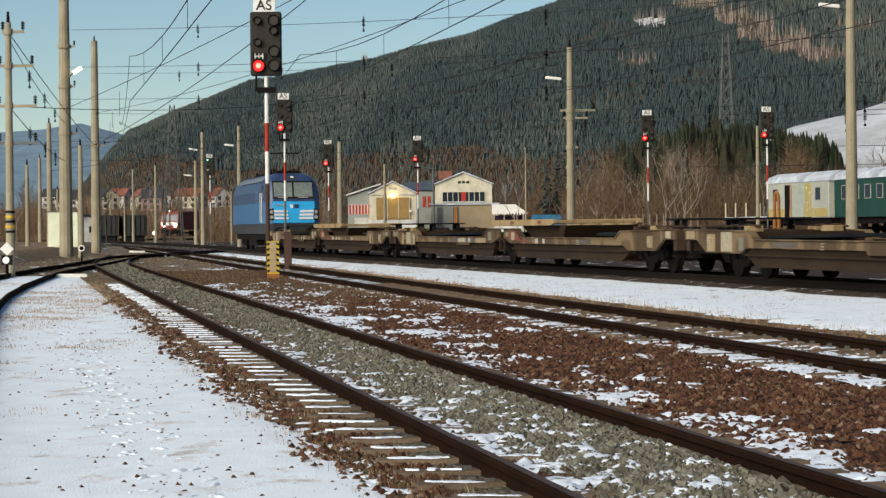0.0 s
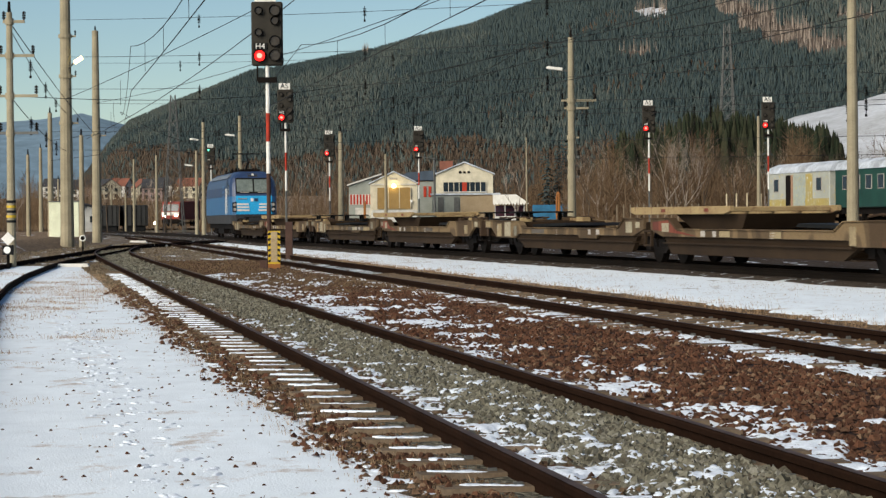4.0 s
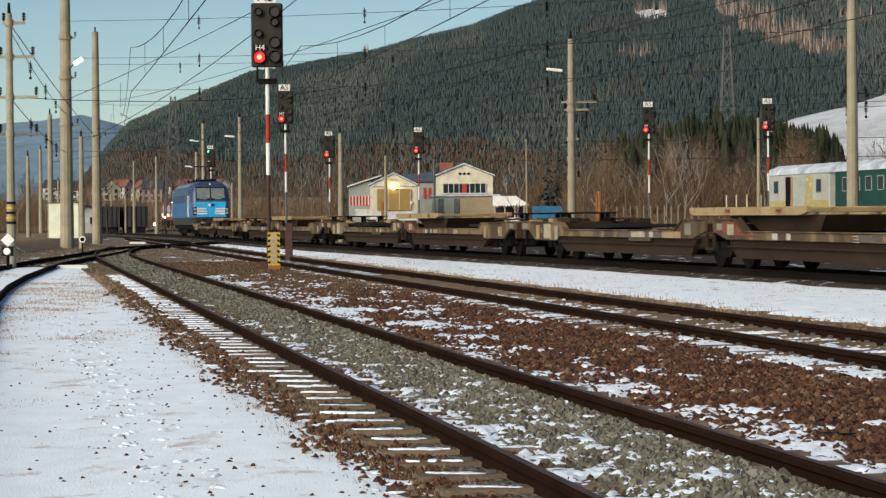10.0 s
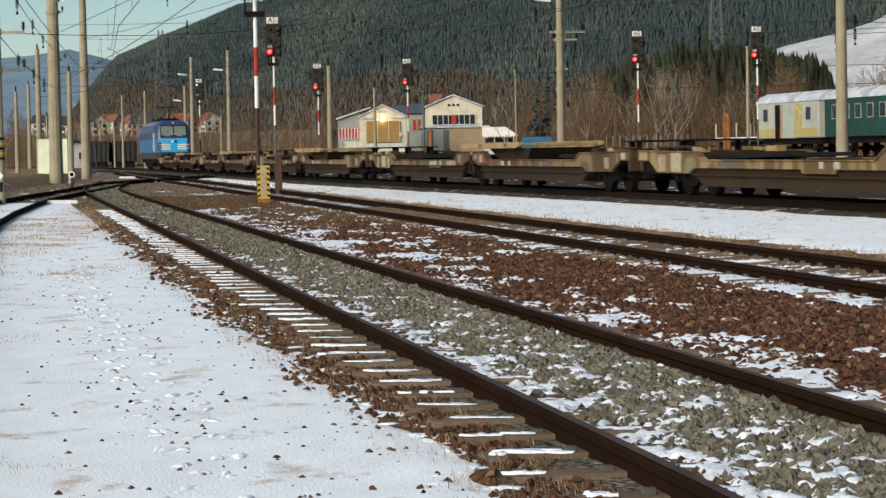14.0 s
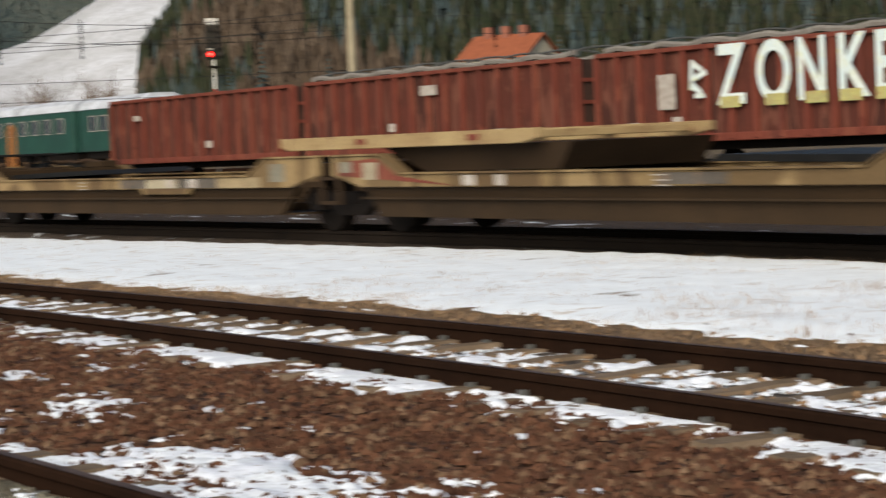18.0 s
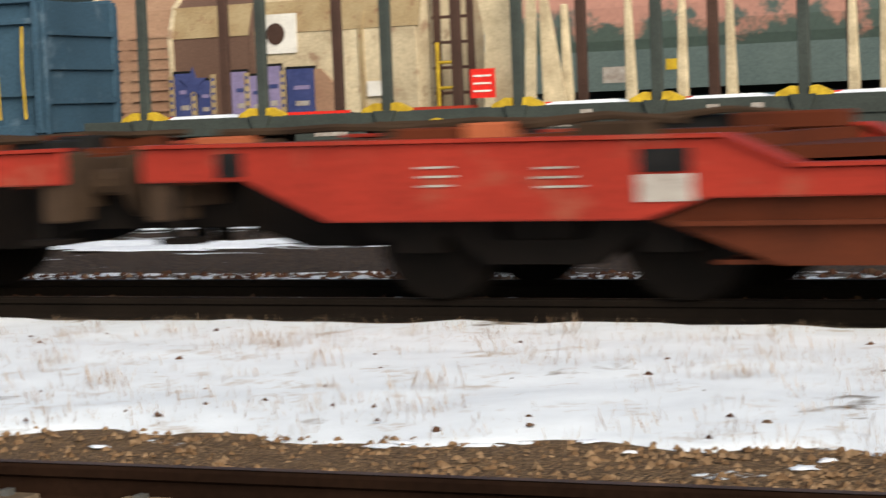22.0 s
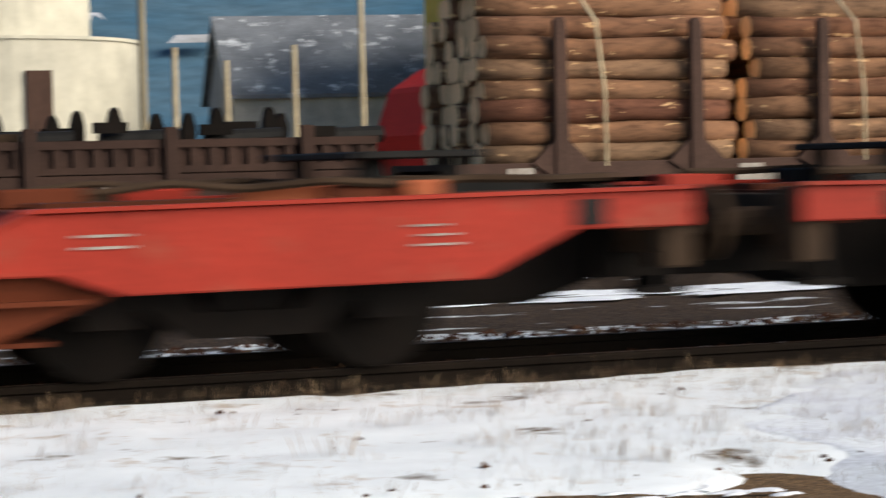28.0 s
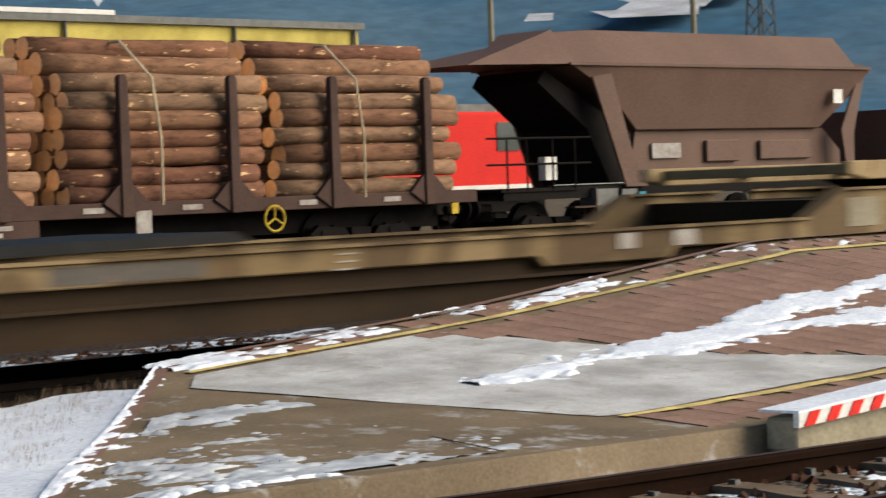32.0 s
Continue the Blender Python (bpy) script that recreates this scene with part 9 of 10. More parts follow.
def build_platform():
    t = thing("platform", "sloping platform end of worn concrete, asphalt and brick", "platform", None, "", "structure")

    def slab(name, left, right, y0, y1, dz, mat, label, n=120, cols=12, rough=0.004):
        g = Geo()
        for i in range(n + 1):
            y = y0 + (y1 - y0) * i / n
            a, b = left(y), right(y)
            for k in range(cols + 1):
                x = a + (b - a) * k / cols
                g.v.append((x, y, ramp(y, x) + dz + rough * noise.noise(Vector((x * 2, y * 2, dz * 100)))))
        for i in range(n):
            for k in range(cols):
                c = i * (cols + 1) + k
                g.f.append((c, c + 1, c + cols + 2, c + cols + 1))
        return part(name, g, mat, t, label)

    wob = lambda y, s, f: s * noise.noise(Vector((3.3, y * f, s * 40)))
    slab("concrete_apron", lambda y: 8.72, lambda y: min(13.36, max(8.73, diag(y))), -6.7, -62, 0.0, mat_pav_brown, "stained brown concrete", n=260)
    slab("asphalt", lambda y: float(np.interp(-y, (10.43, 10.78, 11.19, 11.3, 16), (12.22, 10.72, 9.47, 9.42, 9.6))), lambda y: float(np.interp(-y, (10.43, 10.8, 13.08, 13.48, 13.88, 14.8), (12.3, 12.72, 12.74, 11.45, 10.49, 9.62))), -10.43, -14.75, 0.006, mat_pav, "worn grey asphalt", n=60)
    slab("yellow_line", lambda y: 12.79 + wob(y, 0.02, 3), lambda y: 12.87 + wob(y, 0.02, 2.1), -10.82, -62, 0.012, mat_line, "faded yellow line along the edge", cols=2)
    slab("yellow_line", lambda y: 9.3 + 0.08 * min(1, (-11.3 - y) / 3) + wob(y, 0.02, 3), lambda y: 9.38 + 0.08 * min(1, (-11.3 - y) / 3) + wob(y, 0.02, 2.3), -11.3, -40, 0.012, mat_line, "faded yellow line near the kerb", cols=2)
    g = Geo()
    ys = [-6.8 - i * 0.4 for i in range(138)]
    for y in ys:
        z = ramp(y, 8.7)
        g.v += [(8.56, y, -0.08), (8.58, y, z - 0.012), (8.6, y, z + 0.004), (8.74, y, z + 0.004), (8.74, y, -0.08)]
    for i in range(len(ys) - 1):
        for k in range(4):
            g.f.append((5 * i + k, 5 * i + k + 1, 5 * i + 6 + k, 5 * i + 5 + k))
    g.f += [(0, 1, 2, 3, 4)]
    part("kerb", g, mat_pav_brown, t, "low stained concrete kerb")
    g = Geo()
    for y in ys:
        xx = min(13.36, max(8.7, diag(y)))
        g.v += [(xx - 0.14, y, ramp(y, xx) + 0.01), (xx, y, ramp(y, xx) + 0.008), (xx + 0.04, y, -0.04)]
    for i in range(len(ys) - 1):
        for k in range(2):
            g.f.append((3 * i + k, 3 * i + k + 1, 3 * i + 4 + k, 3 * i + 3 + k))
    part("edge_stone", g, mat_brick, t, "reddish edge stones")
    for x, y, w, a in ((9.4, -9.9, 1.5, -0.35),):
        part("joint", Geo().box((x, y, ramp(y, x) + 0.004), (w, 0.01, 0.004), rz=a), mat_wagon_brown, t)
    # paving bricks
    bm = Geo().box((0, 0, 0), (0.193, 0.239, 0.03)).mesh("brick", mat_brick)
    more, k = Geo(), 0
    rng = random.Random(3)
    for j in range(110):
        y = -11.5 - j * 0.243
        for i in range(26):
            x = 8.86 + i * 0.198 + (0.099 if j % 2 else 0)
            edge_y = float(np.interp(x, (9.6, 10.49, 11.45, 12.45, 12.75), (-14.9, -13.95, -13.55, -13.15, -12.4)))
            if not (x < 9.26 or (9.5 < x < 12.72 and y < edge_y) or (12.98 < x < 13.2 and rng.random() < 0.9)):
                continue
            z = ramp(y, x) - 0.006 + rng.uniform(-0.001, 0.001)
            if k < 300 and y > -18:
                ob = new("brick", bm)
                ob.parent = t
                ob.matrix_basis = pose(x, y, z, math.degrees(math.atan((ramp(y + 0.1, x) - ramp(y - 0.1, x)) / 0.2)), -math.degrees(math.atan((ramp(y, x + 0.1) - ramp(y, x - 0.1)) / 0.2)), 0)
                k += 1
            else:
                more.box((x, y, z), (0.19, 0.235, 0.03), ry=-math.atan((ramp(y, x + 0.1) - ramp(y, x - 0.1)) / 0.2), rx=math.atan((ramp(y + 0.1, x) - ramp(y - 0.1, x)) / 0.2))
    r = part("brick_paving", more, mat_brick, t)
    r["kind"] = "stuff"
    # barrier with red and white stripes
    b = thing("barrier_block", "low grey concrete block with a red and white striped board", "barrier", None)
    part("block", Geo().prism(((-11.62, -0.06), (-11.62, 0.13), (-19.0, 0.5), (-19.0, -0.06)), 8.32, 8.54, "x"), mat_concrete, b, bevel=0.015)
    bd = part("board", Geo().prism(((-11.58, 0.085), (-11.58, 0.165), (-19.0, 0.55), (-19.0, 0.455)), 8.27, 8.31, "x"), mat_white, b)
    part("board_top", Geo().prism(((-11.58, 0.165), (-11.58, 0.18), (-19.0, 0.565), (-19.0, 0.55)), 8.27, 8.55, "x"), mat_snow, b, "thin snow on the top edge")
    for i in range(34):
        y = -11.62 - i * 0.21
        z = 0.087 + (-11.58 - y) * 0.0507
        part("red_stripe", Geo().prism(((y, z), (y - 0.1, z + 0.005), (y - 0.16, z + 0.085), (y - 0.06, z + 0.08)), 8.262, 8.272, "x"), mat_bright_red, bd)
    return t


build_platform()


# ---- loose stones, snow and dry grass ----
def stone(g, x, y, z, r, rng):
    a = rng.uniform(0, 6.283)
    c, s = math.cos(a), math.sin(a)
    n = len(g.v)
    for dx, dy, dz in ((1, 0, 0.1), (0.2, 0.8, 0), (-0.9, 0.3, 0.15), (-0.3, -0.9, 0), (0.25, 0.2, 0.75), (-0.35, -0.15, 0.65)):
        px, py = dx * r * rng.uniform(0.7, 1.25), dy * r * rng.uniform(0.7, 1.2)
        g.v.append((x + px * c - py * s, y + px * s + py * c, z + dz * r * rng.uniform(0.7, 1.3)))
    g.f += [(n + i for i in f) for f in ((0, 1, 4), (1, 2, 5), (1, 5, 4), (2, 3, 5), (3, 0, 4), (3, 4, 5))]
    g.f[-6:] = [tuple(f) for f in g.f[-6:]]


def blob(g, x, y, z, w, d, rng, heading_=0.0, h=0.014, on=None):
    """A thin ragged patch of snow."""
    n = len(g.v)
    k = 12
    c, s = math.cos(heading_), math.sin(heading_)
    f = [rng.uniform(0.45, 1.25) for _ in range(k)]
    pts = [(x, y, z + h)]
    for ring, hh in ((0.6, h * 0.85), (1.0, -min(0.012, h * 0.5))):
        for i in range(k):
            a = 2 * math.pi * i / k
            rr = ring * f[i] * rng.uniform(0.9, 1.1)
            px, py = w * rr * math.cos(a), d * rr * math.sin(a)
            pts.append((x + px * c - py * s, y + px * s + py * c, z + hh + rng.uniform(-0.002, 0.002)))
    if on:
        pts = [(a, b, on(b, a) + c - z) for a, b, c in pts]
    g.v += pts
    for i in range(k):
        j = (i + 1) % k
        g.f += [(n, n + 1 + i, n + 1 + j), (n + 1 + i, n + 1 + k + i, n + 1 + k + j, n + 1 + j)]


def near_weight(rng, a, b):
    """More of them close to the camera."""
    u = rng.random()
    return a * (b / a) ** u


def scatter_stones(name, count, lane, y0, y1, r, mat, label, seed, z=0.05, on=None):
    rng = random.Random(seed)
    g = Geo()
    for _ in range(count):
        y = near_weight(rng, y0, y1)
        a, b = lane(y)
        x = rng.uniform(a, b)
        stone(g, x, y, (on(x, y) if on else z) - 0.01 + rng.uniform(-0.01, 0.012), rng.uniform(*r) * (1 + 0.012 * y), rng)
    return tagged(new(name, g.mesh(name, mat)), label, "stones", "", "stuff")


lane_brown = lambda y: (track_1(y) + 0.85, track_2(y) - 0.85)
brown_level = lambda x, y: 0.052 + 0.05 * lumps(x, y, 1.0)
grey_level = lambda x, y: bed_one((x - track_1(y) + 1.05) / 2.1) + 0.008 + 0.02 * lumps(x, y, 5.0)
scatter_stones("brown_stones", 32000, lane_brown, 5.0, 48.0, (0.02, 0.04), mat_stone, "loose reddish brown ballast stones", 1, 0.06, brown_level)
scatter_stones("grey_stones", 21000, lambda y: (track_1(y) - 0.33 + 0.1 * math.sin(y * 5.1), track_1(y) + 0.69), 6.0, 50.0, (0.017, 0.039), mat_stone_grey, "loose grey ballast stones", 2, 0.06, grey_level)
scatter_stones("crib_stones", 2600, lambda y: (track_1(y) - 0.7, track_1(y) - 0.25), 6.0, 50.0, (0.012, 0.03), mat_dirt_stone, "brown stones between the sleepers", 21, 0.06, grey_level)
scatter_stones("edge_dirt", 9000, lambda y: (track_1(y) - 1.15 - verge_gap(y) - 0.15 * math.sin(y), track_1(y) - 0.9), 6.0, 50.0, (0.008, 0.02), mat_dirt_stone, "olive brown crumbs of earth along the sleepers", 3, 0.066)
scatter_stones("edge_stones", 1500, lambda y: (track_1(y) - 1.35 - verge_gap(y) - 0.15 * math.sin(y), track_1(y) - 1.0), 6.0, 50.0, (0.016, 0.04), mat_stone, "small reddish brown stones along the sleepers", 33, 0.07)
scatter_stones("track_two_stones", 5000, lambda y: (track_2(y) - 1.0, track_2(y) + 1.0), 1.5, 50.0, (0.016, 0.034), mat_gravel_stone, "ballast stones of the second track", 4, 0.055)
scatter_stones("far_brown_stones", 9000, lane_brown, 45.0, 82.0, (0.018, 0.036), mat_dirt_stone, "loose brown ballast further along the tracks", 11, 0.06)
scatter_stones("far_grey_stones", 3500, lambda y: (track_1(y) - 0.68, track_1(y) + 0.68), 48.0, 110.0, (0.03, 0.055), mat_stone_grey, "grey ballast further along the track", 12, 0.06)
scatter_stones("throat_stones", 5000, lambda y: (track_1(y) - 5.5, track_3(y) - 2.0), 76.0, 150.0, (0.016, 0.034), mat_throat_stone, "brown stones of the station throat", 13, 0.05)
scatter_stones("bank_stones", 3000, lambda y: (-19.0 - 0.13 * (y - 85) - 12, -18.3 - 0.113 * (y - 85)), 84.0, 150.0, (0.03, 0.07), mat_throat_stone, "stones on the brown bank", 14, 0.3)
scatter_stones("far_edge_stones", 1500, lambda y: (track_1(y) - 1.25 - verge_gap(y), track_1(y) - 0.85), 44.0, 78.0, (0.016, 0.034), mat_throat_stone, "brown stones along the sleepers further on", 15, 0.05)
scatter_stones("strip_stones", 5000, lambda y: (track_2(y) + 0.95, track_2(y) + 2.5), 0.8, 40.0, (0.012, 0.028), mat_gravel_stone, "fine brown gravel beside the rail", 5, 0.055)
rng = random.Random(77)
g = Geo()
for i in range(5200):
    y = rng.uniform(-16, 24)
    stone(g, track_3(y) + rng.uniform(-0.6, 3.2), y, 0.05 + 0.8 * rise(y), rng.uniform(0.03, 0.055), rng)
for i in range(800):
    y = rng.uniform(-6, -13) if i % 2 else rng.uniform(-13, -4)
    stone(g, track_2(y) + rng.uniform(-1.2, 1.0), y, 0.055 + dip(y), rng.uniform(0.03, 0.05), rng)
tagged(new("dark_stones", g.mesh("dark_stones", mat_stone)), "dark ballast stones under the train", "stones", "", "stuff")


def snow_sheet(g, lane, y0, y1, ground, cover, cols, seed, thick=0.014, fine=1.0):
    """Thin snow that fills the hollows of the ballast: a sheet that dips under the stones where it is bare."""
    ys, y = [], y0
    while y < y1:
        ys.append(y)
        y += max(0.035, 0.0034 * abs(y))
    base, n = len(g.v), cols + 1
    high = []
    for y in ys:
        a, b = lane(y)
        for i in range(n):
            u = i / cols
            x = a + (b - a) * u
            v = 0.55 * noise.noise(Vector((x * 1.6 * fine, y * 0.8 * fine, seed))) + 0.4 * noise.noise(Vector((x * 6 * fine, y * 3.2 * fine, seed + 4))) + 0.3 * noise.noise(Vector((x * 17, y * 11, seed + 8)))
            v = (v - cover(u, y)) * 0.09
            high.append(v > -0.012)
            g.v.append((x, y, ground(x, y) + max(-0.03, min(thick, v)) + 0.004 * noise.noise(Vector((x * 30, y * 30, 1)))))
    for j in range(len(ys) - 1):
        for i in range(cols):
            a = j * n + i
            if high[a] or high[a + 1] or high[a + n] or high[a + n + 1]:
                g.f.append((base + a, base + a + 1, base + a + n + 1, base + a + n))


def snow_cap(g, x, y, z, length, width, heading_, rng):
    """Snow lying on the end of a sleeper."""
    c, s = math.cos(heading_), math.sin(heading_)
    n, k = len(g.v), 7
    for i in range(k):
        u = -1 + 2 * i / (k - 1)
        lo, hi = -width * rng.uniform(0.35, 1.0), width * rng.uniform(0.6, 1.0)
        if i in (0, k - 1):
            lo, hi = lo * 0.4, hi * 0.4
        for v, h in ((lo, -0.004), (lo * 0.6, 0.008), (hi * 0.6, 0.01), (hi, -0.004)):
            px = u * length * 0.5 + rng.uniform(-0.01, 0.01)
            g.v.append((x + px * c - v * s, y + px * s + v * c, z + h * rng.uniform(0.6, 1.3)))
    for i in range(k - 1):
        for j in range(3):
            a = n + i * 4 + j
            g.f.append((a, a + 1, a + 5, a + 4))


def snow_patches():
    rng = random.Random(9)
    g = Geo()
    ramp_of = lambda v, xs, vs: float(np.interp(v, xs, vs))
    # in the reddish ballast: dense along the first rail, patches in the middle, less far off
    snow_sheet(g, lambda y: (track_1(y) + 0.86, track_2(y) - 1.0), 5.0, 30.0, lambda x, y: brown_level(x, y) + 0.012, lambda u, y: ramp_of(u, (0, 0.12, 0.3, 0.5, 1), (-0.04, 0.1, 0.26, 0.4, 0.62)) + ramp_of(y, (5, 9, 12, 16, 30), (-0.34, -0.3, -0.12, 0.0, 0.05)) * max(0.0, 1 - 2.1 * u), 110, 2.0)
    snow_sheet(g, lambda y: (track_1(y) + 0.86, track_2(y) - 1.0), 30.0, 62.0, lambda x, y: brown_level(x, y) + 0.02, lambda u, y: ramp_of(u, (0, 0.2, 0.5, 1), (0.05, 0.14, 0.3, 0.45)), 70, 2.0)
    # a strip along the foot of the second track
    snow_sheet(g, lambda y: (track_2(y) - 1.32, track_2(y) - 0.84), 1.0, 70.0, lambda x, y: 0.066 + dip(y), lambda u, y: ramp_of(u, (0, 0.3, 1), (0.32, 0.0, -0.22)) + ramp_of(y, (2, 14, 25, 40), (0.06, -0.04, -0.14, 0.1)) + 0.12 * math.cos(y * 10.47), 22, 5.0)
    # between the sleepers of the second track
    snow_sheet(g, lambda y: (track_2(y) - 0.7, track_2(y) + 0.7), -14.0, 45.0, lambda x, y: 0.07 + dip(y) + 0.02 * lumps(x, y, 2.0), lambda u, y: ramp_of(y, (-14, 3, 9, 18, 40), (0.46, 0.44, 0.34, 0.3, 0.34)) + 0.14 * math.cos(y * 10.47), 44, 7.0, 0.012, 2.4)
    for _ in range(70):
        y = near_weight(rng, 2.0, 40.0) - 8.0
        blob(g, offset_line(track_2, y, 2.15)[0] + rng.gauss(0, 0.22), y, 0.06 + dip(y) * 0.5, rng.uniform(0.02, 0.06), rng.uniform(0.03, 0.12), rng, 0.1, 0.006)
    # a trodden trail in the snow beside the first track
    y, k = 9.0, 0
    while y < 36.0:
        side = 0.14 if k % 2 else -0.14
        for _ in range(3):
            blob(g, track_1(y) - 2.45 - 0.012 * y + side + rng.gauss(0, 0.07), y + rng.gauss(0, 0.1), 0.064, rng.uniform(0.025, 0.055), rng.uniform(0.05, 0.11), rng, rng.uniform(-0.5, 0.5), 0.007)
        y += 0.36
        k += 1
    # among the stones of the first track, on the ends of its sleepers
    snow_sheet(g, lambda y: (track_1(y) - 0.69, track_1(y) + 0.69), 5.5, 34.0, lambda x, y: grey_level(x, y) + 0.01, lambda u, y: ramp_of(y, (6, 12, 20, 34), (0.1, 0.16, 0.22, 0.32)) + ramp_of(u, (0, 0.25, 0.6, 1), (0.0, -0.05, 0.0, 0.1)), 70, 11.0, 0.01, 3.2)
    y = -14.36 + 0.68 * 27
    while y < 62:
        s = (track_1(y + 0.05) - track_1(y - 0.05)) / 0.1
        if y > 16 or rng.random() < 0.6:
            x2, y2 = offset_line(track_1, y, -1.03 + rng.uniform(-0.04, 0.04))
            snow_cap(g, x2, y2 + rng.uniform(-0.03, 0.04), 0.088, rng.uniform(0.3, 0.46), rng.uniform(0.03, 0.055), math.atan(s), rng)
        for _ in range(rng.randrange(3, 7) if y < 18 else rng.randrange(1, 4)):
            d = rng.choice((rng.uniform(-1.24, -0.86), rng.uniform(-1.24, -0.86), rng.uniform(-0.64, -0.28)))
            x2, y2 = offset_line(track_1, y, d)
            snow_cap(g, x2, y2 + rng.uniform(-0.05, 0.06), 0.088, rng.uniform(0.06, 0.26), rng.uniform(0.015, 0.06), math.atan(s) + rng.uniform(-0.15, 0.15), rng)
        y += 0.68
    for _ in range(260):
        y = near_weight(rng, 6.0, 45.0)
        blob(g, track_1(y) - rng.uniform(1.3, 1.6), y, 0.056, rng.uniform(0.03, 0.09), rng.uniform(0.03, 0.1), rng, 0.18, 0.008)
    for _ in range(1500):
        y = rng.uniform(-14, 22)
        blob(g, track_3(y) + rng.choice((rng.uniform(-0.6, 0.6), rng.uniform(0.9, 2.2))), y, 0.07 + rise(y), rng.uniform(0.03, 0.1), rng.uniform(0.05, 0.14), rng)
    # on the platform: a trodden heap, thin smears, the snow line at the edge
    trail = lambda y: 10.93 + 0.81 * (max(0.0, -11.9 - y) / 5.9) ** 1.3
    side_trail = lambda y: 11.05 - 0.077 * max(0.0, -13.5 - y)
    on_ramp = lambda x, y: ramp(y, x) + 0.014
    snow_sheet(g, lambda y: (10.3, 12.2), -19.0, -11.6, on_ramp, lambda u, y: 2.1 * min(abs(10.3 + 1.9 * u - trail(y)), abs(10.3 + 1.9 * u - side_trail(y)) + (0.1 if y > -13.6 else 0.0)) - 0.34 + ramp_of(y, (-19, -16, -12.2, -11.6), (0.2, 0.0, 0.0, 0.3)), 90, 21.0, 0.014, 1.6)
    # the snow field rises to the platform's slanting edge and thins out on it
    bank = lambda y: ramp_of(y, (-10.9, -10.2, -8.0, -6.2), (0.3, 1.0, 1.0, 0.0))
    snow_sheet(g, lambda y: (diag(y) - 0.06, min(13.6, diag(y) + 2.6)), -10.95, -6.15, lambda x, y: 0.088 - ramp_of(y, (-6.8, -6.2), (0.0, 0.12)) + (ramp(y, min(13.3, diag(y))) - 0.088) * bank(y) * (1 - min(1.0, max(0.0, (x - diag(y)) / 2.6))) ** 1.3, lambda u, y: ramp_of(u, (0, 0.04, 0.9, 1), (-0.1, -0.8, -0.6, 0.3)), 60, 31.0, 0.006)
    snow_sheet(g, lambda y: (diag(y) - 0.75, diag(y) + 0.03), -10.95, -7.0, lambda x, y: ramp(y, x) + 0.008, lambda u, y: ramp_of(u, (0, 0.5, 0.8, 1), (0.8, 0.5, 0.22, -0.2)), 50, 24.0, 0.012, 1.2)
    ice = Geo()
    snow_sheet(ice, lambda y: (8.8, max(8.9, min(11.6, diag(y) - 0.3))), -10.4, -7.2, lambda x, y: ramp(y, x) + 0.008, lambda u, y: ramp_of(y, (-10.4, -9.6, -8.7, -7.2), (0.45, 0.3, 0.12, 0.22)), 90, 27.0, 0.005, 0.8)
    tagged(new("ice_smears", ice.mesh("ice_smears", mat_ice, True)), "thin trodden snow and ice on the platform", "ice", "", "stuff")
    snow_sheet(g, lambda y: (12.9, 13.34), -19.0, -10.8, lambda x, y: ramp(y, x) + 0.012, lambda u, y: ramp_of(u, (0, 0.3, 1), (0.45, 0.15, 0.2)) + ramp_of(y, (-19, -11), (0.1, -0.1)), 30, 35.0, 0.01, 1.5)
    for _ in range(24):
        y = rng.uniform(-8.6, -7.0)
        blob(g, 8.76 + rng.uniform(0, 0.1), y, ramp(y, 8.8) + 0.004, rng.uniform(0.04, 0.1), rng.uniform(0.06, 0.14), rng, 0, 0.015, ramp)
    snow_sheet(g, lambda y: (track_2(y) + 0.84, 8.57), -24.0, -8.6, lambda x, y: 0.058 + dip(y), lambda u, y: ramp_of(u, (0, 0.1, 1), (0.0, -0.4, -0.5)) + ramp_of(y, (-10, -8.6), (0.0, 0.8)), 26, 41.0, 0.02)
    for _ in range(400):
        y = rng.uniform(-9, -4)
        blob(g, track_2(y) + rng.uniform(0.83, 1.2), y, 0.05 + dip(y), rng.uniform(0.06, 0.12), rng.uniform(0.1, 0.25), rng, 0, 0.03)
    for x0 in (22.4, 23.2, 26.5, 29.3, 30.2):
        for _ in range(150):
            y = rng.uniform(-20, 40)
            blob(g, x0 + rng.gauss(0, 0.25) - 0.195 * softplus(y - 17, 5.0), y, 0.055, rng.uniform(0.1, 0.35), rng.uniform(0.4, 1.4), rng)
    tagged(new("snow_patches", g.mesh("snow_patches", mat_snow, True)), "patches of thin snow on stones and sleepers", "snow", "", "stuff")


snow_patches()


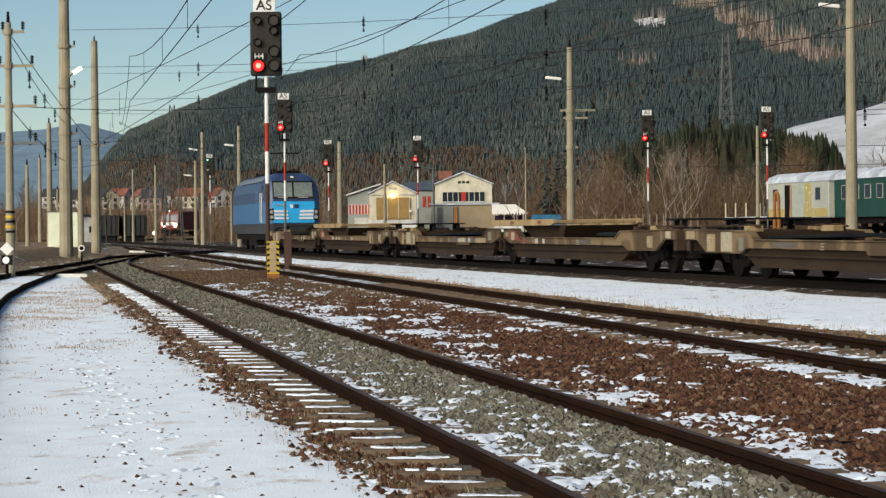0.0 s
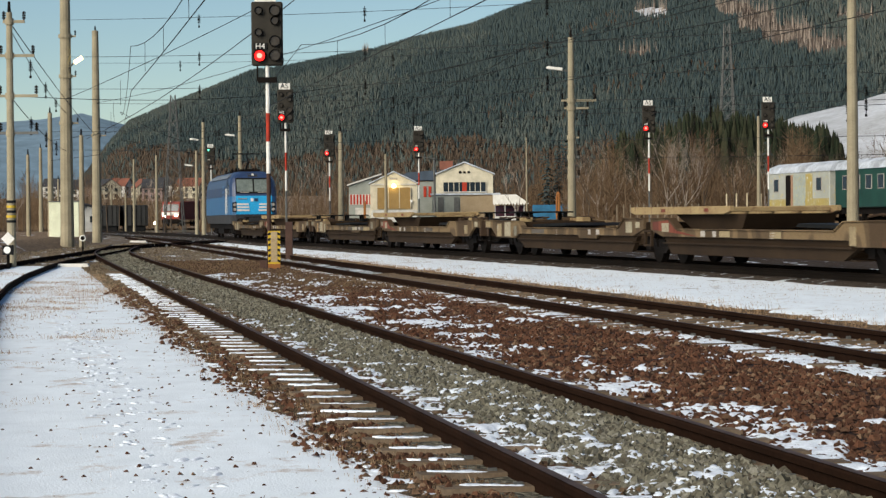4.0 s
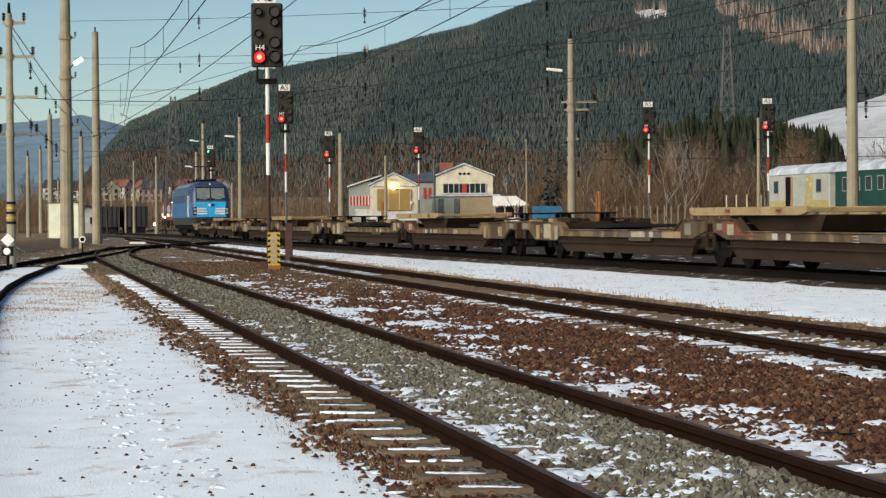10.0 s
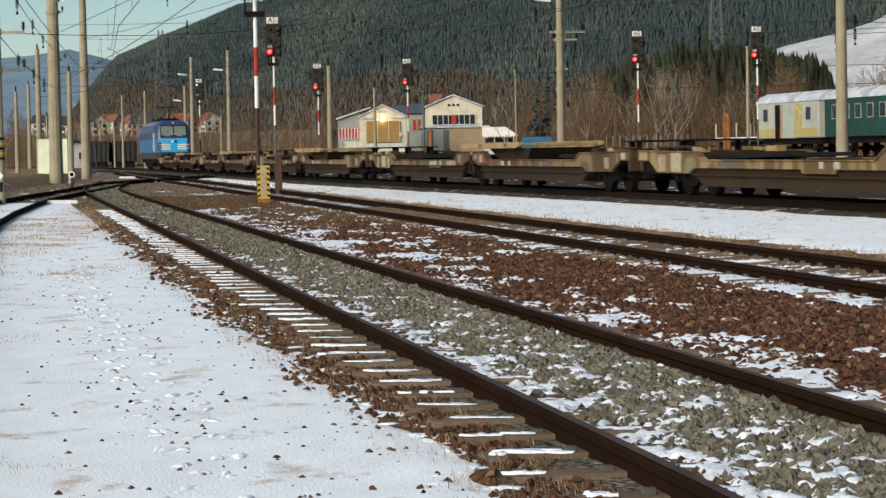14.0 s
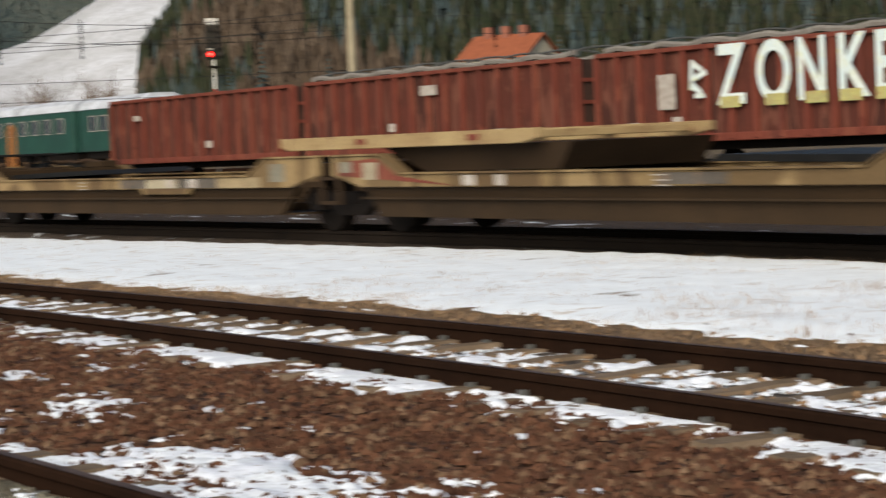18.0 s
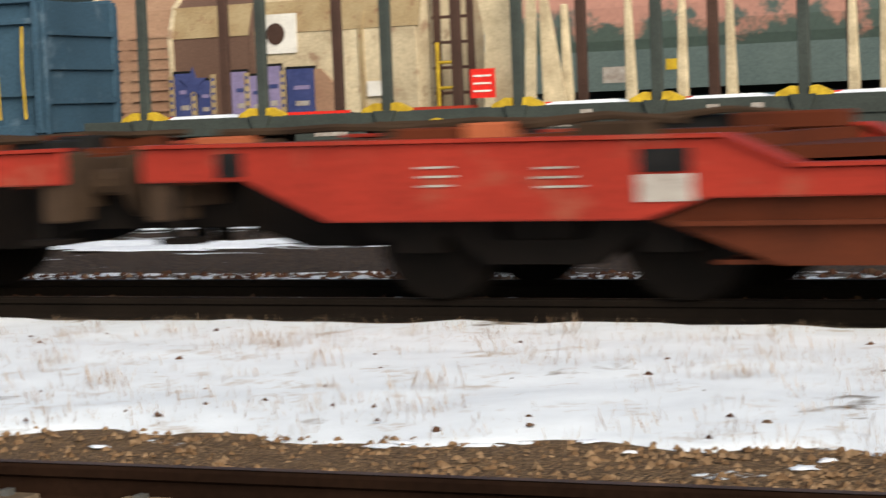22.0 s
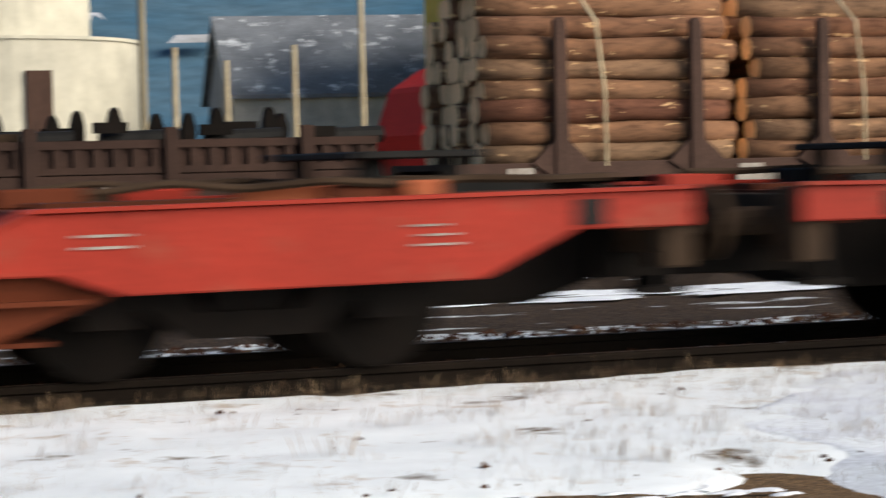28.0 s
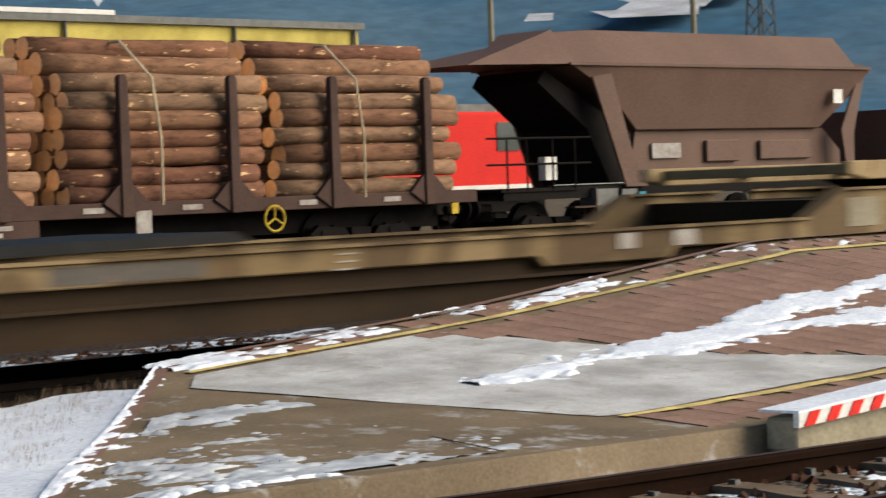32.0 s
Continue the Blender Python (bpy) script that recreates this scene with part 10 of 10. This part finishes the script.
def grass():
    rng = random.Random(31)
    g = Geo()

    def tuft(x, y, z, h, n, spread, wide=0.0021):
        for _ in range(n):
            a = rng.uniform(0, 6.283)
            px, py = x + rng.gauss(0, spread), y + rng.gauss(0, spread)
            l = h * rng.uniform(0.4, 1.1)
            dx, dy = 0.45 * l * math.cos(a) * rng.random(), 0.45 * l * math.sin(a) * rng.random()
            w = wide * rng.uniform(0.7, 1.3)
            k = len(g.v)
            g.v += [(px - w, py, z), (px + w, py, z), (px + dx * 0.5 + w * 0.6, py + dy * 0.5, z + l * 0.62), (px + dx, py + dy, z + l)]
            g.f += [(k, k + 1, k + 2), (k, k + 2, k + 3)]

    for _ in range(620):
        y = rng.uniform(-10.5, 8.0)
        x = rng.uniform(track_2(y) + 2.6, 13.6)
        if x < diag(y) + 0.25 and y < -6.3:
            continue
        if noise.noise(Vector((x * 0.6, y * 0.6, 6.0))) > -0.1:
            tuft(x, y, 0.07 + 0.3 * dip(y), rng.uniform(0.05, 0.13), rng.randint(4, 12), 0.06)
    # beside the first track: single stalks near, a dry brown sward further left and back
    for _ in range(2600):
        y = near_weight(rng, 7.5, 66.0)
        off = rng.uniform(1.5, 9.5)
        x = track_1(y) - off
        dry = noise.noise(Vector((x * 0.5, y * 0.22, 6.0))) + 0.5 * noise.noise(Vector((x * 1.7, y * 0.8, 2.0))) + float(np.interp(y, (8, 20, 40), (-0.35, 0.0, 0.25))) + 0.05 * (off - 4)
        if dry > 0.2:
            tuft(x, y, 0.06, rng.uniform(0.012, 0.035) + 0.0006 * min(y, 50), rng.randrange(24, 60), 0.06 + 0.004 * y, 0.001 + 0.00005 * y)
        elif rng.random() < 0.07:
            tuft(x, y, 0.06, rng.uniform(0.02, 0.07), rng.randrange(1, 4), 0.05, 0.001)
    # stubble in the snow between the tracks, thicker towards the station throat
    for _ in range(2900):
        y = rng.uniform(-11, 24) if rng.random() < 0.6 else rng.uniform(20, 95)
        a, b = offset_line(track_2, y, 2.0)[0], offset_line(track_3, y, -1.5)[0]
        x = a + (b - a) * (rng.random() if y < 18 else rng.random() ** 1.8)
        if noise.noise(Vector((x * 0.6, y * 0.25, 9))) > -0.1 - 0.004 * max(0, y):
            tuft(x, y, 0.085, rng.uniform(0.03, 0.1) if y < 18 else rng.uniform(0.02, 0.05), rng.randrange(3, 12), 0.08 + 0.003 * max(0, y), 0.0018 + 0.00004 * max(0, y))
    for _ in range(420):
        y = rng.uniform(12, 80)
        tuft(offset_line(track_2, y, rng.gauss(2.0, 0.35))[0], y, 0.06, rng.uniform(0.04, 0.12), 9, 0.12, 0.002 + 0.00005 * y)
    for _ in range(420):
        y = rng.uniform(-10.6, -5.5)
        x = rng.uniform(diag(y) + 0.15, 13.7)
        if x > 9.3:
            k = 1 - min(1.0, (x - diag(y)) / 2.6)
            tuft(x, y, 0.085 + 0.9 * (ramp(y, min(13.3, diag(y))) - 0.088) * max(0.0, k) ** 1.3, rng.uniform(0.03, 0.09), rng.randrange(3, 12), 0.06, 0.0014)
    for _ in range(200):
        y = rng.uniform(-13.0, 0.0)
        tuft(track_3(y) - rng.uniform(1.0, 1.5), y, 0.08, rng.uniform(0.05, 0.13), rng.randrange(6, 16), 0.08, 0.0016)
    for _ in range(130):
        y = rng.uniform(-9, 14)
        x = rng.uniform(track_2(y) + 3.0, track_3(y) - 1.6)
        if x > diag(y) + 0.3 or y > -6.3:
            tuft(x, y, 0.08, rng.uniform(0.06, 0.15), rng.randrange(14, 36), 0.07, 0.0015)
    # a dense dry clump beside the third track
    for _ in range(150):
        y = rng.gauss(12.0, 0.7)
        tuft(track_3(y) - rng.uniform(1.25, 1.9), y, 0.07, rng.uniform(0.07, 0.17), rng.randrange(10, 24), 0.09, 0.0016)
    for _ in range(330):
        y = rng.uniform(-10.8, 24)
        tuft(track_3(y) - rng.uniform(1.1, 1.5), y, 0.07, rng.uniform(0.03, 0.085), rng.randrange(4, 10), 0.06, 0.0015)
    for _ in range(900):
        y = near_weight(rng, 8, 60)
        tuft(track_1(y) - rng.uniform(0.95, 1.5 + 0.9 * verge_gap(y)), y, 0.05, rng.uniform(0.02, 0.07), 10, 0.06, 0.001 + 0.00004 * y)
    tagged(new("dry_grass", g.mesh("dry_grass", mat_grass)), "tufts of dry pale grass in the snow", "grass", "", "stuff")
    clods = Geo()
    for _ in range(900):
        y = near_weight(rng, 8.0, 45.0)
        u = rng.random() ** 1.5
        stone(clods, track_1(y) - 1.55 - 6.0 * u * u, y, 0.055, rng.uniform(0.01, 0.028), rng)
    for _ in range(220):
        y = rng.uniform(-9, 16)
        u = rng.random() ** 2
        stone(clods, track_2(y) + 2.5 + (track_3(y) - track_2(y) - 4.1) * u, y, 0.085, rng.uniform(0.01, 0.03), rng)
    for _ in range(190):
        y = near_weight(rng, 8.0, 34.0)
        stone(clods, track_1(y) - 2.45 - 0.012 * y + rng.gauss(0, 0.3), y, 0.06, rng.uniform(0.008, 0.024), rng)
    for x, y, r in ((10.08, 3.08, 0.05), (9.6, 4.45, 0.035)):
        stone(clods, x, y, 0.07, r, rng)
    tagged(new("scattered_clods", clods.mesh("scattered_clods", mat_stone)), "brown clods and leaves scattered on the snow", "stones", "", "stuff")


grass()

motions()
